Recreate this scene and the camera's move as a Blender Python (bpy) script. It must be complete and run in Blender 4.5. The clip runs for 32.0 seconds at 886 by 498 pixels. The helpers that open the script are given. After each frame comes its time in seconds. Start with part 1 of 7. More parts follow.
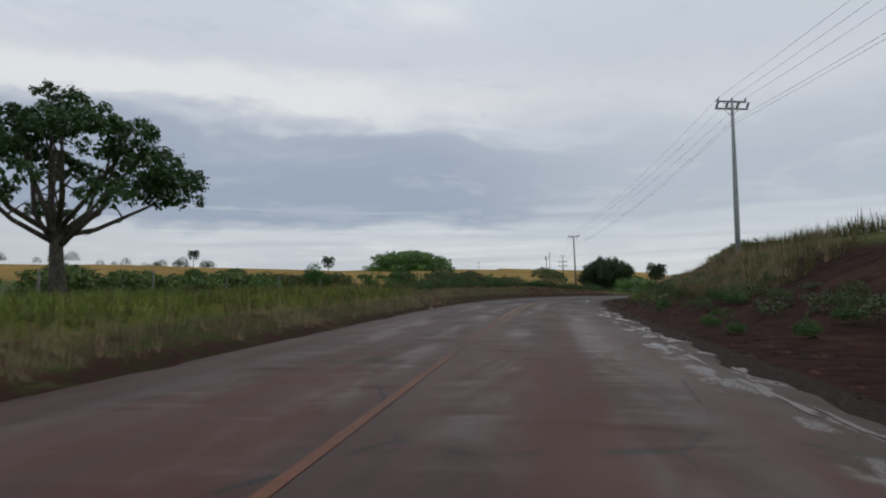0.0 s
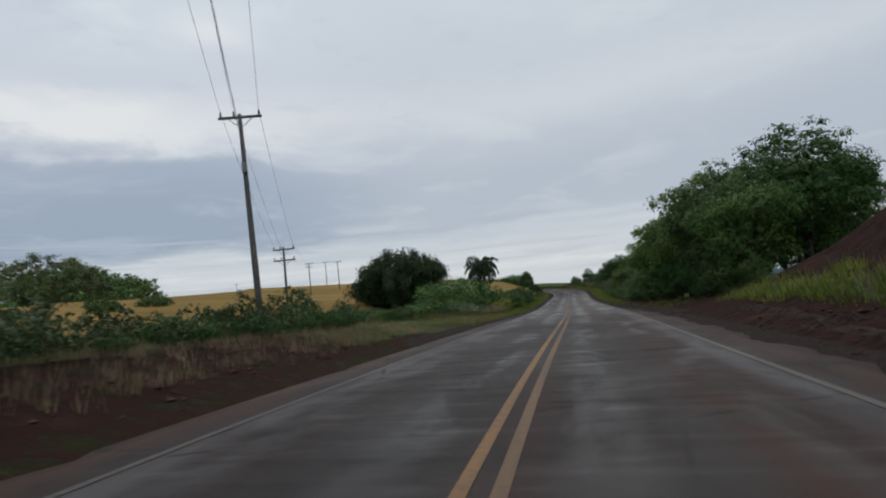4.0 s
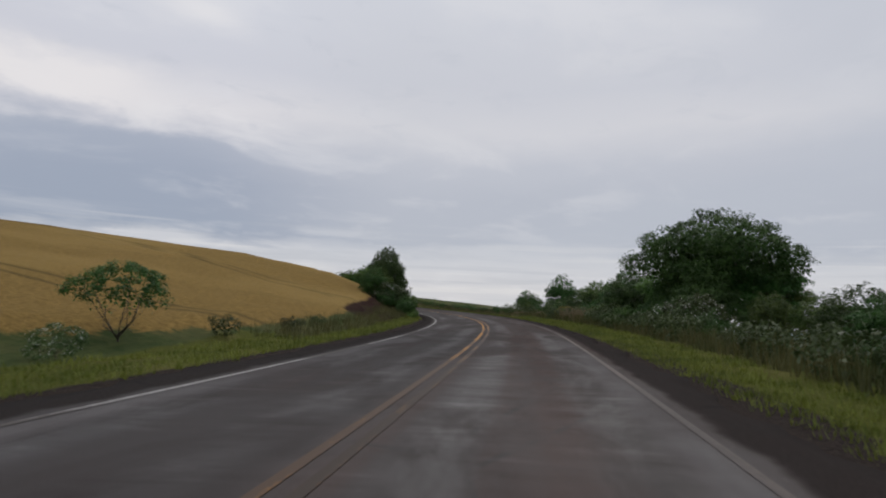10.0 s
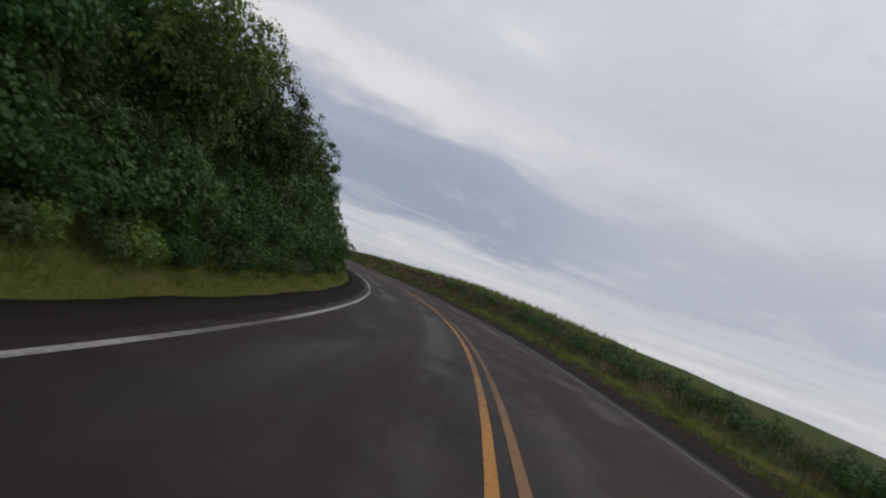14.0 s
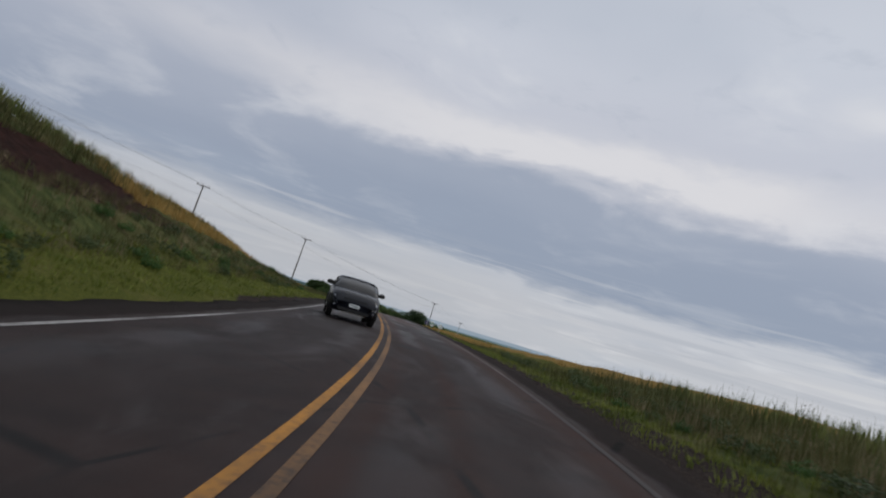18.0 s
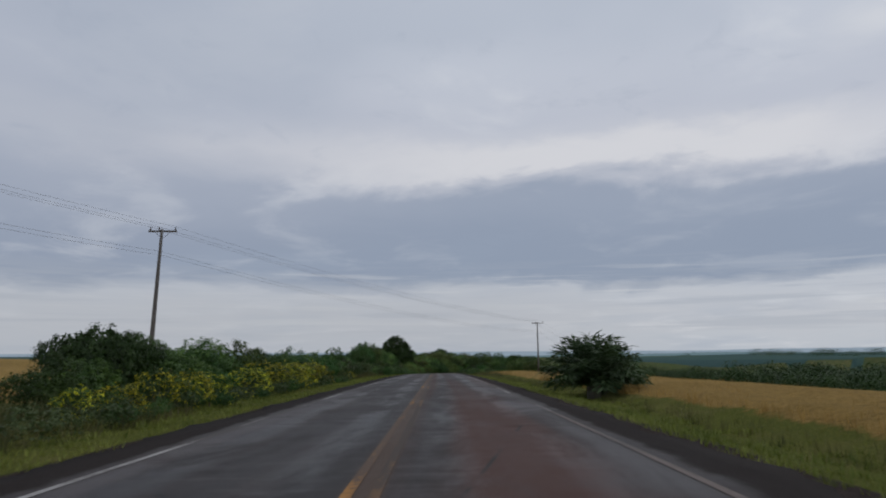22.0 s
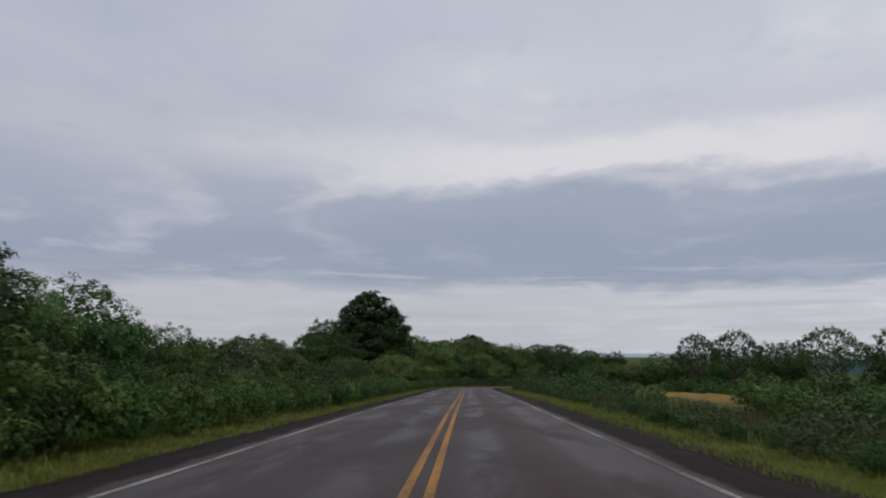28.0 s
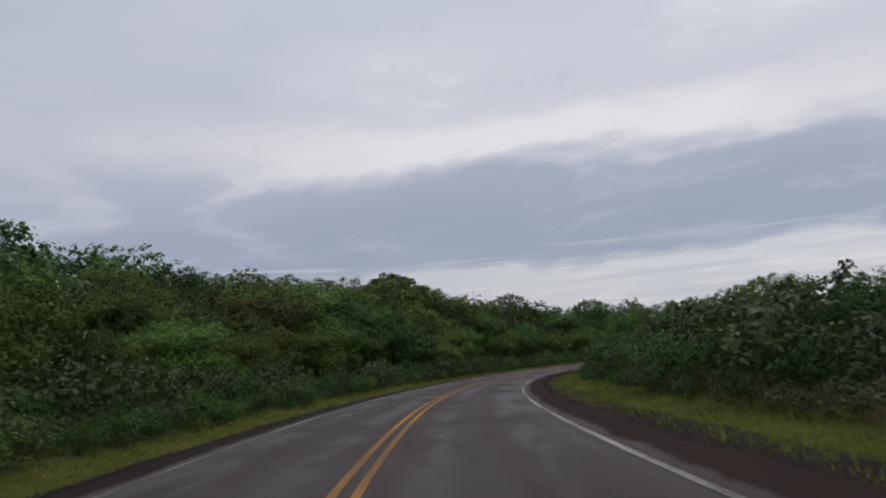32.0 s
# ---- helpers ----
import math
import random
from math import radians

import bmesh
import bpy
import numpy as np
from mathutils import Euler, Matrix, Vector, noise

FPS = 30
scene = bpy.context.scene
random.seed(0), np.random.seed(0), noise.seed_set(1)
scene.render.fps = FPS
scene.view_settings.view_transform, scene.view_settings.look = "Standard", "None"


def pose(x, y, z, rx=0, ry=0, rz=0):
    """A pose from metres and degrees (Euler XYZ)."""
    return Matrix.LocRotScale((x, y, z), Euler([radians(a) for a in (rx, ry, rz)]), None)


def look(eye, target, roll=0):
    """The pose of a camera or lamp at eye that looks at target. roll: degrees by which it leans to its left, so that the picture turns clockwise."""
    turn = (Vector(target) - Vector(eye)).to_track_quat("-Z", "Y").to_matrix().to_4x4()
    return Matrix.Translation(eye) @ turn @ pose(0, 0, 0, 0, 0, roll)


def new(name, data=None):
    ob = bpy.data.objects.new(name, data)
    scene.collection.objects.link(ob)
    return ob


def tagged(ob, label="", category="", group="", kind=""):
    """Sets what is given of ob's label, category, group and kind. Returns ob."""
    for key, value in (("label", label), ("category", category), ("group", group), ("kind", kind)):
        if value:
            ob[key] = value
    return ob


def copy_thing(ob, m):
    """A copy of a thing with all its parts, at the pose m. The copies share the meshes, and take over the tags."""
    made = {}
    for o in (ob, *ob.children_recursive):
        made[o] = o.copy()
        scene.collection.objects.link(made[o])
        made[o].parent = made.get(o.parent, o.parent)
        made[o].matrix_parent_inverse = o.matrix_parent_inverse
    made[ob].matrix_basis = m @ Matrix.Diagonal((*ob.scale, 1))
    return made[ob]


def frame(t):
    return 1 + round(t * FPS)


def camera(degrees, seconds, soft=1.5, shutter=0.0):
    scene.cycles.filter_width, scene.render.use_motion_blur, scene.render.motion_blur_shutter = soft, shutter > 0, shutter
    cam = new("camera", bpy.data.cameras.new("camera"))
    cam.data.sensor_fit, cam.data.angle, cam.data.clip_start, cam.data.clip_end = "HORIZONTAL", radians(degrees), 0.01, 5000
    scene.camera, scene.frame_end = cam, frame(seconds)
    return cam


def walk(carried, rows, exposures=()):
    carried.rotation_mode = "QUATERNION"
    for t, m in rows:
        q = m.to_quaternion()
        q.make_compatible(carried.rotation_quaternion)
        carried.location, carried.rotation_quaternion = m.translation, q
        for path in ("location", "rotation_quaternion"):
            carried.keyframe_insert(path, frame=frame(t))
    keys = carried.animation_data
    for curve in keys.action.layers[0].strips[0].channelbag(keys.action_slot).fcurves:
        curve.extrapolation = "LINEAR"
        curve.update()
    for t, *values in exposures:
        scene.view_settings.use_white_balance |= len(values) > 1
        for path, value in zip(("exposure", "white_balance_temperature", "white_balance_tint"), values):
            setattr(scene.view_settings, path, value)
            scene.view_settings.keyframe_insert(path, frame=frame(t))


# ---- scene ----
LENS = 68.0
cam = camera(LENS, 32.0, soft=2.0, shutter=0.08)
# t, x, y, z, yaw, pitch, roll
ROWS = [
    (0.0, 1.60, -0.27, 1.28, -0.48, 3.69, -0.67),
    (0.5, 3.50, 11.45, 1.39, -0.78, 4.07, -1.70),
    (1.0, 5.54, 23.10, 1.49, -4.20, 3.61, -2.96),
    (2.0, 10.65, 45.98, 1.61, -9.77, 3.43, -5.32),
    (3.0, 17.25, 68.18, 1.62, -16.38, 5.30, -10.22),
    (3.5, 21.35, 79.05, 1.61, -16.80, 4.75, -8.69),
    (5.5, 42.77, 119.80, 1.30, -20.01, 5.36, 2.38),
    (6.0, 48.30, 129.65, 1.17, -19.62, 5.26, 2.30),
    (7.0, 59.02, 149.17, 0.94, -20.14, 5.79, 3.46),
    (7.5, 64.32, 158.78, 0.87, -20.07, 5.82, 2.38),
    (8.0, 69.42, 168.37, 0.83, -19.83, 6.83, 2.99),
    (8.5, 74.76, 177.86, 0.85, -20.58, 7.00, 2.01),
    (9.0, 80.10, 187.50, 0.93, -20.67, 6.92, 1.40),
    (10.0, 90.82, 207.25, 1.29, -21.18, 6.03, 2.85),
    (11.0, 101.25, 227.83, 1.79, -22.48, 6.57, 9.57),
    (12.0, 111.18, 249.31, 2.35, -17.64, 6.89, 13.86),
    (12.5, 115.39, 260.52, 2.64, -13.60, 6.67, 17.36),
    (13.0, 118.89, 271.97, 2.95, -8.86, 5.93, 19.93),
    (13.5, 121.49, 283.66, 3.27, -4.10, 5.22, 20.59),
    (15.5, 122.13, 331.26, 4.65, 14.06, 5.67, 20.05),
    (16.0, 120.09, 343.01, 5.00, 17.37, 6.80, 19.59),
    (16.5, 117.13, 354.56, 5.34, 22.57, 6.02, 19.43),
    (17.0, 113.31, 365.87, 5.66, 25.74, 6.13, 18.72),
    (17.5, 108.71, 376.90, 5.96, 29.14, 6.47, 17.58),
    (18.0, 103.26, 387.55, 6.23, 32.47, 6.28, 16.83),
    (18.5, 97.09, 397.80, 6.46, 35.43, 5.97, 13.89),
    (19.0, 90.60, 407.86, 6.64, 37.31, 5.80, 7.36),
    (19.5, 83.48, 417.47, 6.74, 31.79, 7.59, 0.60),
    (20.0, 76.20, 426.93, 6.78, 33.19, 7.86, -0.32),
    (21.0, 61.72, 445.92, 6.74, 35.70, 8.61, -2.37),
    (22.0, 47.28, 465.01, 6.54, 36.75, 9.06, -0.45),
    (23.0, 32.78, 484.11, 6.27, 37.00, 9.45, 0.44),
    (24.0, 18.22, 503.22, 5.91, 36.14, 7.68, 0.63),
    (25.0, 3.69, 522.44, 5.46, 37.35, 7.85, 1.35),
    (25.5, -3.67, 532.03, 5.21, 37.29, 8.04, 1.35),
    (27.5, -33.47, 570.44, 3.95, 38.85, 8.75, 1.14),
    (28.0, -40.87, 580.17, 3.56, 39.32, 9.06, 0.65),
    (29.0, -55.69, 599.74, 2.69, 40.45, 9.29, 1.09),
    (30.0, -70.62, 619.45, 1.73, 41.74, 7.02, 0.52),
    (31.0, -85.52, 639.40, 0.76, 38.80, 7.28, -1.33),
    (31.5, -92.76, 649.60, 0.28, 34.19, 7.62, -3.77),
    (32.0, -99.96, 659.86, -0.23, 32.17, 7.73, -4.56),
]
BEND = [1.11, 0.3, -0.54, -3.41, -7.13, -4.71, -1.61, 0.28, 0.78, 0.26, -0.39, -0.39, -0.23, 0.61, 3.2, 5.59, 6.66, 6.82, 6.48, 6.41, 6.64, 6.62, 5.56, 2.93, 0.16, -0.54, 0.03, 0.38, 0.14, 0.04, 0.17, 0.1, -0.07, -0.07, -0.13, -0.3, 0.03, 0.27, -0.91, -3.5, -5.54, -6.71, -7.21, -7.2, -6.82, -6.19, -5.39, -4.49, -3.53, -2.55, -1.56, -0.56]
GRADE = [0.97, 0.96, 0, -0.58, -1.34, -0.42, 1.86, 2.39, 2.63, 3.02, 2.82, 2.1, 0.4, -0.83, -1.31, -1.98, -2.49, -3.38, -3.97, -3.87, -4.28, -3.88, -3.07, -2.08, -1.05, -0.02]
TILT = [-0.53, 0.81, 2.43, 1.72, 0.44, -1.96, -1.24, -3.97, -3.94, -2.76, -5.25, -4.23, -2.12, -2.03, -1.21, -0.8, -1.16, -0.95, -2.45, -2.17, -0.53, -0, -0, -0, -0, -0]
PSI0 = -0.1795
walk(cam, [(r[0], pose(r[1], r[2], r[3], 90 + r[5], 0, r[4]) @ pose(0, 0, 0, 0, 0, r[6])) for r in ROWS],
     exposures=((0.0, 0.12, 6450, 6), (3.0, 0.14, 6400, 5), (8.0, 0.14, 6600, 8), (11.0, 0.1, 6700, 11), (13.0, 0.04, 6600, 11), (17.0, 0.03, 6550, 10), (20.0, -0.1, 6350, 9),
                (25.0, -0.1, 6350, 10), (28.0, 0.0, 6500, 11), (32.0, 0.1, 6550, 11)))

# ---------------------------------------------------------------- sky and light
world = bpy.data.worlds.new("overcast_sky")
scene.world = world
world.use_nodes = True


class Nodes:
    """Short hand for a node tree."""

    def __init__(self, tree):
        self.t = tree
        tree.nodes.clear()

    def add(self, kind, props=None, **ins):
        n = self.t.nodes.new(kind)
        for k, v in (props or {}).items():
            if k == "operation":
                n.operation = v
            elif k == "use_clamp":
                n.use_clamp = v
            elif k == "interpolation_type":
                n.interpolation_type = v
            elif k == "uv_map":
                n.uv_map = v
            elif k == "feature":
                n.feature = v
            elif k == "layer_name":
                n.layer_name = v
        for k, v in ins.items():
            key = int(k[1:]) if k[0] == "i" and k[1:].isdigit() else k.replace("_", " ")
            sock = n.inputs[key]
            if isinstance(v, bpy.types.NodeSocket):
                self.t.links.new(v, sock)
            else:
                sock.default_value = v
        return n

    def math(self, op, a, b=0.0, c=0.0, clamp=False):
        return self.add("ShaderNodeMath", {"operation": op, "use_clamp": clamp}, i0=a, i1=b, i2=c).outputs[0]

    def mix(self, f, a, b, blend="MIX"):
        n = self.t.nodes.new("ShaderNodeMix")
        n.data_type, n.blend_type = "RGBA", blend
        for i, v in ((0, f), (6, a), (7, b)):
            if isinstance(v, bpy.types.NodeSocket):
                self.t.links.new(v, n.inputs[i])
            else:
                n.inputs[i].default_value = v if i == 0 else (*v, 1)[:4]
        return n.outputs[2]

    def noise(self, vec, scale, detail=4.0, rough=0.55, dist=0.0):
        return self.add("ShaderNodeTexNoise", None, Vector=vec, Scale=scale, Detail=detail, Roughness=rough, Distortion=dist).outputs[0]

    def ramp(self, f, stops, mode="LINEAR"):
        n = self.add("ShaderNodeValToRGB", None, Fac=f)
        r = n.color_ramp
        r.interpolation = mode
        while len(r.elements) < len(stops):
            r.elements.new(0.5)
        for e, (p, c) in zip(r.elements, stops):
            e.position = p
            e.color = (c, c, c, 1) if isinstance(c, (int, float)) else (*c, 1)[:4]
        return n.outputs[0]

    def span(self, v, a, b, c=0.0, d=1.0):
        n = self.add("ShaderNodeMapRange", {"interpolation_type": "SMOOTHSTEP"}, i0=v, i1=a, i2=b, i3=c, i4=d)
        return n.outputs[0]


SUN_AZ, SUN_EL = 35.0, 48.0
W = Nodes(world.node_tree)
sky_node = W.add("ShaderNodeTexSky")
sky_node.sky_type, sky_node.sun_disc = "NISHITA", False
sky_node.sun_elevation, sky_node.sun_rotation = radians(SUN_EL), radians(SUN_AZ)
sky = sky_node.outputs[0]
way = W.add("ShaderNodeTexCoord").outputs["Generated"]
sep = W.add("ShaderNodeSeparateXYZ", None, Vector=way)
elev = W.math("MULTIPLY", W.math("ARCSINE", sep.outputs[2]), 57.2958)
azim = W.math("ARCTAN2", sep.outputs[0], sep.outputs[1])
# stratus seen from below: a flat deck of cloud, closing up towards the horizon
deck = W.math("ADD", W.math("MAXIMUM", sep.outputs[2], 0.0), 0.13)
flat = W.add("ShaderNodeCombineXYZ", None, X=W.math("DIVIDE", sep.outputs[0], deck), Y=W.math("DIVIDE", sep.outputs[1], deck), Z=1.7).outputs[0]
wave = W.noise(flat, 0.62, 4.0, 0.5, 0.2)
fine = W.noise(flat, 1.9, 7.0, 0.56, 0.35)
curl = W.noise(flat, 5.2, 6.0, 0.60, 0.5)
low = W.math("ADD", elev, W.math("ADD", W.math("MULTIPLY", W.math("SUBTRACT", wave, 0.5), 5.0), W.math("MULTIPLY", W.math("SUBTRACT", fine, 0.5), 3.5)))
band = W.ramp(W.math("MULTIPLY", low, 1 / 60.0), [(0.0, (0.52, 0.55, 0.60)), (0.05, (0.56, 0.57, 0.61)), (0.085, (0.54, 0.56, 0.61)), (0.105, (0.29, 0.335, 0.43)),
              (0.17, (0.32, 0.36, 0.45)), (0.23, (0.42, 0.45, 0.53)), (0.28, (0.64, 0.64, 0.68)), (0.33, (0.55, 0.57, 0.64)), (0.45, (0.58, 0.61, 0.68)), (1.0, (0.78, 0.79, 0.82))])
puff = W.mix(W.span(fine, 0.50, 0.70, 0.0, 0.34), band, (0.74, 0.745, 0.77))
puff = W.mix(W.math("MULTIPLY", W.span(curl, 0.46, 0.28, 0.0, 0.26), W.span(elev, 5.0, 12.0)), puff, (0.40, 0.44, 0.52))
shade = W.mix(W.span(wave, 0.50, 0.34, 0.0, 0.35), puff, (0.37, 0.42, 0.51))
# a bright gap in the cloud, a dark bank under it and a heavier sky to the west
azr = W.math("ADD", azim, W.math("MULTIPLY", W.math("SUBTRACT", fine, 0.5), 0.14))
rag = W.math("ADD", elev, W.math("ADD", W.math("MULTIPLY", W.math("SUBTRACT", fine, 0.5), 6.0), W.math("MULTIPLY", W.math("SUBTRACT", curl, 0.5), 2.6)))
gap = W.math("MULTIPLY", W.math("MULTIPLY", W.span(rag, 14.6, 15.8), W.span(rag, 19.0, 17.0)), W.math("MULTIPLY", W.span(azr, -1.0, -0.5), W.span(azr, 0.02, -0.16)))
bank = W.math("MULTIPLY", W.math("MULTIPLY", W.span(rag, 5.2, 6.6), W.span(rag, 14.8, 13.0)), W.math("MULTIPLY", W.span(azim, -1.15, -0.55), W.span(azim, 0.2, -0.1)))
spot = W.math("MULTIPLY", W.math("MULTIPLY", W.span(rag, 20.5, 23.2), W.span(rag, 26.4, 23.6)), W.math("MULTIPLY", W.span(azr, -0.12, -0.02), W.span(azr, 0.09, -0.01)))
shade = W.mix(W.math("MULTIPLY", bank, 0.6), shade, (0.29, 0.34, 0.435))
shade = W.mix(W.math("MULTIPLY", gap, 0.88), shade, (0.72, 0.71, 0.73))
shade = W.mix(W.math("MULTIPLY", spot, 0.6), shade, (0.74, 0.74, 0.76))
shade = W.mix(W.math("MULTIPLY", W.span(azim, -0.55, -1.3, 0.0, 0.45), W.span(elev, 4.0, 14.0)), shade, (0.36, 0.40, 0.49))
thin = W.noise(W.add("ShaderNodeCombineXYZ", None, X=W.math("MULTIPLY", azim, 2.2), Y=W.math("MULTIPLY", elev, 1.1), Z=4.4).outputs[0], 1.3, 4.0, 0.55, 0.3)
lowband = W.math("MULTIPLY", W.span(elev, 0.8, 2.2), W.span(elev, 8.5, 5.5))
shade = W.mix(W.math("MULTIPLY", lowband, W.span(thin, 0.50, 0.66, 0.0, 0.5)), shade, (0.40, 0.43, 0.49))
shade = W.mix(W.math("MULTIPLY", lowband, W.span(thin, 0.46, 0.34, 0.0, 0.4)), shade, (0.68, 0.68, 0.69))
west = W.math("MULTIPLY", W.span(azim, -0.2, -0.6), W.span(elev, 7.5, 3.5))
shade = W.mix(W.math("MULTIPLY", west, 0.5), shade, (0.42, 0.435, 0.475))
east = W.math("MULTIPLY", W.span(azim, 0.0, 0.32), W.math("MULTIPLY", W.span(elev, 2.0, 6.0), W.span(elev, 34.0, 20.0)))
shade = W.mix(W.math("MULTIPLY", east, 0.55), shade, (0.50, 0.525, 0.58))
under = W.mix(W.span(elev, -3.0, 0.0), (0.12, 0.13, 0.11), shade)
SKY_GAIN = 1.0
veil = W.mix(0.96, W.mix(1.0, sky, (0.1, 0.1, 0.1), "MULTIPLY"), under)
bg = W.add("ShaderNodeBackground", None, Color=veil, Strength=SKY_GAIN)
W.add("ShaderNodeOutputWorld", None, Surface=bg.outputs[0])

sun = new("sun", bpy.data.lights.new("sun", "SUN"))
sun.data.energy, sun.data.angle, sun.data.color = 0.5, radians(25), (1.0, 0.96, 0.9)
sun.matrix_world = look((0, 0, 60), (-math.sin(radians(SUN_AZ)) * 10, -math.cos(radians(SUN_AZ)) * 10, 60 - 10 * math.tan(radians(SUN_EL))))

# ---------------------------------------------------------------- the road's line
DS = 2.0
ST = np.arange(-20, 1000 + DS, DS)


def run(v):
    return np.concatenate([[0], np.cumsum((v[1:] + v[:-1]) / 2 * DS)])


HEAD = PSI0 + run(np.interp(ST, np.arange(-20, 1001, 20), np.array(BEND) / 1000))
MID = (HEAD[1:] + HEAD[:-1]) / 2
RX = np.concatenate([[0], np.cumsum(-np.sin(MID) * DS)])
RY = np.concatenate([[0], np.cumsum(np.cos(MID) * DS)])
RZ = run(np.interp(ST, np.arange(-20, 1001, 40), np.array(GRADE) / 100))
RB = np.interp(ST, np.arange(-20, 1001, 40), np.array(TILT) / 100)
ZERO = int(np.argmin(abs(ST)))
RX, RY, RZ = RX - RX[ZERO], RY - RY[ZERO], RZ - RZ[ZERO]


def road_z(s, lat):
    return np.interp(s, ST, RZ) - np.interp(s, ST, RB) * np.clip(lat, -5.5, 5.5)


def plan(s, lat):
    """Place on the map of a point lat metres to the right of the centre line at station s."""
    s, lat = np.asarray(s, float), np.asarray(lat, float)
    h = np.interp(s, ST, HEAD)
    sx = np.interp(s, ST, RX) + np.where(s < -20, np.sin(HEAD[0]) * (-20 - s), 0)
    sy = np.interp(s, ST, RY) - np.where(s < -20, np.cos(HEAD[0]) * (-20 - s), 0)
    return sx + lat * np.cos(h), sy + lat * np.sin(h)


# ---- lie of the land beside the road: height over the road at set distances from its centre
AWAY = np.array([0, 4.3, 5, 7, 10, 15, 25, 50, 100, 200, 400], float)
LAND = {-1: {}, 1: {}}


def land(side, s, *h):
    LAND[side][s] = np.array((-0.07, -0.07) + h, float)


land(-1, -60, .25, .7, .9, .9, .7, .5, 1, 6, 18)
land(-1, 40, .1, .9, 1.0, .8, .5, .3, 1, 7, 20)
land(-1, 80, .1, 1.2, 1.4, 1.1, .9, 1, 3, 9, 20)
land(-1, 120, .2, .7, .7, .7, .9, 2, 5, 11, 20)
land(-1, 160, 0, .15, .2, .4, 1, 2.5, 7, 13, 20)
land(-1, 200, 0, .15, .3, .7, 1.6, 4.2, 9, 13, 17)
land(-1, 240, 0, -.1, -.2, .2, 1.3, 4.6, 9, 11.5, 15)
land(-1, 268, .1, .3, .6, 1.2, 2.9, 6.1, 9.2, 11, 14)
land(-1, 300, .05, .8, 2.2, 3.6, 5.2, 7.3, 9.5, 11, 13)
land(-1, 350, .05, .9, 3.0, 5.5, 6.4, 7.2, 8.6, 10, 12)
land(-1, 395, .05, .8, 2.7, 6.4, 6.9, 7, 8, 9, 12)
land(-1, 425, .05, .6, 2.2, 4.9, 5.3, 5.5, 6, 8, 11)
land(-1, 450, .05, .5, 1.6, 3.4, 3.6, 4, 5, 7, 10)
land(-1, 470, 0, .3, 1.1, 2.5, 2.9, 3.3, 4, 5, 8)
land(-1, 488, 0, .1, .3, .6, 1.1, 2.2, 3.5, 5, 8)
land(-1, 500, -.05, 0, .1, .3, .8, 1.9, 3.2, 5, 7)
land(-1, 525, -.1, -.1, 0, .2, .7, 1.6, 2.8, 4, 6)
land(-1, 600, -.1, -.2, 0, .4, .9, 1.8, 3.2, 4.5, 6)
land(-1, 680, -.1, -.1, .1, .4, .9, 1.5, 2.2, 2.8, 3.2)
land(-1, 745, -.1, 0, .2, .8, 1.7, 3, 4, 4.6, 5)
land(-1, 775, -.1, .2, .6, 1.9, 3.4, 4, 4.6, 5, 5.4)
land(-1, 830, -.1, .2, .7, 2, 3.6, 4.4, 5, 5.4, 5.6)
land(-1, 1000, -.1, 0, .2, .8, 2, 4, 7, 9, 11)
land(1, -60, 0, .1, .4, 1, 1.5, 2, 2, 2, 2)
land(1, 12, 0, .1, .5, 2.4, 3, 3.4, 3, 2, 1)
land(1, 30, 0, .15, .9, 3.4, 3.8, 4, 3.5, 2, 1)
land(1, 60, 0, .2, 1.4, 3.9, 4.4, 4.7, 4, 3, 1)
land(1, 95, .05, .5, 2.2, 5.0, 6, 6.5, 6, 4, 1)
land(1, 120, .05, .5, 2.0, 5.3, 6, 6, 5, 2, -4)
land(1, 136, 0, .1, .4, 1.4, 2, 2, 1, -2, -8)
land(1, 170, -.1, -.2, -.3, -.6, -1.2, -3, -6, -13, -28)
land(1, 310, -.1, .1, .2, -.2, -1.5, -4, -9, -17, -34)
land(1, 330, 0, .15, 0, -.4, -1.4, -3.8, -8, -16, -35)
land(1, 352, .05, .4, .7, .4, -.3, -2, -5.5, -13, -30)
land(1, 370, .1, .7, 1.6, 1.7, 1.4, .4, -3, -11, -26)
land(1, 390, 0, .9, 2.1, 2.3, 2.0, .8, -3, -12, -26)
land(1, 412, 0, .7, 1.7, 1.9, 1.6, .2, -4, -14, -26)
land(1, 432, 0, .3, .9, 1.1, .8, -1.0, -5, -15, -26)
land(1, 450, -.1, -.1, .3, .3, -.5, -2.6, -7, -16, -26)
land(1, 480, -.15, -.5, -.55, -.7, -1.4, -3.4, -7.8, -17, -26)
land(1, 560, -.15, -.5, -.5, -.4, -1.2, -3.3, -7.8, -17, -25)
land(1, 650, -.15, -.4, -.4, -.3, -1, -3, -7.4, -16, -23)
land(1, 720, -.1, -.1, -.1, -.1, -.6, -2.2, -6, -13, -20)
land(1, 800, -.1, 0, .2, .4, .4, -.5, -4, -10, -16)
land(1, 1000, -.1, 0, .2, .4, .4, -.5, -3, -7, -12)
TAB = {k: (np.array(sorted(v)), np.stack([v[s] for s in sorted(v)])) for k, v in LAND.items()}


def hills(x, y):
    return 6 * np.sin(x / 410 + 1.3) * np.cos(y / 530 + .4) + 4 * np.sin(x / 230 - y / 310) + 2.5 * np.sin(x / 95 + y / 140)


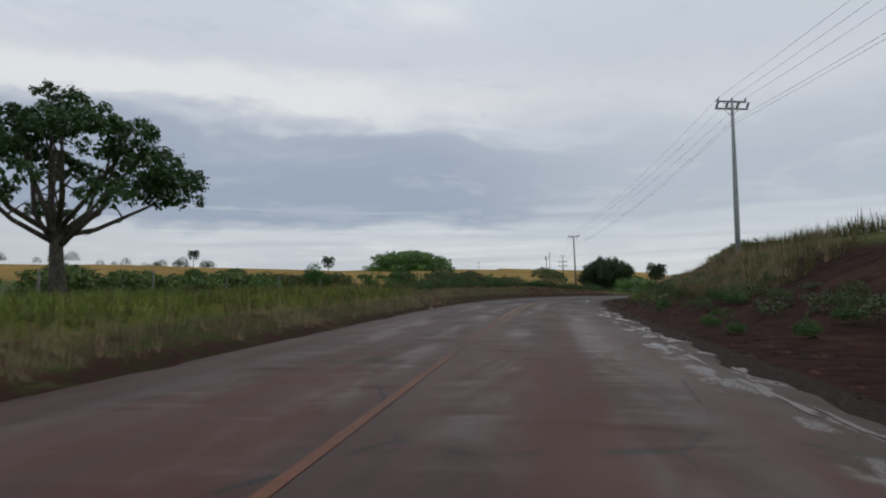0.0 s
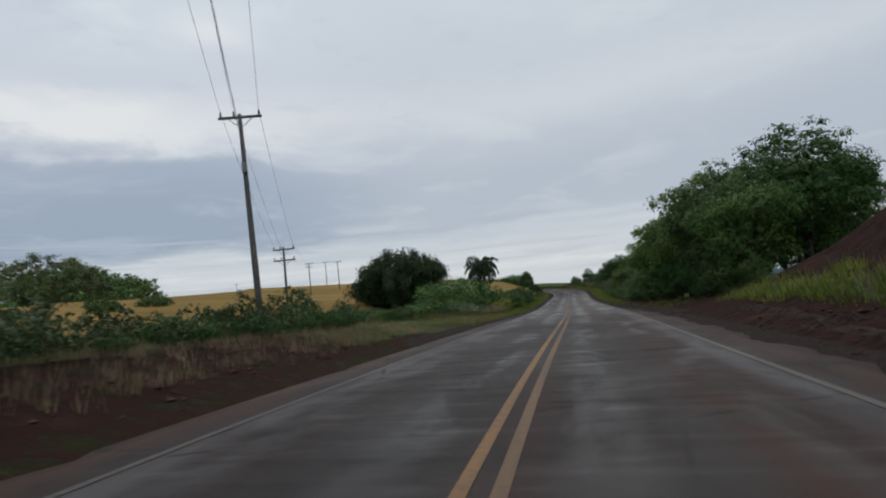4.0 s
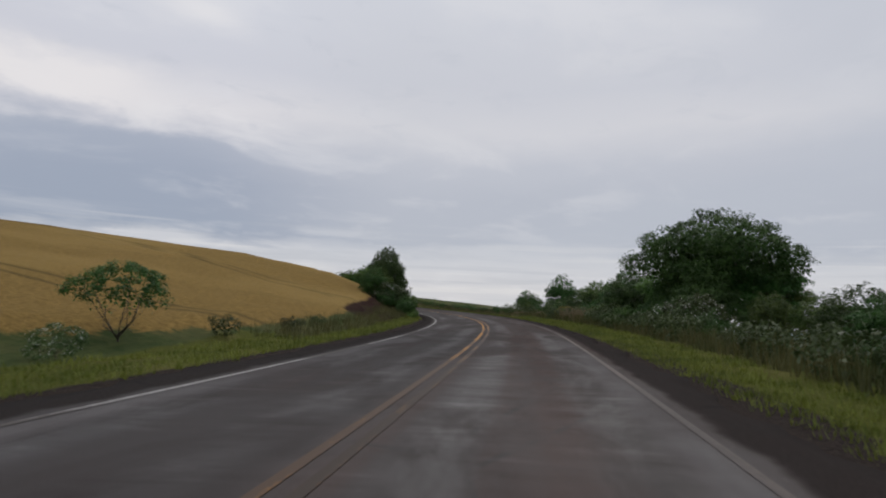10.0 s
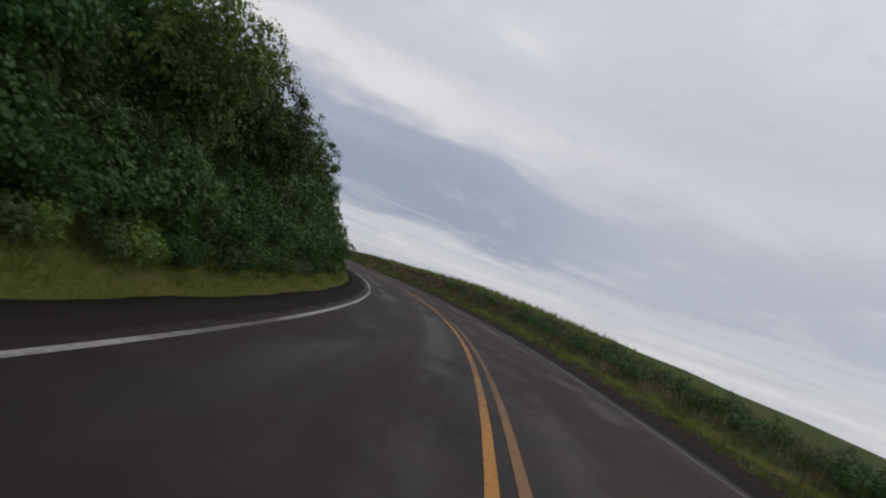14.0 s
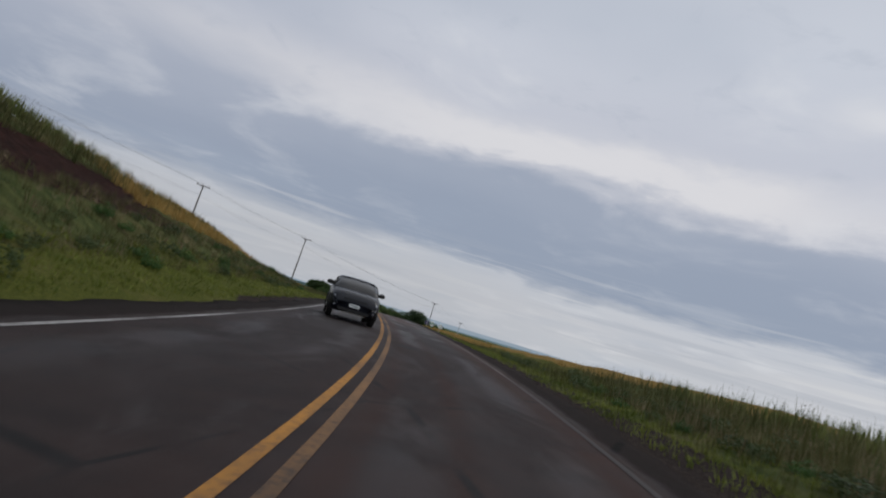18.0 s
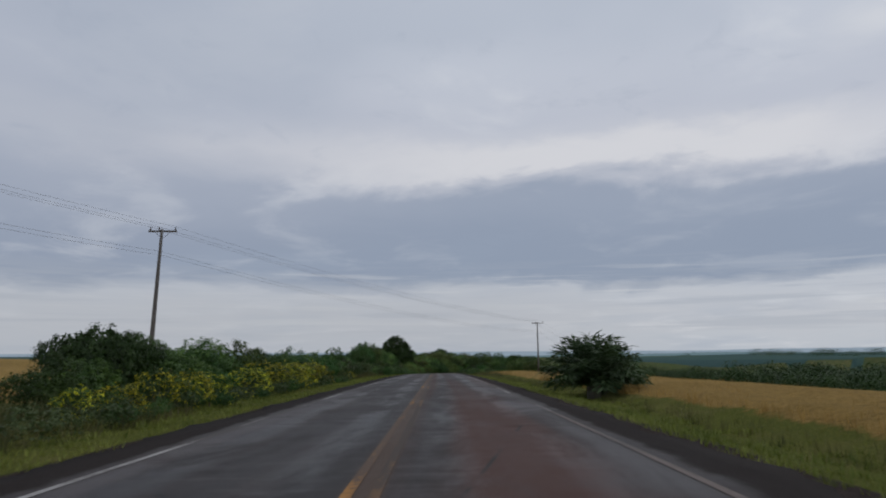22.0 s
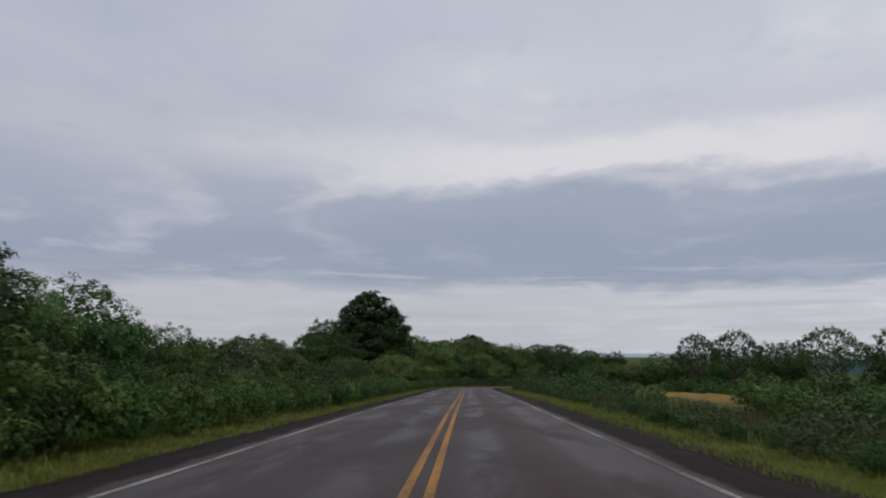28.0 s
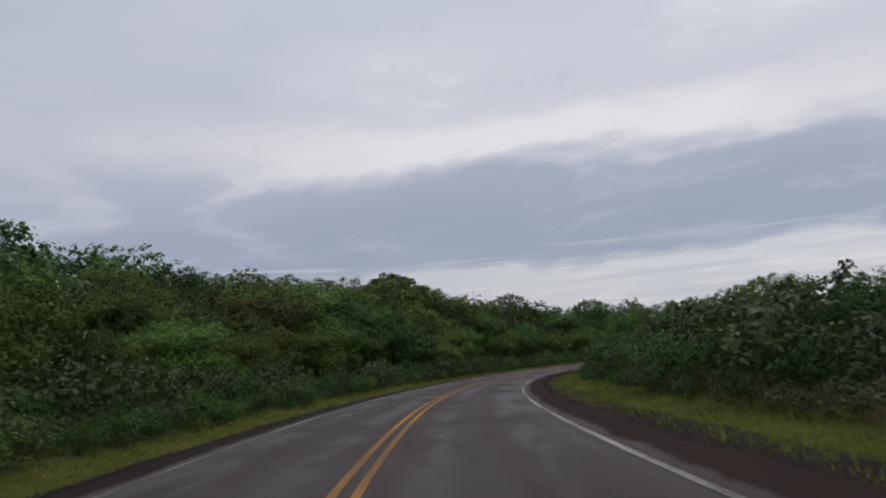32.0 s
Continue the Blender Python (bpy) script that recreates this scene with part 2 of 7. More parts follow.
def lumps(x, y):
    return (np.sin(x * 1.9 + 1.3 * np.sin(y * .7)) * np.cos(y * 1.6 + .8 * np.sin(x * .9)) + .6 * np.sin(x * 4.1 - y * 3.3) + .5 * np.sin(x * .47 + y * .61)) / 2


def ground_z(s, lat):
    s, lat = np.broadcast_arrays(np.asarray(s, float), np.asarray(lat, float))
    out = np.zeros(s.shape)
    for side in (-1, 1):
        keys, rows = TAB[side]
        a = np.clip(np.abs(lat), 0, 400)
        col = np.stack([np.interp(s, keys, rows[:, j]) for j in range(len(AWAY))], -1)
        j = np.clip(np.searchsorted(AWAY, a, "right") - 1, 0, len(AWAY) - 2)
        f = (a - AWAY[j]) / (AWAY[j + 1] - AWAY[j])
        f = np.where(a > 7, f * f * (3 - 2 * f) * .4 + f * .6, f)
        h = np.take_along_axis(col, j[..., None], -1)[..., 0] * (1 - f) + np.take_along_axis(col, j[..., None] + 1, -1)[..., 0] * f
        out = np.where(lat * side >= 0, h, out)
    x, y = plan(s, lat)
    rough = np.clip((np.abs(lat) - 4.8) / 4, 0, 1) * np.clip(1.5 - np.abs(lat) / 70, .15, 1)
    return road_z(s, lat) + out + rough * lumps(x, y) * .16


def place(s, lat, dz=0.0):
    x, y = plan(s, lat)
    return Vector((float(x), float(y), float(ground_z(s, lat)) + dz))


def heading(s):
    return float(np.interp(s, ST, HEAD))


# ---------------------------------------------------------------- building helpers
def mesh_of(name, verts, faces, mats=(), smooth=False):
    me = bpy.data.meshes.new(name)
    v = np.asarray(verts, np.float32)
    if isinstance(faces, np.ndarray):
        n, k = faces.shape
        me.vertices.add(len(v))
        me.vertices.foreach_set("co", v.ravel())
        me.loops.add(n * k)
        me.loops.foreach_set("vertex_index", faces.astype(np.int32).ravel())
        me.polygons.add(n)
        me.polygons.foreach_set("loop_start", np.arange(0, n * k, k, dtype=np.int32))
        me.update(calc_edges=True)
    else:
        me.from_pydata(v.tolist(), [], faces)
    for m in mats:
        me.materials.append(m)
    if smooth:
        me.polygons.foreach_set("use_smooth", np.ones(len(me.polygons), bool))
    me.update()
    return me


def from_bm(name, bm, mat, smooth=False):
    me = bpy.data.meshes.new(name)
    bm.normal_update()
    bm.to_mesh(me)
    bm.free()
    me.materials.append(mat)
    if smooth:
        me.polygons.foreach_set("use_smooth", np.ones(len(me.polygons), bool))
    return me


def part(name, data, parent, label="", m=None):
    ob = new(name, data)
    ob.parent = parent
    if m is not None:
        ob.matrix_basis = m
    if label:
        tagged(ob, label)
    return ob


def tube(path, radii, sides=8, cap=True):
    """Verts and quads of a tapered tube along a path."""
    P = [Vector(p) for p in path]
    V, F = [], []
    for i, p in enumerate(P):
        d = (P[min(i + 1, len(P) - 1)] - P[max(i - 1, 0)]).normalized()
        a = d.cross(Vector((0, 0, 1)) if abs(d.z) < .9 else Vector((1, 0, 0))).normalized()
        b = d.cross(a)
        for k in range(sides):
            t = 2 * math.pi * k / sides
            V.append(p + (a * math.cos(t) + b * math.sin(t)) * radii[i])
    for i in range(len(P) - 1):
        for k in range(sides):
            j = (k + 1) % sides
            F.append((i * sides + k, i * sides + j, (i + 1) * sides + j, (i + 1) * sides + k))
    if cap:
        F.append(tuple(range(sides))[::-1])
        F.append(tuple((len(P) - 1) * sides + k for k in range(sides)))
    return V, F


def joined(pieces):
    V, F = [], []
    for v, f in pieces:
        o = len(V)
        V += [tuple(p) for p in v]
        F += [tuple(i + o for i in q) for q in f]
    return V, F


def box(bm, lo, hi, m=None):
    g = bmesh.ops.create_cube(bm, size=1)["verts"]
    for v in g:
        v.co = Vector([lo[i] + (v.co[i] + .5) * (hi[i] - lo[i]) for i in range(3)])
        if m is not None:
            v.co = m @ v.co
    return g


def unit(a):
    return a / np.maximum(np.linalg.norm(a, axis=-1, keepdims=True), 1e-9)


# ---------------------------------------------------------------- materials
def material(name):
    m = bpy.data.materials.new(name)
    m.use_nodes = True
    return m, Nodes(m.node_tree)


def finish(N, color, rough=0.8, height=None, strength=0.3, distance=0.05, metal=0.0, spec=0.5, extra=None, coat=0.0):
    b = N.add("ShaderNodeBsdfPrincipled", None, Base_Color=color if isinstance(color, bpy.types.NodeSocket) else (*color, 1)[:4], Roughness=rough, Metallic=metal)
    b.inputs["Specular IOR Level"].default_value = spec
    b.inputs["Coat Weight"].default_value = coat
    if height is not None:
        N.t.links.new(N.add("ShaderNodeBump", None, Strength=strength, Distance=distance, Height=height).outputs[0], b.inputs["Normal"])
    out = b.outputs[0]
    if extra is not None:
        out = N.add("ShaderNodeMixShader", None, i0=extra[0], i1=out, i2=extra[1]).outputs[0]
    N.add("ShaderNodeOutputMaterial", None, Surface=out)
    return b


def leaf_material(name, dark, light, tip=None, rough=0.5, through_light=0.22, tipshare=0.0):
    m, N = material(name)
    isl = N.add("ShaderNodeNewGeometry").outputs["Random Per Island"]
    obj = N.add("ShaderNodeObjectInfo").outputs["Random"]
    co = N.add("ShaderNodeTexCoord").outputs["Object"]
    big = N.noise(co, 0.7, 2.0)
    f = N.math("ADD", N.math("MULTIPLY", isl, 0.45), N.math("MULTIPLY", N.span(big, 0.35, 0.65), 0.55))
    c = N.mix(f, dark, light)
    if tip:
        c = N.mix(N.math("GREATER_THAN", isl, 1 - tipshare), c, tip)
    hsv = N.add("ShaderNodeHueSaturation", None, Hue=N.math("MULTIPLY_ADD", obj, 0.045, 0.478), Saturation=1.0, Value=N.math("MULTIPLY_ADD", obj, 0.75, 0.66), Color=c).outputs[0]
    tr = N.add("ShaderNodeBsdfTranslucent", None, Color=hsv).outputs[0]
    finish(N, hsv, rough, spec=0.16, extra=(through_light, tr))
    return m


LEAF_DARK = leaf_material("leaf_dark", (0.024, 0.056, 0.015), (0.072, 0.135, 0.032))
LEAF_DOME = leaf_material("leaf_domed_tree", (0.024, 0.058, 0.019), (0.078, 0.138, 0.040))
LEAF_MID = leaf_material("leaf_mid", (0.031, 0.066, 0.018), (0.128, 0.200, 0.046))
LEAF_FRESH = leaf_material("leaf_fresh", (0.044, 0.090, 0.020), (0.168, 0.245, 0.052))
LEAF_DULL = leaf_material("leaf_dull", (0.036, 0.054, 0.021), (0.088, 0.115, 0.044))
LEAF_YELLOW = leaf_material("leaf_yellow_flower", (0.05, 0.08, 0.02), (0.11, 0.15, 0.03), (0.56, 0.50, 0.025), tipshare=0.28)
LEAF_WHITE = leaf_material("leaf_white_flower", (0.04, 0.07, 0.025), (0.10, 0.14, 0.05), (0.58, 0.59, 0.53), tipshare=0.08)
LEAF_AIRY = leaf_material("leaf_grey_green", (0.060, 0.082, 0.030), (0.170, 0.200, 0.080))
LEAF_BAMBOO = leaf_material("leaf_bamboo", (0.030, 0.060, 0.026), (0.080, 0.128, 0.052))
LEAF_PALM = leaf_material("leaf_palm", (0.027, 0.045, 0.027), (0.068, 0.098, 0.048), rough=0.4)
GRASS_LAWN = leaf_material("grass_lawn", (0.064, 0.084, 0.016), (0.205, 0.215, 0.046), rough=0.6)
GRASS_TALL = leaf_material("grass_tall", (0.049, 0.062, 0.021), (0.158, 0.145, 0.060), rough=0.6)
GRASS_DRY = leaf_material("grass_dry", (0.20, 0.15, 0.085), (0.42, 0.34, 0.21), rough=0.7)
WHEAT = leaf_material("wheat_ripe", (0.27, 0.17, 0.050), (0.50, 0.33, 0.11), rough=0.7)
GRASS_PINK = leaf_material("grass_pale_seed", (0.15, 0.10, 0.075), (0.33, 0.245, 0.19), rough=0.7)
LEAF_DEEP = leaf_material("leaf_deep_green", (0.017, 0.036, 0.012), (0.050, 0.090, 0.024))
LEAF_OLIVE = leaf_material("leaf_olive", (0.052, 0.078, 0.020), (0.160, 0.200, 0.052))
CORN = leaf_material("corn_leaf", (0.06, 0.085, 0.02), (0.20, 0.20, 0.07))


def bark_material(name, a, b):
    m, N = material(name)
    co = N.add("ShaderNodeTexCoord").outputs["Object"]
    st = N.add("ShaderNodeMapping", None, Vector=co, Scale=(9, 9, 1.6)).outputs[0]
    n = N.noise(st, 1.5, 6.0, 0.65)
    c = N.mix(N.span(n, 0.3, 0.7), a, b)
    c = N.mix(N.span(N.noise(co, 2.2, 3.0), 0.55, 0.7, 0, 0.6), c, (0.20, 0.21, 0.17))
    finish(N, c, 0.9, n, 0.6, 0.03)
    return m


BARK = bark_material("bark", (0.035, 0.030, 0.025), (0.12, 0.10, 0.08))
PALM_BARK = bark_material("palm_bark", (0.07, 0.06, 0.05), (0.18, 0.16, 0.14))
TWIG = bark_material("grey_twig", (0.16, 0.15, 0.14), (0.30, 0.28, 0.26))


def plain(name, color, rough=0.6, metal=0.0, grain=6.0, wear=0.12, spec=0.5, coat=0.0):
    m, N = material(name)
    co = N.add("ShaderNodeTexCoord").outputs["Object"]
    n = N.noise(co, grain, 5.0)
    c = N.mix(N.span(n, 0.3, 0.75, 0, 1), tuple(v * (1 - wear) for v in color), tuple(min(v * (1 + wear) + wear * .02, 1) for v in color))
    r = N.math("MULTIPLY_ADD", N.noise(co, grain * .4, 3.0), .2, rough - .1)
    finish(N, c, r, n, 0.06, 0.01, metal, spec, coat=coat)
    return m


CONCRETE = plain("pole_concrete", (0.36, 0.37, 0.37), 0.85, grain=3)
POLE_WOOD = plain("pole_wood", (0.13, 0.12, 0.115), 0.9, grain=9, wear=.3)
STEEL = plain("galvanised_steel", (0.22, 0.23, 0.24), 0.5, .6)
CERAMIC = plain("insulator_glaze", (0.10, 0.07, 0.06), 0.3)
CABLE = plain("cable_aluminium", (0.21, 0.22, 0.24), 0.5, .5)
SIGN_WHITE = plain("sign_white", (0.85, 0.87, 0.85), 0.4, wear=.05)
SIGN_GREEN = plain("sign_green", (0.03, 0.25, 0.14), 0.4)
SIGN_PURPLE = plain("sign_purple", (0.045, 0.03, 0.13), 0.4)
SIGN_GREY = plain("sign_print_grey", (0.30, 0.33, 0.32), 0.5)
POST_PAINT = plain("post_cream", (0.62, 0.58, 0.46), 0.6, wear=.2)
POST_GREY = plain("fence_post_wood", (0.16, 0.15, 0.13), 0.9, wear=.4)

# asphalt: dark aggregate, patched, stained with red earth, damp where the wheels run
ASPHALT, N = material("asphalt")
uv = N.add("ShaderNodeUVMap", {"uv_map": "road"}).outputs[0]
suv = N.add("ShaderNodeSeparateXYZ", None, Vector=uv)
lat_, stn = suv.outputs[0], suv.outputs[1]
long_ = N.add("ShaderNodeMapping", None, Vector=uv, Scale=(1.0, 0.10, 1)).outputs[0]
strip = N.add("ShaderNodeMapping", None, Vector=uv, Scale=(1.5, 0.03, 1)).outputs[0]
grit = N.noise(uv, 38.0, 4.0, 0.7)
blot = N.noise(uv, 0.9, 6.0, 0.6, 0.3)
streak = N.noise(long_, 1.15, 2.5, 0.5)
strips = N.noise(strip, 0.55, 2.5, 0.5)
cross = N.noise(N.add("ShaderNodeMapping", None, Vector=uv, Scale=(0.42, 1.9, 1)).outputs[0], 1.0, 5.0, 0.62, 0.4)
pot = N.noise(N.add("ShaderNodeMapping", None, Vector=uv, Scale=(0.55, 0.16, 1)).outputs[0], 1.0, 6.0, 0.62, 0.5)
old_top = N.math("MAXIMUM", N.span(stn, 270.0, 235.0), N.math("MULTIPLY", N.span(stn, 440.0, 465.0), N.span(stn, 640.0, 600.0, 0.0, 0.6)))
# distance from the nearest wheel path
side = N.math("SUBTRACT", N.math("ABSOLUTE", lat_), 1.75)
wheel = N.math("ABSOLUTE", N.math("SUBTRACT", N.math("ABSOLUTE", side), 0.85))
track = N.span(wheel, 0.55, 0.12)
base = N.mix(N.span(grit, 0.3, 0.7), (0.0105, 0.0095, 0.0098), (0.031, 0.0275, 0.0278))
base = N.mix(N.span(streak, 0.35, 0.7, 0, 0.38), base, (0.037, 0.033, 0.033))
base = N.mix(N.math("MULTIPLY", N.span(cross, 0.53, 0.64, 0, 0.75), N.math("MULTIPLY_ADD", old_top, 0.8, 0.2)), base, (0.011, 0.0098, 0.0098))
base = N.mix(N.math("MULTIPLY", N.span(cross, 0.46, 0.34, 0, 0.7), N.math("MULTIPLY_ADD", old_top, 0.8, 0.2)), base, (0.060, 0.054, 0.054))
base = N.mix(N.math("MULTIPLY", N.span(pot, 0.56, 0.66, 0, 0.6), N.math("MULTIPLY_ADD", old_top, 0.7, 0.3)), base, (0.012, 0.0108, 0.011))
base = N.mix(N.span(pot, 0.42, 0.32, 0, 0.3), base, (0.050, 0.042, 0.041))
muddy = N.math("MULTIPLY", N.span(strips, 0.40, 0.62, 0.10, 0.8), N.span(track, 0.0, 1.0, 1.0, 0.55))
right_lane = N.span(lat_, -0.3, 0.5, 0.30, 1.0)
muddy = N.math("MULTIPLY", N.math("MULTIPLY", muddy, right_lane), N.span(blot, 0.25, 0.6, 0.45, 1.0))
base = N.mix(muddy, base, (0.062, 0.029, 0.021))
# red earth tyre-trodden into the right lane, and a darker, younger surface through the bends
red = N.math("MULTIPLY", N.math("MULTIPLY", N.span(stn, 452.0, 470.0), N.span(stn, 548.0, 525.0)), N.span(N.math("ABSOLUTE", N.math("SUBTRACT", lat_, N.math("MULTIPLY_ADD", streak, 0.8, 1.45))), 1.05, 0.55))
base = N.mix(N.math("MULTIPLY", red, N.span(blot, 0.2, 0.6, 0.55, 0.9)), base, (0.060, 0.026, 0.019))
young = N.math("MAXIMUM", N.math("MULTIPLY", N.span(stn, 222.0, 250.0), N.span(stn, 462.0, 430.0)), N.math("MULTIPLY", N.span(stn, 30.0, 60.0, 0.0, 0.6), N.span(stn, 150.0, 120.0)))
base = N.mix(N.math("MULTIPLY", young, 0.55), base, N.mix(N.span(blot, 0.35, 0.65), (0.022, 0.0150, 0.0138), (0.036, 0.0232, 0.0208)))
# reddish wash over the last straight
late = N.math("MULTIPLY", N.span(stn, 585.0, 650.0), N.span(N.noise(long_, 0.7, 4.0), 0.3, 0.6, 0.45, 0.9))
base = N.mix(N.math("MULTIPLY", late, 0.85), base, N.mix(N.span(grit, 0.3, 0.7), (0.019, 0.0100, 0.0090), (0.042, 0.0205, 0.0178)))
# darker, newer surface in the oncoming lane
newer = N.math("MULTIPLY", N.math("MULTIPLY", N.span(stn, 158.0, 176.0), N.span(stn, 275.0, 240.0)), N.span(N.math("ADD", lat_, N.math("MULTIPLY", N.math("SUBTRACT", blot, 0.5), 0.5)), -0.1, -0.5))
base = N.mix(N.math("MULTIPLY", newer, N.span(pot, 0.36, 0.5, 0.25, 0.75)), base, N.mix(N.span(grit, 0.3, 0.7), (0.0095, 0.0088, 0.0096), (0.021, 0.0195, 0.0208)))
# old paint trodden out between the centre lines
trod = N.math("MULTIPLY", N.math("MULTIPLY", N.span(stn, 495.0, 520.0), N.span(stn, 660.0, 630.0)), N.span(N.math("ABSOLUTE", lat_), 0.26, 0.16, 0.0, 0.7))
base = N.mix(trod, base, (0.075, 0.043, 0.026))
# start of the road lies under carried earth
earthy = N.math("MULTIPLY", N.span(stn, 70.0, 5.0), N.span(N.noise(long_, 0.8, 4.0), 0.3, 0.62, 0.35, 0.95))
base = N.mix(earthy, base, (0.066, 0.026, 0.019))
mud_edge = N.math("MULTIPLY", N.span(N.math("ADD", lat_, N.math("MULTIPLY", N.math("SUBTRACT", blot, 0.5), 1.3)), 3.55, 3.95), N.span(stn, 165.0, 140.0))
mud_left = N.math("MULTIPLY", N.span(N.math("SUBTRACT", N.math("MULTIPLY", N.math("SUBTRACT", blot, 0.5), 1.2), lat_), 3.65, 4.15), N.span(stn, 160.0, 130.0))
base = N.mix(mud_left, base, N.mix(N.span(grit, 0.3, 0.7), (0.030, 0.0165, 0.013), (0.070, 0.037, 0.027)))
base = N.mix(mud_edge, base, N.mix(N.span(grit, 0.3, 0.7), (0.022, 0.0115, 0.0095), (0.052, 0.025, 0.019)))
edge = N.math("MULTIPLY", N.span(N.math("ADD", N.math("ABSOLUTE", lat_), N.math("MULTIPLY", N.math("SUBTRACT", blot, 0.5), 0.5)), 3.66, 3.86), N.span(stn, 120.0, 150.0))
base = N.mix(N.math("MULTIPLY", edge, N.span(stn, 700.0, 750.0, 0.9, 0.4)), base, N.mix(N.span(grit, 0.3, 0.7), (0.0115, 0.0100, 0.0096), (0.040, 0.0335, 0.0310)))
# pale bands beside the edge lines: worn paint, its wet sheen put into colour
band_ = N.math("MULTIPLY", N.span(N.math("ABSOLUTE", N.math("SUBTRACT", N.math("ABSOLUTE", lat_), 3.2)), 0.42, 0.05), N.span(pot, 0.35, 0.58, 0.35, 0.9))
band_ = N.math("MULTIPLY", band_, N.math("MAXIMUM", N.math("MULTIPLY", old_top, N.span(stn, 60.0, 120.0, 0.35, 1.0)), N.span(stn, 590.0, 640.0, 0.0, 0.55)))
base = N.mix(N.math("MULTIPLY", band_, 0.8), base, (0.115, 0.108, 0.112))
crack = N.add("ShaderNodeTexVoronoi", {"feature": "DISTANCE_TO_EDGE"}, Vector=N.add("ShaderNodeMapping", None, Vector=uv, Scale=(0.32, 0.14, 1)).outputs[0], Scale=1.0).outputs[0]
base = N.mix(N.math("MULTIPLY", N.span(crack, 0.012, 0.003), N.span(blot, 0.45, 0.6)), base, (0.015, 0.014, 0.014))
wet = N.math("MULTIPLY", N.span(pot, 0.40, 0.58), N.math("MULTIPLY_ADD", track, 0.6, 0.4))
rough_ = N.math("MULTIPLY_ADD", wet, -0.22, 0.66)
rough_ = N.math("MULTIPLY_ADD", muddy, 0.12, rough_)
rough_ = N.math("ADD", rough_, N.math("MULTIPLY", N.math("MULTIPLY", N.math("SUBTRACT", cross, 0.5), 0.8), N.math("MULTIPLY", old_top, N.math("MULTIPLY", N.span(blot, 0.42, 0.62), N.span(wheel, 0.9, 0.3)))))
pale = N.math("MAXIMUM", N.math("MULTIPLY", N.span(stn, 125.0, 145.0), N.span(stn, 258.0, 230.0)), N.span(stn, 620.0, 700.0))
base = N.mix(N.math("MULTIPLY", N.math("MULTIPLY", pale, 0.28), N.math("SUBTRACT", 1.0, edge)), base, (0.060, 0.044, 0.040))
pool = N.math("MULTIPLY", N.math("MULTIPLY", mud_edge, N.span(stn, 42.0, 26.0)), N.span(N.noise(N.add("ShaderNodeMapping", None, Vector=uv, Scale=(1.5, 0.5, 1)).outputs[0], 1.0, 5.0, 0.6), 0.50, 0.58))
rough_ = N.math("MULTIPLY_ADD", pool, -0.42, rough_)
rough_ = N.math("MULTIPLY_ADD", young, 0.10, rough_)
rough_ = N.math("MULTIPLY_ADD", edge, 0.3, rough_, True)
rough_ = N.math("MULTIPLY_ADD", newer, 0.06, rough_)
pb = finish(N, base, rough_, grit, 0.45, 0.012, spec=0.26)
N.t.links.new(N.math("MULTIPLY_ADD", pale, 0.08, N.math("MULTIPLY_ADD", pool, 0.14, N.math("MULTIPLY_ADD", young, -0.08, 0.18))), pb.inputs["Specular IOR Level"])
N.t.links.new(N.math("MULTIPLY", pb.inputs["Specular IOR Level"].links[0].from_socket, N.math("MULTIPLY_ADD", edge, -0.75, 1.0)), pb.inputs["Specular IOR Level"])


def line_paint(name, color, worn, faded=0.0, under=(0.075, 0.065, 0.06), dust=0.0):
    m, N = material(name)
    uv = N.add("ShaderNodeUVMap", {"uv_map": "road"}).outputs[0]
    a = N.noise(uv, 9.0, 5.0, 0.7)
    b = N.noise(N.add("ShaderNodeMapping", None, Vector=uv, Scale=(1, 0.12, 1)).outputs[0], 1.1, 4.0, 0.6)
    gone = N.math("ADD", N.math("MULTIPLY", N.span(a, 0.42, 0.66), 0.45), N.math("MULTIPLY", N.span(b, 0.40, 0.62), worn))
    stn = N.add("ShaderNodeSeparateXYZ", None, Vector=uv).outputs[1]
    old = N.math("MAXIMUM", N.math("MULTIPLY", N.span(stn, 110.0, 140.0), N.span(stn, 262.0, 240.0)), N.math("MULTIPLY", N.span(stn, 495.0, 520.0), N.span(stn, 660.0, 630.0)))
    gone = N.math("ADD", gone, N.math("MULTIPLY", old, N.math("MULTIPLY", N.span(b, 0.3, 0.55, 0.35, 1.0), faded)), clamp=True)
    c = N.mix(gone, color, under)
    c = N.mix(N.math("MULTIPLY", N.span(stn, 175.0, 110.0, 0.0, dust), N.span(a, 0.3, 0.6, 0.7, 1.0)), c, (0.135, 0.088, 0.058))
    finish(N, c, 0.72, a, 0.2, 0.005, spec=0.2)
    return m


LINE_YELLOW = line_paint("line_yellow", (0.43, 0.195, 0.030), 0.55, 0.85, (0.085, 0.054, 0.036), 0.7)
LINE_PALE = line_paint("line_worn_yellow", (0.22, 0.115, 0.045), 0.70, 0.95, (0.050, 0.036, 0.028), 0.7)
LINE_RED = line_paint("line_red_dust", (0.135, 0.058, 0.034), 0.8, 0.0, (0.055, 0.028, 0.021))
LINE_DUSTY = line_paint("line_white_dusty", (0.135, 0.108, 0.096), 0.72)
LINE_FAINT = line_paint("line_white_faint", (0.085, 0.072, 0.066), 0.9, 0.3, (0.036, 0.030, 0.028))
LINE_WHITE = line_paint("line_white", (0.36, 0.35, 0.34), 0.85, 0.2)
PATCH, N = material("fresh_asphalt")
co = N.add("ShaderNodeTexCoord").outputs["Object"]
g = N.noise(co, 30.0, 4.0, .7)
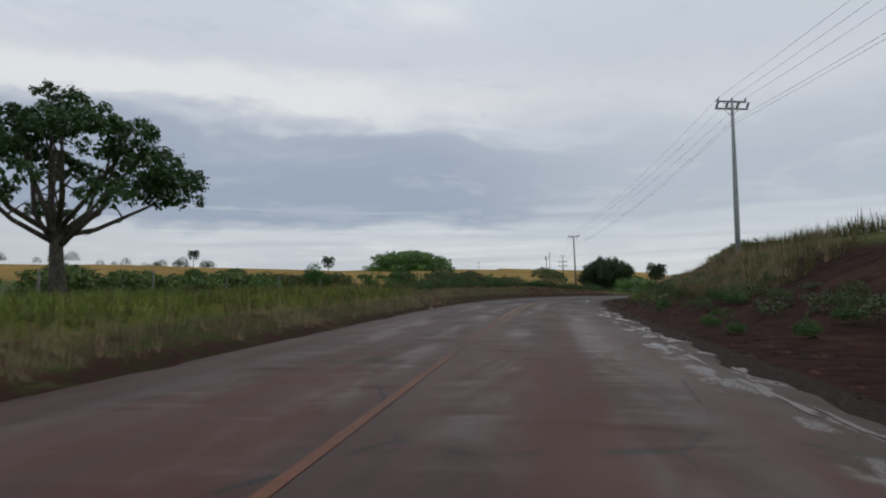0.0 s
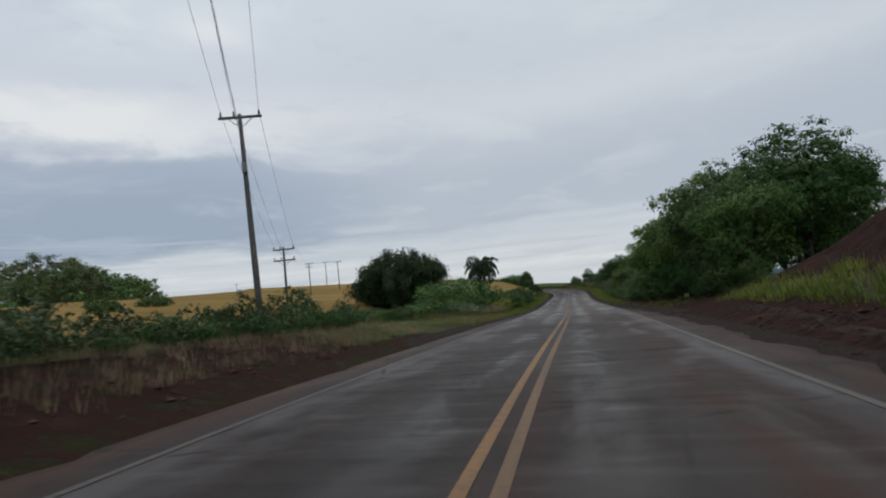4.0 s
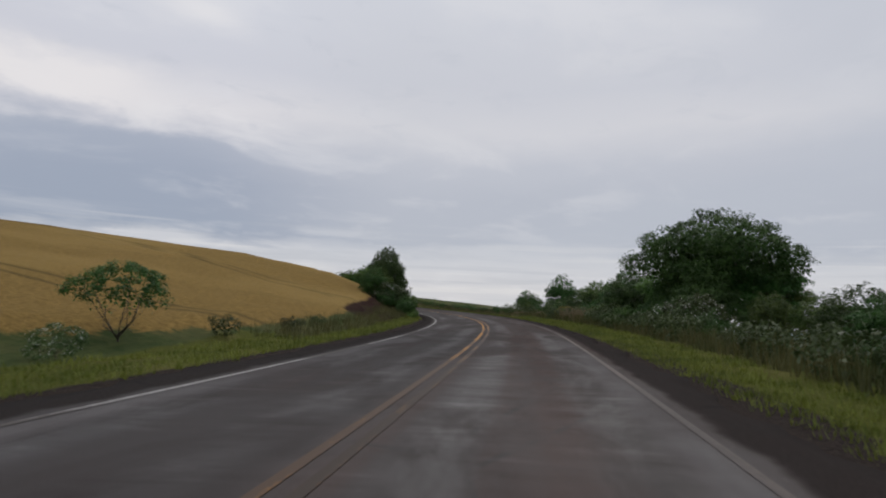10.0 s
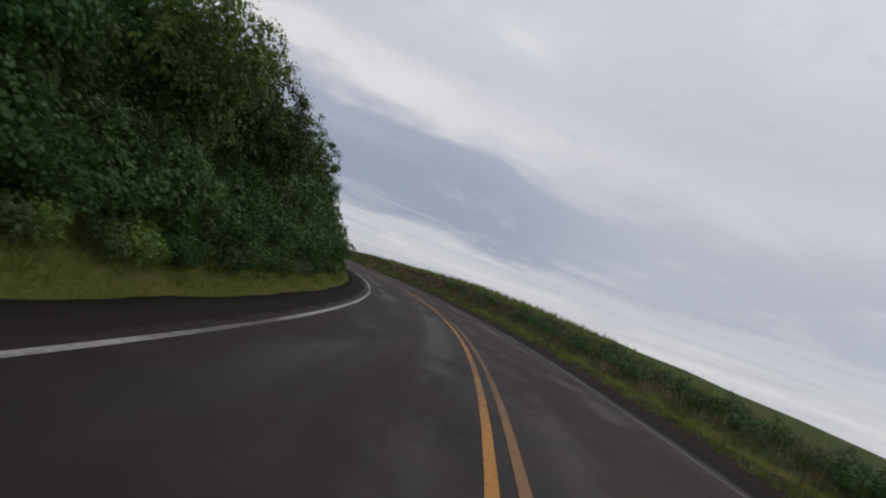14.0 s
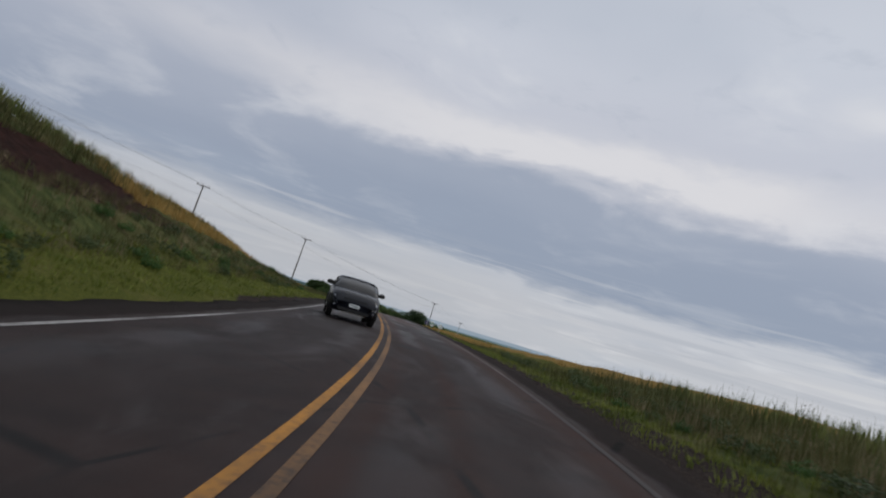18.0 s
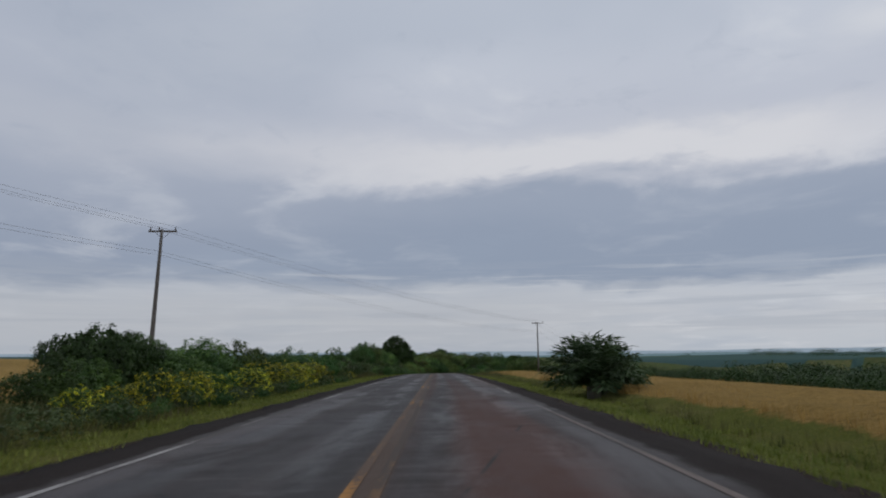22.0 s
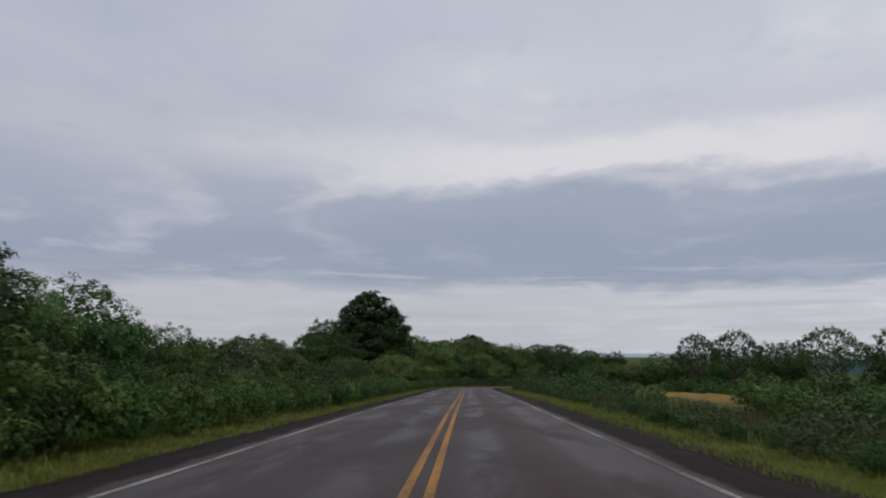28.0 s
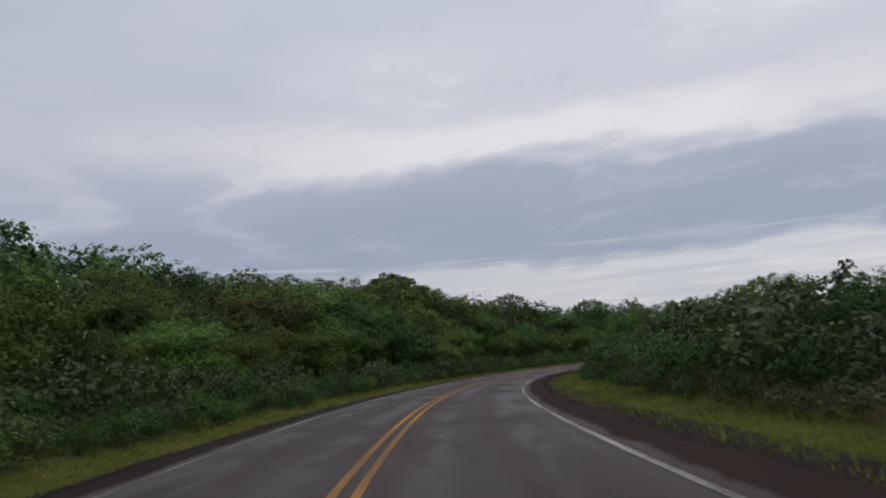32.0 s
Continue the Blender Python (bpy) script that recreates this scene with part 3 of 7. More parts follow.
finish(N, N.mix(N.span(g, .3, .7), (0.010, 0.0098, 0.0102), (0.028, 0.026, 0.027)), 0.75, g, 0.5, 0.01, spec=0.12)

# ground: earth, mown verge, rough pasture and ripe cereal by cover weights
GROUND, N = material("ground")
co = N.add("ShaderNodeTexCoord").outputs["Object"]
cov_node = N.add("ShaderNodeVertexColor", {"layer_name": "cover"})
cov = N.add("ShaderNodeSeparateColor", None, Color=cov_node.outputs[0])
soil_w, wheat_w, lawn_w = cov.outputs[0], cov.outputs[1], cov.outputs[2]
gravel_w = cov_node.outputs[1]
n1, n2, n3 = N.noise(co, 0.35, 5.0, 0.6), N.noise(co, 2.2, 6.0, 0.65), N.noise(co, 14.0, 5.0, 0.7)
far = N.noise(co, 0.012, 4.0, 0.6)
grass = N.mix(N.span(n2, 0.3, 0.7), (0.040, 0.058, 0.018), (0.105, 0.115, 0.042))
grass = N.mix(N.span(n1, 0.48, 0.7, 0, 0.65), grass, (0.16, 0.125, 0.060))
grass = N.mix(N.span(far, 0.42, 0.58, 0, 0.4), grass, (0.045, 0.075, 0.028))
lawn = N.mix(N.span(n3, 0.25, 0.75), (0.046, 0.058, 0.012), (0.132, 0.138, 0.031))
lawn = N.mix(N.span(n1, 0.5, 0.68, 0, 0.5), lawn, (0.15, 0.13, 0.05))
soil = N.mix(N.span(n2, 0.3, 0.7), (0.016, 0.0090, 0.0080), (0.046, 0.0215, 0.0175))
soil = N.mix(N.span(n3, 0.55, 0.75, 0, 0.4), soil, (0.080, 0.041, 0.030))
soil = N.mix(N.span(n1, 0.55, 0.7, 0, 0.5), soil, (0.082, 0.047, 0.030))
rows_ = N.noise(N.add("ShaderNodeMapping", None, Vector=co, Scale=(0.05, 0.9, 1), Rotation=(0, 0, 0.5)).outputs[0], 1.0, 3.0)
wheat = N.mix(N.span(N.noise(co, 5.0, 6.0, .75), 0.3, 0.7), (0.160, 0.102, 0.032), (0.305, 0.202, 0.068))
wheat = N.mix(N.span(rows_, 0.5, 0.72, 0, 0.35), wheat, (0.20, 0.135, 0.045))
wheat = N.mix(N.span(N.noise(co, 0.05, 4.0), 0.45, 0.65, 0, 0.4), wheat, (0.36, 0.25, 0.09))

# tramlines left by the sprayer
sx = N.add("ShaderNodeSeparateXYZ", None, Vector=co)
bow = N.math("MULTIPLY", N.noise(co, 0.008, 2.0), 90.0)
across = N.math("ADD", N.math("ADD", N.math("MULTIPLY", sx.outputs[0], 0.55), N.math("MULTIPLY", sx.outputs[1], 0.83)), bow)
off = N.math("MULTIPLY", N.math("ABSOLUTE", N.math("SUBTRACT", N.math("FRACT", N.math("MULTIPLY", across, 1 / 30.0)), 0.5)), 30.0)
tram = N.span(N.math("ABSOLUTE", N.math("SUBTRACT", off, 1.0)), 0.5, 0.2)
wheat = N.mix(N.math("MULTIPLY", tram, N.span(N.noise(co, 0.03, 3.0), 0.42, 0.55, 0.1, 0.6)), wheat, (0.085, 0.065, 0.024))


def ragged(w, lo, hi):
    return N.span(N.math("ADD", w, N.math("MULTIPLY", N.math("SUBTRACT", n2, 0.5), 0.7)), lo, hi)


c = N.mix(ragged(lawn_w, 0.35, 0.65), grass, lawn)
c = N.mix(ragged(wheat_w, 0.40, 0.60), c, wheat)
c = N.mix(ragged(soil_w, 0.35, 0.65), c, soil)
grav = N.mix(N.span(n3, 0.3, 0.7), (0.018, 0.0145, 0.013), (0.060, 0.046, 0.040))
c = N.mix(ragged(gravel_w, 0.35, 0.65), c, grav)
finish(N, c, 0.96, N.math("ADD", N.math("MULTIPLY", n2, 0.7), N.math("MULTIPLY", n3, 0.35)), 0.8, 0.25, spec=0.04)

# valley farmland: a patchwork of crops and pasture, distance haze mixed into the teal
VALLEY, N = material("hazy_valley_fields")
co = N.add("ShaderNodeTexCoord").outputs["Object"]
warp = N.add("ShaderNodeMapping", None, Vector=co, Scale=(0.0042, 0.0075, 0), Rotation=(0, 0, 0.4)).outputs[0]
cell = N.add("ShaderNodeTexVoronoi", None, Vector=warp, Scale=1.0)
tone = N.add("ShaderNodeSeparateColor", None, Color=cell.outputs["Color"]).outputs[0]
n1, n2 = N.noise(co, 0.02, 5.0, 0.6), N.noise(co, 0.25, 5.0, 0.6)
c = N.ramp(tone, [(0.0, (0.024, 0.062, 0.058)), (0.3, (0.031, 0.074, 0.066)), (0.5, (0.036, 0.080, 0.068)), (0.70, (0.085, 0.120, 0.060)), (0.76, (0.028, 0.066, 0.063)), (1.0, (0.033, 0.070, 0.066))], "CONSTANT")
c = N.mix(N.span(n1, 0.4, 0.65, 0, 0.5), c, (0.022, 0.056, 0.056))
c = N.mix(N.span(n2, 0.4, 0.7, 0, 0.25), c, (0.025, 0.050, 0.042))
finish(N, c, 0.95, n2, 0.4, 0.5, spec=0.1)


# flat glow for the backdrop, with distance haze put into its colour
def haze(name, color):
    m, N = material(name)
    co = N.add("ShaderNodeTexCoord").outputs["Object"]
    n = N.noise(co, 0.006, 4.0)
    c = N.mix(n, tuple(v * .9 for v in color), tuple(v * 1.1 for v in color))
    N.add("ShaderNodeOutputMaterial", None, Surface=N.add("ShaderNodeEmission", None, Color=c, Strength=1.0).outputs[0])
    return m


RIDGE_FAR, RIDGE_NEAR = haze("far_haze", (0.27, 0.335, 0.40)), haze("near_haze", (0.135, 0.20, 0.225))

# ---------------------------------------------------------------- ground and road
def ramp_np(v, a, b):
    f = np.clip((v - a) / (b - a), 0, 1)
    return f * f * (3 - 2 * f)


def between(v, a, b, soft=4.0):
    return ramp_np(v, a - soft, a) * (1 - ramp_np(v, b, b + soft))


def cover(s, lat):
    """Bare earth, cereal and mown grass weights."""
    a, R = np.abs(lat), lat > 0
    gravel = between(a, 4.2, np.where(R, np.where(s < 126, 5.0, 5.25), np.where(s < 115, 4.2, np.where((s > 285) & (s < 440), 4.4, 5.0))), .35)
    soil = np.zeros_like(a)
    soil = np.maximum(soil, np.where(R, between(s, -60, 126, 6) * between(a, 4.5, np.where(s < 44, 8.6, 6.9), .8), 0))
    soil = np.maximum(soil, np.where(R, between(s, -60, 30, 5) * between(a, 8, 13.5, 1) * .95 + between(s, 52, 126, 6) * between(a, np.where(s < 84, 11.2, 8.4), 14.6, .7) * .95, 0))
    soil = np.maximum(soil, np.where(R, between(s, 128, 176, 6) * between(a, np.where(s < 158, 4.7, 5.6), 8.8, .8) * .95, 0))
    soil = np.maximum(soil, np.where(~R, between(s, -60, 118, 8) * between(a, 4.3, np.where(s < 36, 4.9, 5.5), .4) * .6, 0))
    soil = np.maximum(soil, np.where(~R, between(s, 4, 40, 5) * between(a, 5.2, 6.2, .6) * .5, 0))
    soil = np.maximum(soil, np.where(~R, between(s, 42, 112, 6) * between(a, 5.5, 7.2, .5) * .5, 0))
    soil = np.maximum(soil, np.where(~R, between(s, 76, 110, 5) * between(a, 5.2, 7.8, .5) * .62, 0))
    soil = np.maximum(soil, np.where(~R, between(s, 124, 150, 6) * between(a, 4.9, 6.2, .6) * .5, 0))
    soil = np.maximum(soil, np.where(~R, between(s, 271, 292, 5) * between(a, 6.2, 9.2, .6) * .95, 0))
    soil = np.maximum(soil, np.where(~R, between(s, 358, 414, 6) * between(a, 9.4, 13.4, .5) * .95 + between(s, 424, 446, 5) * between(a, 9.2, 12.4, .5) * .85, 0))
    soil = np.maximum(soil, np.where(R, between(s, 372, 414, 6) * between(a, 6.6, 9.2, .5) * .95, 0))
    near_l = np.interp(s, [100, 180, 215, 250, 300, 345, 430, 450, 470, 500, 600], [40, 34, 24, 8.4, 8.6, 26, 30, 15, 12, 11, 12])
    wheat = np.where(~R & (s < 352), ramp_np(a, near_l - 1, near_l + 1) * ramp_np(s, 60, 110), 0)
    wheat = np.maximum(wheat, np.where(~R & (s < 140), ramp_np(a, 120, 150), 0))
    wheat = np.maximum(wheat, np.where(~R & (s > 425), ramp_np(a, near_l - 1, near_l + 1) * (1 - ramp_np(s, 720, 740)), 0))
    near_r = np.interp(s, [430, 470, 500, 545, 580, 620, 660, 720], [11.0, 9.4, 8.8, 9.0, 9.4, 10.6, 12, 15])
    far_r = np.interp(s, [430, 560, 700], [70, 72, 50])
    wheat = np.maximum(wheat, np.where(R, between(s, 440, 716, 8) * ramp_np(a, near_r - .8, near_r + .8) * (1 - ramp_np(a, far_r, far_r + 12)), 0))
    wheat = np.maximum(wheat, np.where(R, between(s, 345, 440, 8) * ramp_np(a, 10, 11) * (1 - ramp_np(a, 60, 70)) * .3, 0))
    lawn = between(a, 4.9, np.where((~R & (s > 732)) | ((s > 290) & (s < 440)), 6.1, 8.0), .8) * ramp_np(s, 130, 165)
    lawn = np.where(~R, lawn * (1 - .8 * between(s, 254, 290, 6) * ramp_np(a, 5.9, 6.5)), lawn)
    lawn = np.where(R, lawn * (1 - .7 * between(s, 372, 434, 8) * ramp_np(a, 5.2, 5.8)), lawn)
    lawn = np.maximum(lawn, np.where(R, between(s, 454, 640, 12) * between(a, 5, 11.5, 1) * .8, 0))
    lawn = np.maximum(lawn, np.where(~R, between(s, 420, 520, 12) * between(a, 5, np.where(s > 462, 10.5, 6.9), 1) * np.where(s > 470, .4, .55), 0))
    lawn = np.maximum(lawn, np.where(R, between(s, 56, 86, 6) * between(a, 6.8, 9.2, .6), 0))
    lawn = np.maximum(lawn, np.where(~R, between(s, -60, 34, 6) * between(a, 6.6, 14, 1) * .9, 0))
    return np.stack([np.clip(soil, 0, 1), np.clip(wheat, 0, 1), np.clip(lawn, 0, 1), np.clip(gravel, 0, 1)], -1)


def nearest(x, y):
    """Station and distance (right positive) of places on the map."""
    x, y = np.asarray(x, float).ravel(), np.asarray(y, float).ravel()
    s, lat = np.empty(x.shape), np.empty(x.shape)
    for i in range(0, len(x), 4000):
        dx, dy = x[i:i + 4000, None] - RX, y[i:i + 4000, None] - RY
        j = np.argmin(dx * dx + dy * dy, 1)
        k = np.arange(len(j))
        dx, dy, h = dx[k, j], dy[k, j], HEAD[j]
        r, al = dx * np.cos(h) + dy * np.sin(h), -dx * np.sin(h) + dy * np.cos(h)
        s[i:i + 4000], lat[i:i + 4000] = ST[j] + al, np.sign(r) * np.hypot(dx, dy)
    return s, lat


def grid_faces(n, m):
    i, j = np.meshgrid(np.arange(n - 1), np.arange(m - 1), indexing="ij")
    a = (i * m + j).ravel()
    return np.stack([a, a + 1, a + m + 1, a + m], 1)


gs = np.arange(-60, 1001, 2.0)
side_ = np.array([4.4, 4.8, 5.3, 6, 6.8, 7.7, 8.7, 9.8, 11, 12.3, 14, 16, 19, 23, 28, 34, 42, 52, 64, 78, 92, 94])
gl = np.concatenate([-side_[::-1], [-4.2, 4.2], side_])
SS, LL = np.meshgrid(gs, gl, indexing="ij")
gx, gy = plan(SS, LL)
gz = ground_z(SS, LL)
gc = cover(SS, LL)
crop = gc[..., 1] * np.where((LL > 0) & (SS < 440), 0.3, .55)
gz = gz + crop * (1 + .12 * lumps(gx * 1.3, gy * 1.3))
gz[:, [0, -1]] -= 5
gz[[0, -1], :] -= 5
u = np.linspace(-1, 1, 150)
w_ = np.sign(u) * (np.abs(u) ** 2.6 * 4300 + np.abs(u) * 250)
FX, FY = np.meshgrid(w_, w_ + 350, indexing="ij")
fs, fl = nearest(FX, FY)
fs, fl = fs.reshape(FX.shape), fl.reshape(FX.shape)


def wide_z(x, y, s, l):
    """Height of the land far from the road: a valley to the east with a long slope beyond it."""
    e = (x - 76) * .7986 + (y - 427) * .6018
    valley = -21 + 18.5 * ramp_np(e, 380, 1500) - 14 * ramp_np(e, 1700, 2600)
    goal = 5 + (valley - 5) * ramp_np(e, -350, 150) + hills(x, y) * .3 * ramp_np(np.abs(e), 100, 900)
    z = ground_z(np.clip(s, -60, 1000), l)
    return z + (goal - z) * ramp_np(np.abs(l), 260, 720)


fz = wide_z(FX, FY, fs, fl)
dist = np.abs(fl)
fz -= 6 * (1 - ramp_np(dist, 62, 84))
fc = cover(np.clip(fs, -60, 1000), fl)
fc[..., 1] *= 1 - ramp_np(dist, 500, 900)
n0 = gx.size
V = np.concatenate([np.stack([gx, gy, gz], -1).reshape(-1, 3), np.stack([FX, FY, fz], -1).reshape(-1, 3)])
F = np.concatenate([grid_faces(*gx.shape)[:, ::-1], grid_faces(*FX.shape)[:, ::-1] + n0])
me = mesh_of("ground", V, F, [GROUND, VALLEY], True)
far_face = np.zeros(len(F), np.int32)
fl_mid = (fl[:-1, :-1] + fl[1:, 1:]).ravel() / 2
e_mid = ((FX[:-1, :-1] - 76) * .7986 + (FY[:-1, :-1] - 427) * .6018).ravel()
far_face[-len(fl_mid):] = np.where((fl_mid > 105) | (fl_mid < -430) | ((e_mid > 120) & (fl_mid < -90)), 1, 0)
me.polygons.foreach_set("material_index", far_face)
col = me.color_attributes.new("cover", "FLOAT_COLOR", "POINT")
col.data.foreach_set("color", np.concatenate([gc.reshape(-1, 4), fc.reshape(-1, 4)]).astype(np.float32).ravel())
ground = tagged(new("ground", me), "rolling farmland of grass, red earth and ripe cereal fields", "ground", kind="structure")


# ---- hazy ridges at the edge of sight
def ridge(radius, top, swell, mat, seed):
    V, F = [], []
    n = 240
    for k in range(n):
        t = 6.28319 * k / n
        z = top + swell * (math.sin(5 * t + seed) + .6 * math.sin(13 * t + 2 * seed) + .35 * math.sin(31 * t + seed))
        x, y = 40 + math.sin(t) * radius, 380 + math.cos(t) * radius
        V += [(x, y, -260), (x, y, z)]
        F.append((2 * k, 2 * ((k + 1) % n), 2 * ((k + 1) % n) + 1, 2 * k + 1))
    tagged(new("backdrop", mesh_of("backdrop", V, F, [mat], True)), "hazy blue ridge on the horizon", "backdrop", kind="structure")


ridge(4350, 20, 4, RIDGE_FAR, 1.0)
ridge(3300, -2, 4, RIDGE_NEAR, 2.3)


def ribbon(name, s, lats, dz, mat, drop=(), worn=False):
    s, lats = np.asarray(s, float), np.asarray(lats, float)
    A, B = np.meshgrid(s, lats, indexing="ij")
    if worn:
        for k, ph in ((0, 0.0), (1, 0.0), (-2, 2.1), (-1, 2.1)):
            B[:, k] += (.11 * np.sin(.83 * s + ph) + .09 * np.sin(2.1 * s + 1.3 * np.sin(.37 * s) + ph) + .06 * np.sin(5.3 * s + 2 * ph) - .06 * ph) * np.clip((abs(s - 360) - 20) / 60, .35, 1)
    x, y = plan(A, B)
    z = road_z(A, B) + dz
    for k in drop:
        z[:, k] -= .2
    me = mesh_of(name, np.stack([x, y, z], -1).reshape(-1, 3), grid_faces(len(s), len(lats))[:, ::-1], [mat], True)
    uvl = me.uv_layers.new(name="road")
    vi = np.empty(len(me.loops), np.int32)
    me.loops.foreach_get("vertex_index", vi)
    uvl.data.foreach_set("uv", np.stack([B.ravel(), A.ravel()], -1)[vi].astype(np.float32).ravel())
    return me


road = tagged(new("road", ribbon("road", np.arange(-60, 1000.1, .5), [-4.62, -4.6, -4.2, -3.5, -2.6, -1.75, -.9, 0, .9, 1.75, 2.6, 3.5, 4.2, 4.6, 4.62], 0, ASPHALT, (0, -1), True)),
              "damp two-lane asphalt road stained with red earth", "road", kind="structure")
for nm, lat, wid, mat, lab, s0, s1 in (("center_line", -.14, .12, LINE_RED, "faded orange centre line under red earth", -20, 24), ("center_line", -.14, .12, LINE_YELLOW, "orange-yellow painted centre line", 24, 1000), ("center_line", .14, .12, LINE_PALE, "faded orange centre line", 22, 640), ("center_line", .14, .12, LINE_YELLOW, "orange-yellow painted centre line", 640, 1000),
                                       ("edge_line", -3.48, .11, LINE_DUSTY, "dusty worn edge line", 18, 150), ("edge_line", -3.48, .11, LINE_WHITE, "worn white edge line", 150, 1000), ("edge_line", 3.48, .11, LINE_DUSTY, "dusty worn edge line", 46, 112), ("edge_line", 3.48, .11, LINE_DUSTY, "dusty worn edge line", 112, 262), ("edge_line", 3.48, .11, LINE_FAINT, "edge line almost worn away", 262, 436), ("edge_line", 3.48, .11, LINE_DUSTY, "dusty worn edge line", 436, 530), ("edge_line", 3.48, .11, LINE_WHITE, "worn white edge line", 530, 1000)):
    ob = new(nm, ribbon(nm, np.arange(s0, s1 + 1, 2.0), [lat - wid / 2, lat, lat + wid / 2], .006, mat))
    ob.parent = road
    tagged(ob, lab)


def patch(s, lat, ln, wd, seed):
    r = random.Random(seed)
    n = 22
    ring = []
    for k in range(n):
        t = 2 * math.pi * k / n
        q = 1 + r.uniform(-.22, .22)
        c, d = math.cos(t), math.sin(t)
        ring.append((s + math.copysign(abs(c) ** .6, c) * ln / 2 * q, lat + math.copysign(abs(d) ** .6, d) * wd / 2 * q))
    V = []
    for a, b in ring + [(s, lat)]:
        x, y = plan(a, b)
        V.append((float(x), float(y), float(road_z(a, b)) + (.008 if (a, b) == (s, lat) else .005)))
    me = mesh_of("repair_patch", V, [(n, k, (k + 1) % n) for k in range(n)], [PATCH])
    ob = new("repair_patch", me)
    ob.parent = road
    tagged(ob, "dark fresh asphalt repair patch")


for k, q in enumerate(((207.2, -2.3, 3.4, 1.2), (203.6, -3.0, 2.6, .35), (208.8, 2.3, .3, .35), (463.9, -2.4, .6, 1.3), (475.2, -2.8, 3.0, .5), (473.2, -2.9, 3.2, 1.3), (437.5, .75, .7, .7), (470, -3.0, 1.0, .6), (228, -1.9, 3.5, 1.0))):
    patch(*q, k)

# ---------------------------------------------------------------- plants
def leaves(centers, out, length, width, rng, droop=.35, wild=.7, size=.35, skin=True):
    """One bent quad a leaf; with skin the blades lie over the outline, else they point along out."""
    n = len(centers)
    if skin:
        nn = unit(out + np.array([0, 0, .45]) + rng.normal(0, .33 * wild / .7, (n, 3)))
        d = unit(np.cross(nn, rng.normal(0, 1, (n, 3))) + nn * .15 + np.array([0, 0, -droop]))
        sd = unit(np.cross(d, nn))
    else:
        d = unit(out + rng.normal(0, wild, (n, 3)) + np.array([0, 0, -droop]))
        sd = unit(np.cross(d, unit(rng.normal(0, 1, (n, 3)) + np.array([0, 0, .8]))))
    nn = np.cross(sd, d)
    L = length * rng.uniform(1 - size, 1 + size, (n, 1))
    Wd = width * L / length
    a = centers
    b = a + d * L * .5 + sd * Wd * .5 + nn * L * .08
    t = a + d * L + np.array([0, 0, -.1]) * L
    e = a + d * L * .5 - sd * Wd * .5 + nn * L * .08
    V = np.stack([a, b, t, e], 1).reshape(-1, 3)
    return V, np.arange(n * 4).reshape(n, 4)


def crown(lobes, clumps, per, clump_r, length, width, rng, droop=.35, inner=.25, flat=.6, wild=.7, low=-.5):
    """Rounded tufts of leaves over the skin of several overlapping lobes: (centre, radii)."""
    C = np.array([l[0] for l in lobes], float)
    Rd = np.array([l[1] for l in lobes], float)
    wgt = Rd.prod(1) ** .67
    pick = rng.choice(len(lobes), clumps * 4, p=wgt / wgt.sum())
    d = unit(rng.normal(0, 1, (clumps * 4, 3)))
    ok = d[:, 2] > low
    d, pick = d[ok], pick[ok]
    p = C[pick] + d * Rd[pick] * rng.uniform(.76, 1.0, (len(d), 1))
    q = (((p[:, None] - C[None]) / Rd[None]) ** 2).sum(-1)
    q[np.arange(len(p)), pick] = 9
    ok = q.min(1) > .72
    p, d = p[ok][:clumps], d[ok][:clumps]
    e = unit(rng.normal(0, 1, (len(p), per, 3)) + d[:, None] * .7 + np.array([0, 0, .75]))
    size = clump_r * rng.uniform(.7, 1.5, (len(p), 1, 1))
    cc = (p[:, None] + e * size * np.array([1, 1, flat + .15]) * rng.uniform(.04, 1.03, (len(p), per, 1)) ** .62).reshape(-1, 3)
    V, F = leaves(cc, e.reshape(-1, 3), length, width, rng, droop, wild)
    if inner > 0:
        k = int(len(cc) * inner)
        pi = rng.choice(len(lobes), k, p=wgt / wgt.sum())
        ci = C[pi] + unit(rng.normal(0, 1, (k, 3))) * Rd[pi] * rng.uniform(.42, .90, (k, 1))
        V2, F2 = leaves(ci, unit(ci - C.mean(0)), length * 1.7, width * 2.2, rng, 0, 1.2)
        F = np.concatenate([F, F2 + len(V)])
        V = np.concatenate([V, V2])
    return V, F


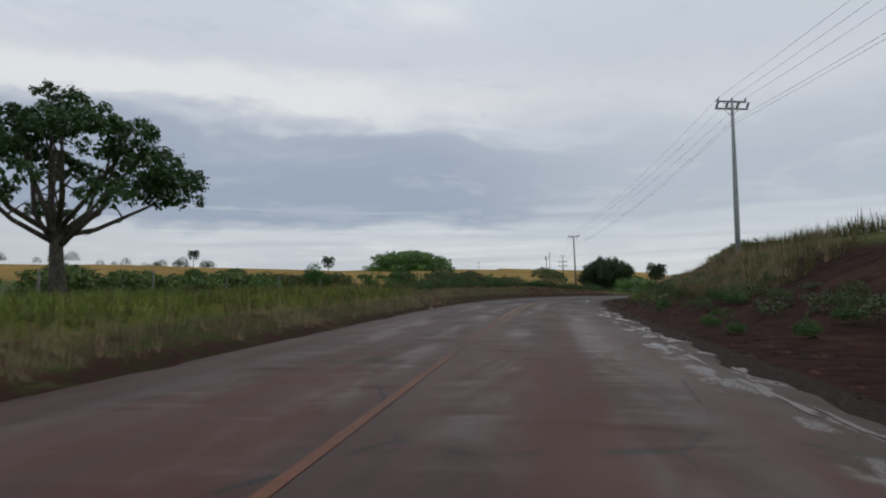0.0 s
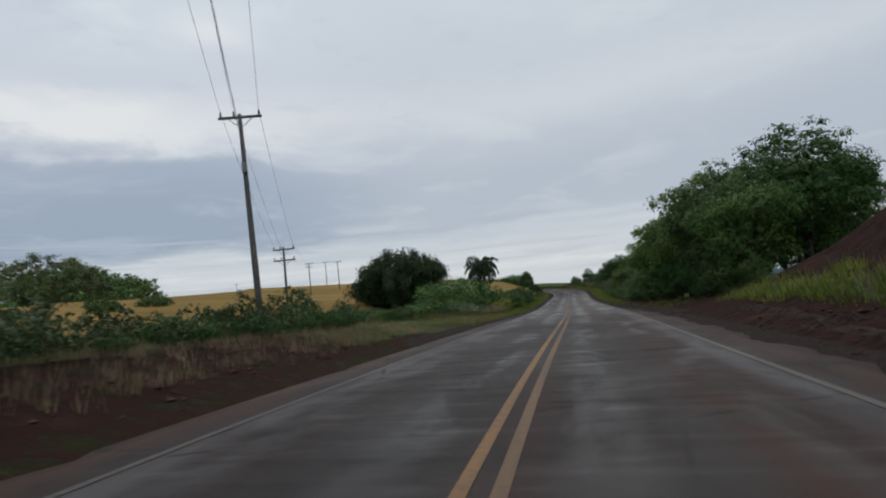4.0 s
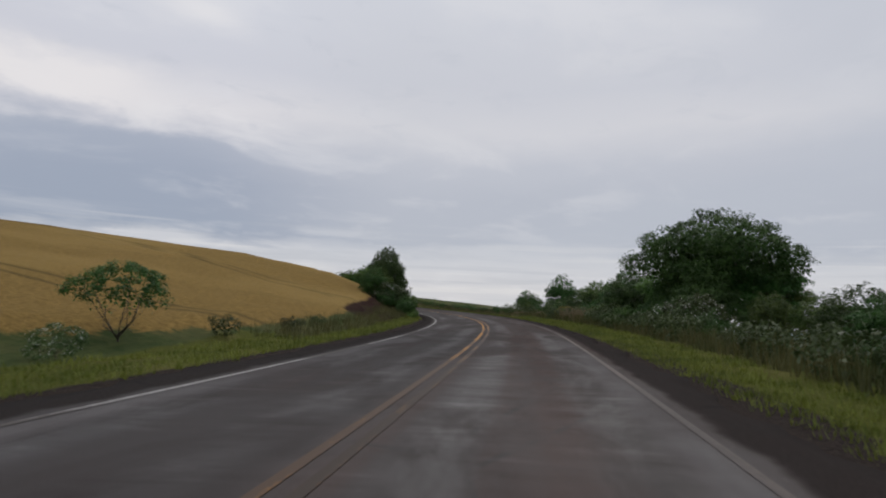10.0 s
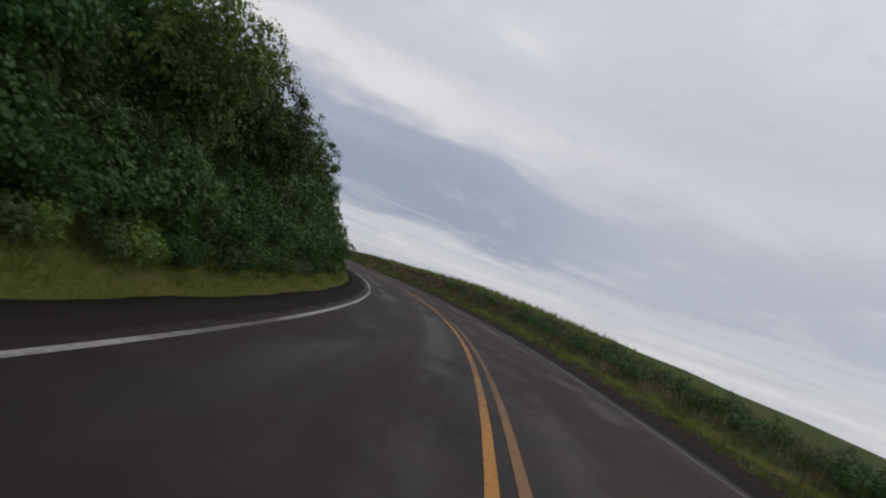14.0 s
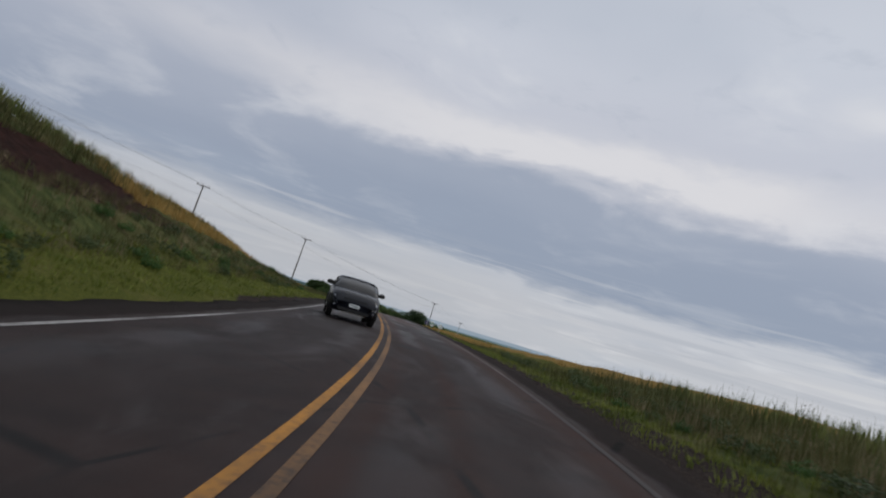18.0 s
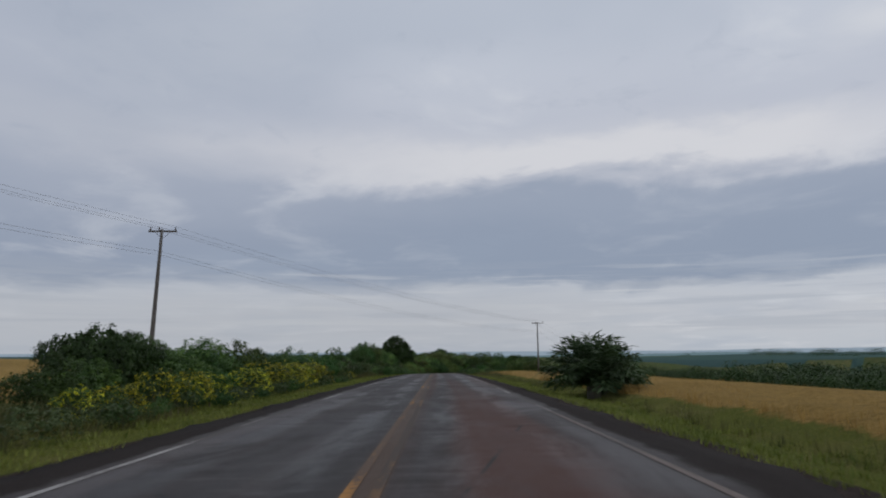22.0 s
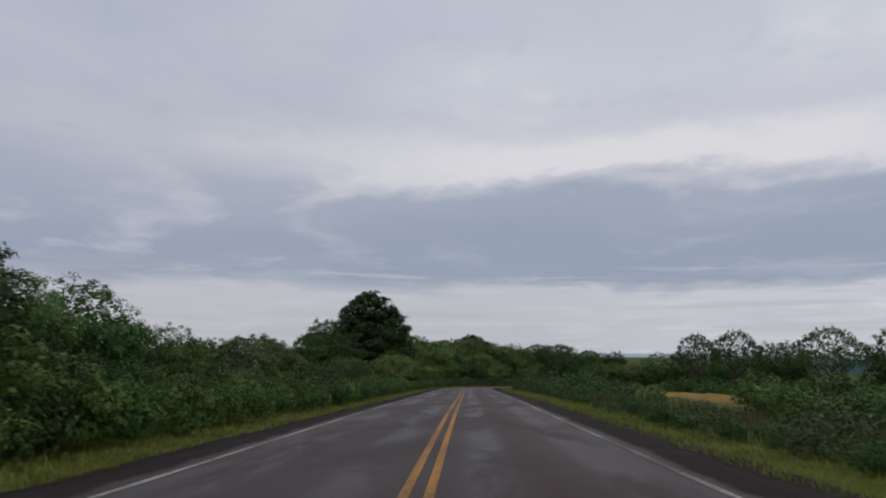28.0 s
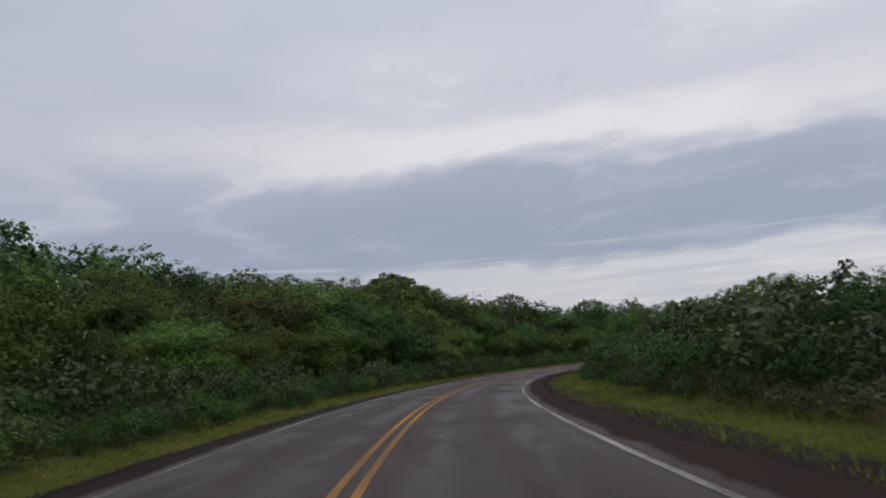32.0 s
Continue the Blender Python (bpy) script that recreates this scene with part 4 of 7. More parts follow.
def limbs(trunk_h, r0, ends, rng, lean=(0, 0), sides=7, fork=.35):
    """A trunk and limbs that reach the lobes."""
    top = Vector((lean[0], lean[1], trunk_h))
    P = [tube([(0, 0, -.3), (lean[0] * .3 + .03, lean[1] * .3, trunk_h * .35), (lean[0] * .6, lean[1] * .6 + .04, trunk_h * .7), top], [r0 * 1.35, r0, r0 * .85, r0 * .7], sides + 2)]
    for e in ends:
        e = Vector(e)
        st = top * rng.uniform(fork + .2, 1.0)
        m1 = st.lerp(e, .4) + Vector(rng.normal(0, .06, 3)) * (e - st).length - Vector((0, 0, .06)) * (e - st).length
        m2 = st.lerp(e, .75) + Vector(rng.normal(0, .05, 3)) * (e - st).length
        r = r0 * rng.uniform(.34, .5)
        P.append(tube([st, m1, m2, e], [r, r * .75, r * .45, r * .14], sides - 2))
        for k in range(3):
            b = m1.lerp(m2, rng.uniform(0, 1))
            t = b + Vector(np.clip(rng.normal(0, 1, 3), -1.1, 1.1) + np.array([0, 0, .5])) * min((e - st).length, 4) * .22
            P.append(tube([b, b.lerp(t, .5) + Vector(rng.normal(0, .08, 3)), t], [r * .4, r * .25, r * .06], 4, False))
    return joined(P)


BAKED = {}


def thinned(leaf, step, grow):
    """Fewer, larger leaves for plants that stay far off."""
    q = np.asarray(leaf[0]).reshape(-1, 4, 3)[::step]
    c = q.mean(1, keepdims=True)
    return (c + (q - c) * grow).reshape(-1, 3), np.arange(len(q) * 4).reshape(-1, 4)


class Kind:
    """A sort of plant: built once, then copied."""

    def __init__(self, name, label, category, group, height, wood, leaf, wood_name="trunk", leaf_name="crown", wood_mat=None, leaf_mat=None):
        self.name, self.label, self.category, self.group, self.height = name, label, category, group, height
        self.roots = {}
        self.wood = mesh_of(name + "_" + wood_name, wood[0], wood[1], [wood_mat or BARK], True) if wood else None
        self.leaf = mesh_of(name + "_" + leaf_name, leaf[0], leaf[1], [leaf_mat]) if leaf else None
        self.parts = (wood_name, leaf_name)
        self.raw2, self.mat = thinned(leaf, 2, 1.3) if leaf else None, leaf_mat
        self.raw3 = thinned(leaf, 6, 2.15) if leaf else None
        self.lite = mesh_of(name + "_" + leaf_name, *thinned(leaf, 5, 2.0), [leaf_mat]) if leaf and name in ("broadleaf_tree", "bush", "bush_mound") else None

    def grow(self, s, lat, h=None, rot=None, wide=1.0, label="", dz=0.0, at=None, seed=None, stuff=False, near=False):
        r = random.Random(int(s * 31 + lat * 17) if seed is None else seed)
        k = (h or self.height) / self.height
        m = Matrix.LocRotScale(at or place(s, lat, dz - .05), Euler((r.uniform(-.04, .04), r.uniform(-.04, .04), r.uniform(0, 6.28) if rot is None else rot)), (k * wide, k * wide * r.uniform(.93, 1.07), k))
        if stuff:
            BAKED.setdefault(self.mat.name, []).append((self, m, abs(lat) > 10.5 and not 745 < s < 800))
            return None
        far = abs(lat) > 22 and self.lite is not None and not near
        root = self.roots.get(far)
        if root is None:
            ob = self.roots[far] = new(self.name)
            for nm, me in zip(self.parts, (self.wood, self.lite if far else self.leaf)):
                if me:
                    part(nm, me, ob)
            tagged(ob, self.label, self.category, self.group)
            ob.matrix_basis = m
        else:
            ob = copy_thing(root, m @ Matrix.Diagonal((*[1 / c for c in root.scale], 1)))
        if label:
            tagged(ob, label)
        return ob


def lobes_round(h, r, n, base, rng, flat=.8):
    L = [((0, 0, base + (h - base) * .55), (r * .8, r * .8, (h - base) * .48))]
    for k in range(n):
        t = 6.283 * k / n + rng.uniform(-.3, .3)
        q = r * rng.uniform(.45, .7)
        z = base + (h - base) * rng.uniform(.3, .75)
        L.append(((math.cos(t) * q, math.sin(t) * q, z), (r * rng.uniform(.32, .5),) * 2 + (r * rng.uniform(.26, .42) * flat,)))
    return L


def tree_kind(name, label, h, r, base, n, clumps, per, leaf_len, mat, group, trunk=None, clump_r=.34, droop=.35, inner=.25, low=-.5, seed=1, wood_r=None, category="tree", flat=.8):
    rng = np.random.default_rng(seed)
    L = lobes_round(h, r, n, base, rng, flat)
    wood = limbs(trunk or base + (h - base) * .3, wood_r or h * .022, [l[0] for l in L[1:]], rng)
    leaf = crown(L, clumps, per, clump_r, leaf_len, leaf_len * .6, rng, droop, inner, low=low)
    return Kind(name, label, category, group, h, wood, leaf, leaf_mat=mat)


TREES = "roadside trees"
BUSHES = "roadside bushes"
OLIVE = tree_kind("broadleaf_tree", "olive-yellow broadleaf tree with a billowing crown", 8, 4.0, .2, 13, 210, 54, .155, LEAF_OLIVE, TREES, clump_r=.48, inner=.35, seed=44, low=-.85)
BROAD = tree_kind("broadleaf_tree", "leafy broadleaf tree with a rounded green crown", 8, 3.9, .2, 13, 220, 56, .15, LEAF_MID, TREES, clump_r=.48, inner=.35, seed=2, low=-.85)
BROAD2 = tree_kind("broadleaf_tree", "dense dark green broadleaf tree", 8, 3.6, .0, 13, 220, 56, .15, LEAF_DARK, TREES, clump_r=.46, inner=.35, seed=3, low=-.85)
BROAD3 = tree_kind("broadleaf_tree", "fresh green broadleaf tree with layered foliage", 8, 4.2, .1, 13, 220, 56, .155, LEAF_FRESH, TREES, clump_r=.5, inner=.35, seed=4, flat=.6, low=-.85)
UMBRELLA = tree_kind("spreading_tree", "spreading tree with an open layered dark crown", 9, 5.6, 2.6, 16, 560, 36, .14, LEAF_DARK, TREES, seed=5, flat=.5, inner=.06, low=-.2)
LAYERED = tree_kind("spreading_tree", "broad spreading tree with layered dense crowns", 9, 5.6, 1.8, 16, 520, 46, .16, LEAF_DARK, TREES, seed=25, flat=.6, inner=.35, clump_r=.5, low=-.5)
THIN = tree_kind("slender_tree", "thin airy tree with a spreading grey-green crown", 4, 2.3, 1.5, 11, 300, 40, .092, LEAF_AIRY, TREES, seed=6, flat=.5, clump_r=.23, inner=.0, wood_r=.05, low=-.1)
STEMMY = tree_kind("small_tree", "small dark rounded tree with several stems", 2.6, 1.5, .75, 10, 170, 40, .07, LEAF_DARK, TREES, seed=16, flat=.7, clump_r=.19, inner=.03, wood_r=.04, trunk=.45, low=-.25)
SHRUB = tree_kind("bush", "dense green roadside bush", 2.4, 1.7, .0, 8, 95, 52, .085, LEAF_MID, BUSHES, seed=7, clump_r=.23, category="bush", wood_r=.035, low=-.8)
SHRUB2 = tree_kind("bush", "dark twiggy roadside bush", 2.4, 1.5, .0, 8, 95, 50, .08, LEAF_DARK, BUSHES, seed=8, clump_r=.23, category="bush", wood_r=.035, low=-.8)
SHRUB3 = tree_kind("bush", "dull olive scrub bush with thin stems", 1.8, 1.2, .0, 8, 80, 16, .11, LEAF_DULL, BUSHES, seed=9, clump_r=.17, inner=.1, category="bush", wood_r=.02, low=-.8)
SHRUB4 = tree_kind("bush", "fresh green leafy bush", 2.4, 1.8, .0, 8, 95, 52, .088, LEAF_FRESH, BUSHES, seed=10, clump_r=.24, category="bush", wood_r=.03, low=-.8, flat=.6)
YELLOW = tree_kind("flowering_bush", "green bush covered in yellow flowers", 1.8, 1.3, .0, 7, 100, 18, .10, LEAF_YELLOW, "yellow-flowering bushes", seed=12, clump_r=.15, inner=.0, category="bush", wood_r=.02, low=-.8)
WHITE = tree_kind("flowering_bush", "green bush dotted with white flowers", 1.5, 1.2, .0, 8, 190, 18, .085, LEAF_WHITE, "white-flowering bushes", seed=13, clump_r=.14, inner=.0, category="bush", wood_r=.02, low=-.8)


def mound_kind(label, mat, seed):
    rng = np.random.default_rng(seed)
    L = [((0, 0, .9), (3.9, 3.9, 2.6))]
    for k in range(15):
        t, q = k * 2.39996, 3.4 * math.sqrt((k + .6) / 15)
        L.append(((math.cos(t) * q, math.sin(t) * q, 3.3 * math.sqrt(max(.05, 1 - (q / 4.4) ** 2)) - .2), (1.25, 1.25, .85)))
    for k in range(10):
        L.append(((math.cos(k * .6283) * 3.7, math.sin(k * .6283) * 3.7, .55), (1.1, 1.1, .8)))
    return Kind("bush_mound", label, "bush", "bush mounds", 4.0, limbs(.8, .07, [l[0] for l in L[1:]], rng), crown(L, 260, 48, .4, .155, .095, rng, inner=.4, low=-1), leaf_mat=mat)


MOUND = mound_kind("broad rounded mound of dense bushes", LEAF_MID, 14)
MOUND_DARK = mound_kind("dark dense rounded roadside bush", LEAF_DEEP, 15)


def dome_kind():
    rng = np.random.default_rng(21)
    h = 15.0
    L = [((0, 0, 3.6), (5.2, 5.2, 4.2)), ((0, 0, 7.6), (4.6, 4.6, 3.8)), ((.3, 0, 10.8), (3.3, 3.3, 3.4))]
    for k in range(60):
        t, z = 6.283 * k * .381, 1.2 + 12.9 * (k / 59) ** 1.1
        q = float(np.interp(z, (1.2, 5.5, 9, 12, 14.1), (4.9, 4.8, 4.0, 2.6, .5))) * rng.uniform(.94, 1.03)
        w = (1.5 - z * .04) * rng.uniform(.85, 1.15)
        L.append(((math.cos(t) * q, math.sin(t) * q, z), (w, w, w * .7)))
    return Kind("domed_tree", "tall dense dark green tree with a domed crown", "tree", TREES, h, limbs(5, .33, [l[0] for l in L[3::3]], rng), crown(L, 1050, 34, .44, .24, .14, rng, inner=.45, low=-.7), leaf_mat=LEAF_DOME)


DOME = dome_kind()


def big_tree_kind():
    rng = np.random.default_rng(31)
    L, ends = [], []
    for k in range(46):
        t = 6.283 * k * .382
        q = rng.uniform(1.0, 7.0)
        z = 11.3 - (q / 7.4) ** 2 * 5.4 + rng.uniform(-1.6, .5)
        c = (math.cos(t) * q, math.sin(t) * q, z)
        L.append((c, (1.35, 1.35, .72)))
        if k % 3 == 0:
            ends.append(c)
    rng2 = np.random.default_rng(5)
    wood = limbs(4.2, .42, ends, rng2, (.3, .2), 9, .45)
    return Kind("big_shade_tree", "large old tree with bare crooked limbs and dark leaves", "tree", "", 12, wood, crown(L, 900, 26, .32, .21, .12, rng, inner=.1, low=-.6), leaf_mat=LEAF_DEEP)


BIG = big_tree_kind()


def bamboo_kind():
    rng = np.random.default_rng(41)
    P, C, D = [], [], []
    for k in range(230):
        t, q = rng.uniform(0, 6.283), rng.uniform(0, 1) ** .55
        b = np.array([math.cos(t) * q * 6.2, math.sin(t) * q * 5.2, 0])
        out = np.array([math.cos(t) * (.2 + q * .85), math.sin(t) * (.2 + q * .85), 0])
        h = rng.uniform(8.6, 10.9) * (1.04 - .40 * q ** 1.6)
        if k % 3 == 0:
            h *= rng.uniform(.3, .75)
            out *= 1.6
        pts = [b, b + out * .8 + [0, 0, h * .45], b + out * 1.4 + [0, 0, h * .82], b + out * 1.8 + [0, 0, h * rng.uniform(.9, 1.0)], b + out * 2.3 + [0, 0, h * rng.uniform(.72, .92)]]
        P.append(tube(pts, [.05, .045, .03, .018, .006], 4, False))
        n = 270
        f = rng.uniform(.0, 1, n) ** .95 * 3.999
        i = f.astype(int)
        A = np.array(pts)
        c = A[i] * (1 - (f - i))[:, None] + A[i + 1] * (f - i)[:, None]
        C.append(c + np.clip(rng.normal(0, .40, (n, 3)), -.8, .8))
        D.append(np.repeat(out[None], n, 0) * .4 + rng.normal(0, .5, (n, 3)))
    V, F = leaves(np.concatenate(C), np.concatenate(D), .42, .12, rng, .9, .5, skin=False)
    return Kind("bamboo_clump", "large dark green bamboo clump with feathery arching stems", "bamboo", "", 10.6, joined(P), (V, F), "culms", "foliage", LEAF_DULL, LEAF_BAMBOO)


BAMBOO = bamboo_kind()


def frond(rng, az, start, up, length, leaflets, leaf_len, hang):
    """Arching palm frond: leaflets along a drooping midrib."""
    n = 9
    d = np.array([math.cos(az), math.sin(az), 0])
    pts, p, a = [], np.array(start, float), up
    for k in range(n):
        pts.append(p.copy())
        p = p + (d * math.cos(a) + np.array([0, 0, math.sin(a)])) * length / (n - 1)
        a -= hang / (n - 1)
    A = np.array(pts)
    f = np.linspace(.12, .999, leaflets) * (n - 1 - 1e-3)
    i = f.astype(int)
    c = A[i] * (1 - (f - i))[:, None] + A[i + 1] * (f - i)[:, None]
    tang = unit(A[i + 1] - A[i])
    sd = unit(np.cross(tang, [0, 0, 1.0]))
    out, cen = [], []
    for sg in (-1, 1):
        cen.append(c)
        out.append(sd * sg * .8 + tang * .55 + rng.normal(0, .22, c.shape))
    return A, np.concatenate(cen), np.concatenate(out), leaf_len * np.tile(np.clip(1.15 - np.abs(f / (n - 1) - .45) * 1.1, .3, 1), 2)


def palm_kind():
    rng = np.random.default_rng(51)
    hs = 6.1
    P = [tube([(0, 0, -.2), (.03, 0, 2), (.08, .04, 4), (.1, .05, hs)], [.21, .17, .155, .15], 10)]
    Vs, Fs, o = [], [], 0
    for k in range(24):
        az, lev = k * 2.39996, k / 23
        A, c, d, ln = frond(rng, az, (.1, .05, hs + .5 * (1 - lev)), 1.42 - 1.25 * lev + rng.uniform(-.12, .12), 3.7 - .2 * lev, 74, .62, 2.15 + .55 * lev)
        P.append(tube(A, np.linspace(.035, .008, len(A)), 4, False))
        v, f = leaves(c, d, .66, .062, rng, 1.5, .16, skin=False)
        Vs.append(v), Fs.append(f + o)
        o += len(v)
    for k in range(5):
        az = k * 1.2566 + .4
        A, c, d, ln = frond(rng, az, (.1, .05, hs - .1), -.6, 2.6, 36, .5, .9)
        v, f = leaves(c, d, .5, .06, rng, 1.2, .12, skin=False)
        Vs.append(v), Fs.append(f + o)
        o += len(v)
    return Kind("palm_tree", "tall feather palm with dark drooping fronds", "palm", "palms", 9.4, joined(P), (np.concatenate(Vs), np.concatenate(Fs)), "trunk", "fronds", PALM_BARK, LEAF_PALM)


PALM = palm_kind()


def palm_bush_kind():
    rng = np.random.default_rng(61)
    P = [tube([(0, 0, -.2), (0, 0, .8)], [.3, .22], 8)]
    Vs, Fs, o = [], [], 0
    for k in range(66):
        az, lev = k * 2.39996, (k % 22) / 21
        A, c, d, ln = frond(rng, az, (0, 0, .7), 1.5 - 1.35 * lev, 1.9, 40, .5, .55)
        v, f = leaves(c, d, .5, .05, rng, .1, .15, skin=False)
        Vs.append(v), Fs.append(f + o)
        o += len(v)
    return Kind("palm_bush", "low spiky feather palm bush", "palm", "palms", 2.6, joined(P), (np.concatenate(Vs), np.concatenate(Fs)), "stem", "fronds", PALM_BARK, LEAF_BAMBOO)


PBUSH = palm_bush_kind()


def bare_kind():
    rng = np.random.default_rng(71)
    P = []

    def twig(p, d, ln, r, lev):
        q = p + d * ln
        P.append(tube([p, p.lerp(q, .5) + Vector(rng.normal(0, .04, 3)) * ln, q], [r, r * .8, r * .6], 5 if lev < 2 else 3, False))
        if lev < 4:
            for k in range(3):
                twig(q, (d + Vector(rng.normal(0, .5, 3)) + Vector((0, 0, .12))).normalized(), ln * rng.uniform(.55, .8), r * .55, lev + 1)
    twig(Vector((0, 0, -.2)), Vector((0, 0, 1)), 3.0, .16, 0)
    return Kind("bare_tree", "leafless pale grey tree with fine twigs", "tree", TREES, 9.0, joined(P), None, wood_mat=TWIG)


BARE = bare_kind()


def row(kinds, s0, s1, step, lat, spread, h0, h1, seed, wide=(.9, 1.2), stuff=False):
    r = random.Random(seed)
    s = s0
    while s < s1:
        k = kinds[r.randrange(len(kinds))]
        k.grow(s + r.uniform(-.3, .3) * step, lat + r.uniform(-spread, spread), r.uniform(h0, h1), wide=r.uniform(*wide), stuff=stuff)
        s += step * r.uniform(.75, 1.3)


GREEN = [SHRUB, SHRUB2, SHRUB4, SHRUB]
WOOD = [BROAD, BROAD2, BROAD2, BROAD3]

# start: pasture on the left, cutting on the right
BIG.grow(31.5, -24.7, 11.6, rot=2.2, near=True)
row([MOUND, SHRUB2], 52, 205, 7, -72, 7, 1.5, 2.6, 101)
row([MOUND], 40, 130, 16, -95, 10, 2.0, 3.2, 102)
MOUND.grow(216, -107, 8.3, wide=1.65, near=True, label="huge rounded green crown by the wheat field")
for q in ((225, -112, 7.5), (233, -118, 8.2), (240, -108, 6.5)):
    MOUND.grow(*q, wide=1.2)
BROAD2.grow(219, -118, 7)
PALM.grow(180, -178, 7.5)
row([MOUND], 56, 84, 9, -46, 5, 2.2, 3, 103, (1.1, 1.5))
row([SHRUB3, SHRUB2], 50, 118, 2.4, -8.8, 1.2, .7, 1.4, 104)
row([SHRUB2, SHRUB3], 46, 120, 2.6, -11.5, 1.2, .8, 1.5, 164, stuff=True)
row([BROAD2, THIN], 84, 112, 7, -28, 4, 3.0, 4.4, 165)
row([SHRUB2, SHRUB3, SHRUB2], 42, 116, 1.1, -7.4, .3, .5, 1.0, 206, (.9, 1.2), stuff=True)
row([BROAD2, BROAD2, MOUND], 56, 100, 4.2, -52, 4, 2.6, 3.7, 207, (.9, 1.3))
row([SHRUB3, SHRUB2, SHRUB3], 14, 62, 1.0, 9.6, 1.6, .4, .8, 208, (.9, 1.4), stuff=True)
BROAD2.grow(88, -46, 4.6, wide=.8), PALM.grow(150, -92, 6.5)
for s, l, h in ((91, -8.8, 2.9), (97, -9.8, 3.0), (103, -10.8, 2.6), (108, -12, 2.4)):
    THIN.grow(s, l, h, wide=1.1)
row([SHRUB3, SHRUB], 62, 94, 3.2, 8.2, .9, .5, .9, 105)
row([SHRUB3, SHRUB2], 10, 48, 1.8, 7.2, 1.2, .3, .6, 168, stuff=True)
row([SHRUB, SHRUB3], 52, 64, 3.0, 8.2, 1.0, .5, .8, 155)
row([SHRUB2, SHRUB3, SHRUB2], 62, 122, 1.6, -8.6, 1.6, .35, .8, 186, (1.0, 1.5), stuff=True)
row([SHRUB2, SHRUB3], 118, 150, 4, -11, 1.5, 1.0, 1.8, 106)
row([SHRUB, SHRUB2], 126, 162, 3, -17, 2.5, .8, 1.2, 107, stuff=True)
row([SHRUB, SHRUB2], 163, 174, 3, -16, 2.0, 1.3, 1.9, 181, stuff=True)
# trees beyond the cutting
for s, l, h, k in ((133, 10.4, 6.4, BROAD), (138, 11.6, 6.6, BROAD), (141, 11.2, 8.4, BROAD2), (146, 12.0, 9.6, BROAD3), (151, 11.6, 8.8, BROAD), (156, 11.8, 8.6, BROAD3), (161, 11.8, 9.0, BROAD), (166, 11.0, 8.0, BROAD3), (171, 10.8, 7.6, BROAD)):
    k.grow(s, l, h)
PALM.grow(147, 17.2, 9)
row(WOOD, 136, 176, 5, 17, 3, 7, 10, 108)
row([SHRUB2, SHRUB], 130, 158, 3.4, 9.6, .4, 1.2, 2.2, 109)
row([SHRUB2, SHRUB], 160, 178, 2.6, 9.5, .4, 1.4, 2.4, 185)
BROAD2.grow(178, 12.6, 5.6), BROAD3.grow(181.5, 12.8, 5.3, wide=.9), BROAD.grow(186, 13.8, 5.3, wide=.9)
row([BROAD, BROAD2], 137, 172, 4.5, 10.2, .5, 3.5, 5.0, 159)
# bamboo, palm and scrub
BAMBOO_OB = BAMBOO.grow(202.5, -27.5, 10.2, rot=heading(200) + 1.9, wide=1.16)
for c_ in BAMBOO_OB.children:
    tagged(c_, kind="stuff")
PALM.grow(216, -15, 10.5), PALM.grow(217.2, -16.0, 9.8)
MOUND.grow(183, -15.2, 4.7, wide=1.3, label="broad mound of fresh green bushes")
row([SHRUB4, SHRUB], 172, 214, 3.5, -12.5, 1.5, 2.2, 3.2, 110)
row([SHRUB2, SHRUB], 140, 158, 3, -14.0, 1.5, .8, 1.2, 156, stuff=True)
row([SHRUB2, SHRUB], 159, 176, 2.6, -13.6, 1.5, 1.3, 2.0, 182, stuff=True)
row([SHRUB, SHRUB3, SHRUB2], 190, 232, 1.5, -7.3, .35, .6, 1.1, 176, stuff=True)
row([SHRUB2, SHRUB3, SHRUB], 178, 232, 1.5, 7.6, .3, .6, 1.1, 177, stuff=True)
row([WHITE], 151, 166, 1.15, -9.8, 1.2, .85, 1.2, 111, (1.1, 1.5))
row([SHRUB2, SHRUB3], 148, 170, 1.2, -9.6, 1.0, .6, .95, 183, (1.0, 1.4), stuff=True)
row([WHITE], 164, 175, 3.6, -11.8, .6, 1.2, 1.7, 184)
row([YELLOW], 175.5, 187, 1.5, -8.5, .5, 1.1, 1.6, 112, (1.1, 1.4))
row(GREEN, 190, 204, 2.4, -8.2, .8, 2.0, 2.9, 113)
row([SHRUB2, SHRUB3, SHRUB2, SHRUB], 204, 228, 2.0, -8.2, .8, 1.2, 2.2, 163)
row(GREEN, 190, 214, 3.2, -11, 1.5, 1.8, 2.8, 114, stuff=True)
SHRUB2.grow(210, -7.4, 3.2, wide=.9)
row([SHRUB2, SHRUB3, SHRUB2], 219, 235, 1.6, -8.8, .7, 1.7, 2.4, 115)
BROAD2.grow(216.5, -8.8, 3.4, wide=.9)
STEMMY.grow(245.4, -9.5, 2.35, wide=.98)
WHITE.grow(241.8, -8.6, .8)
row([SHRUB3], 250, 262, 5, -8.0, .5, .5, .9, 116)
# right-hand thicket
row([BROAD3, BROAD, BROAD2, OLIVE], 178, 218, 4.2, 11.0, 1.2, 3.2, 4.3, 117)
row([SHRUB2, BROAD2, SHRUB], 218, 238, 2.6, 10.8, 1.0, 1.3, 1.9, 171)
row([BROAD, BROAD2, BROAD2], 296, 308, 3.2, 14.5, 1.2, 2.4, 3.2, 170)
row([BROAD2, BROAD], 238, 264, 4.0, 12.5, 1.2, 2.1, 2.8, 166)
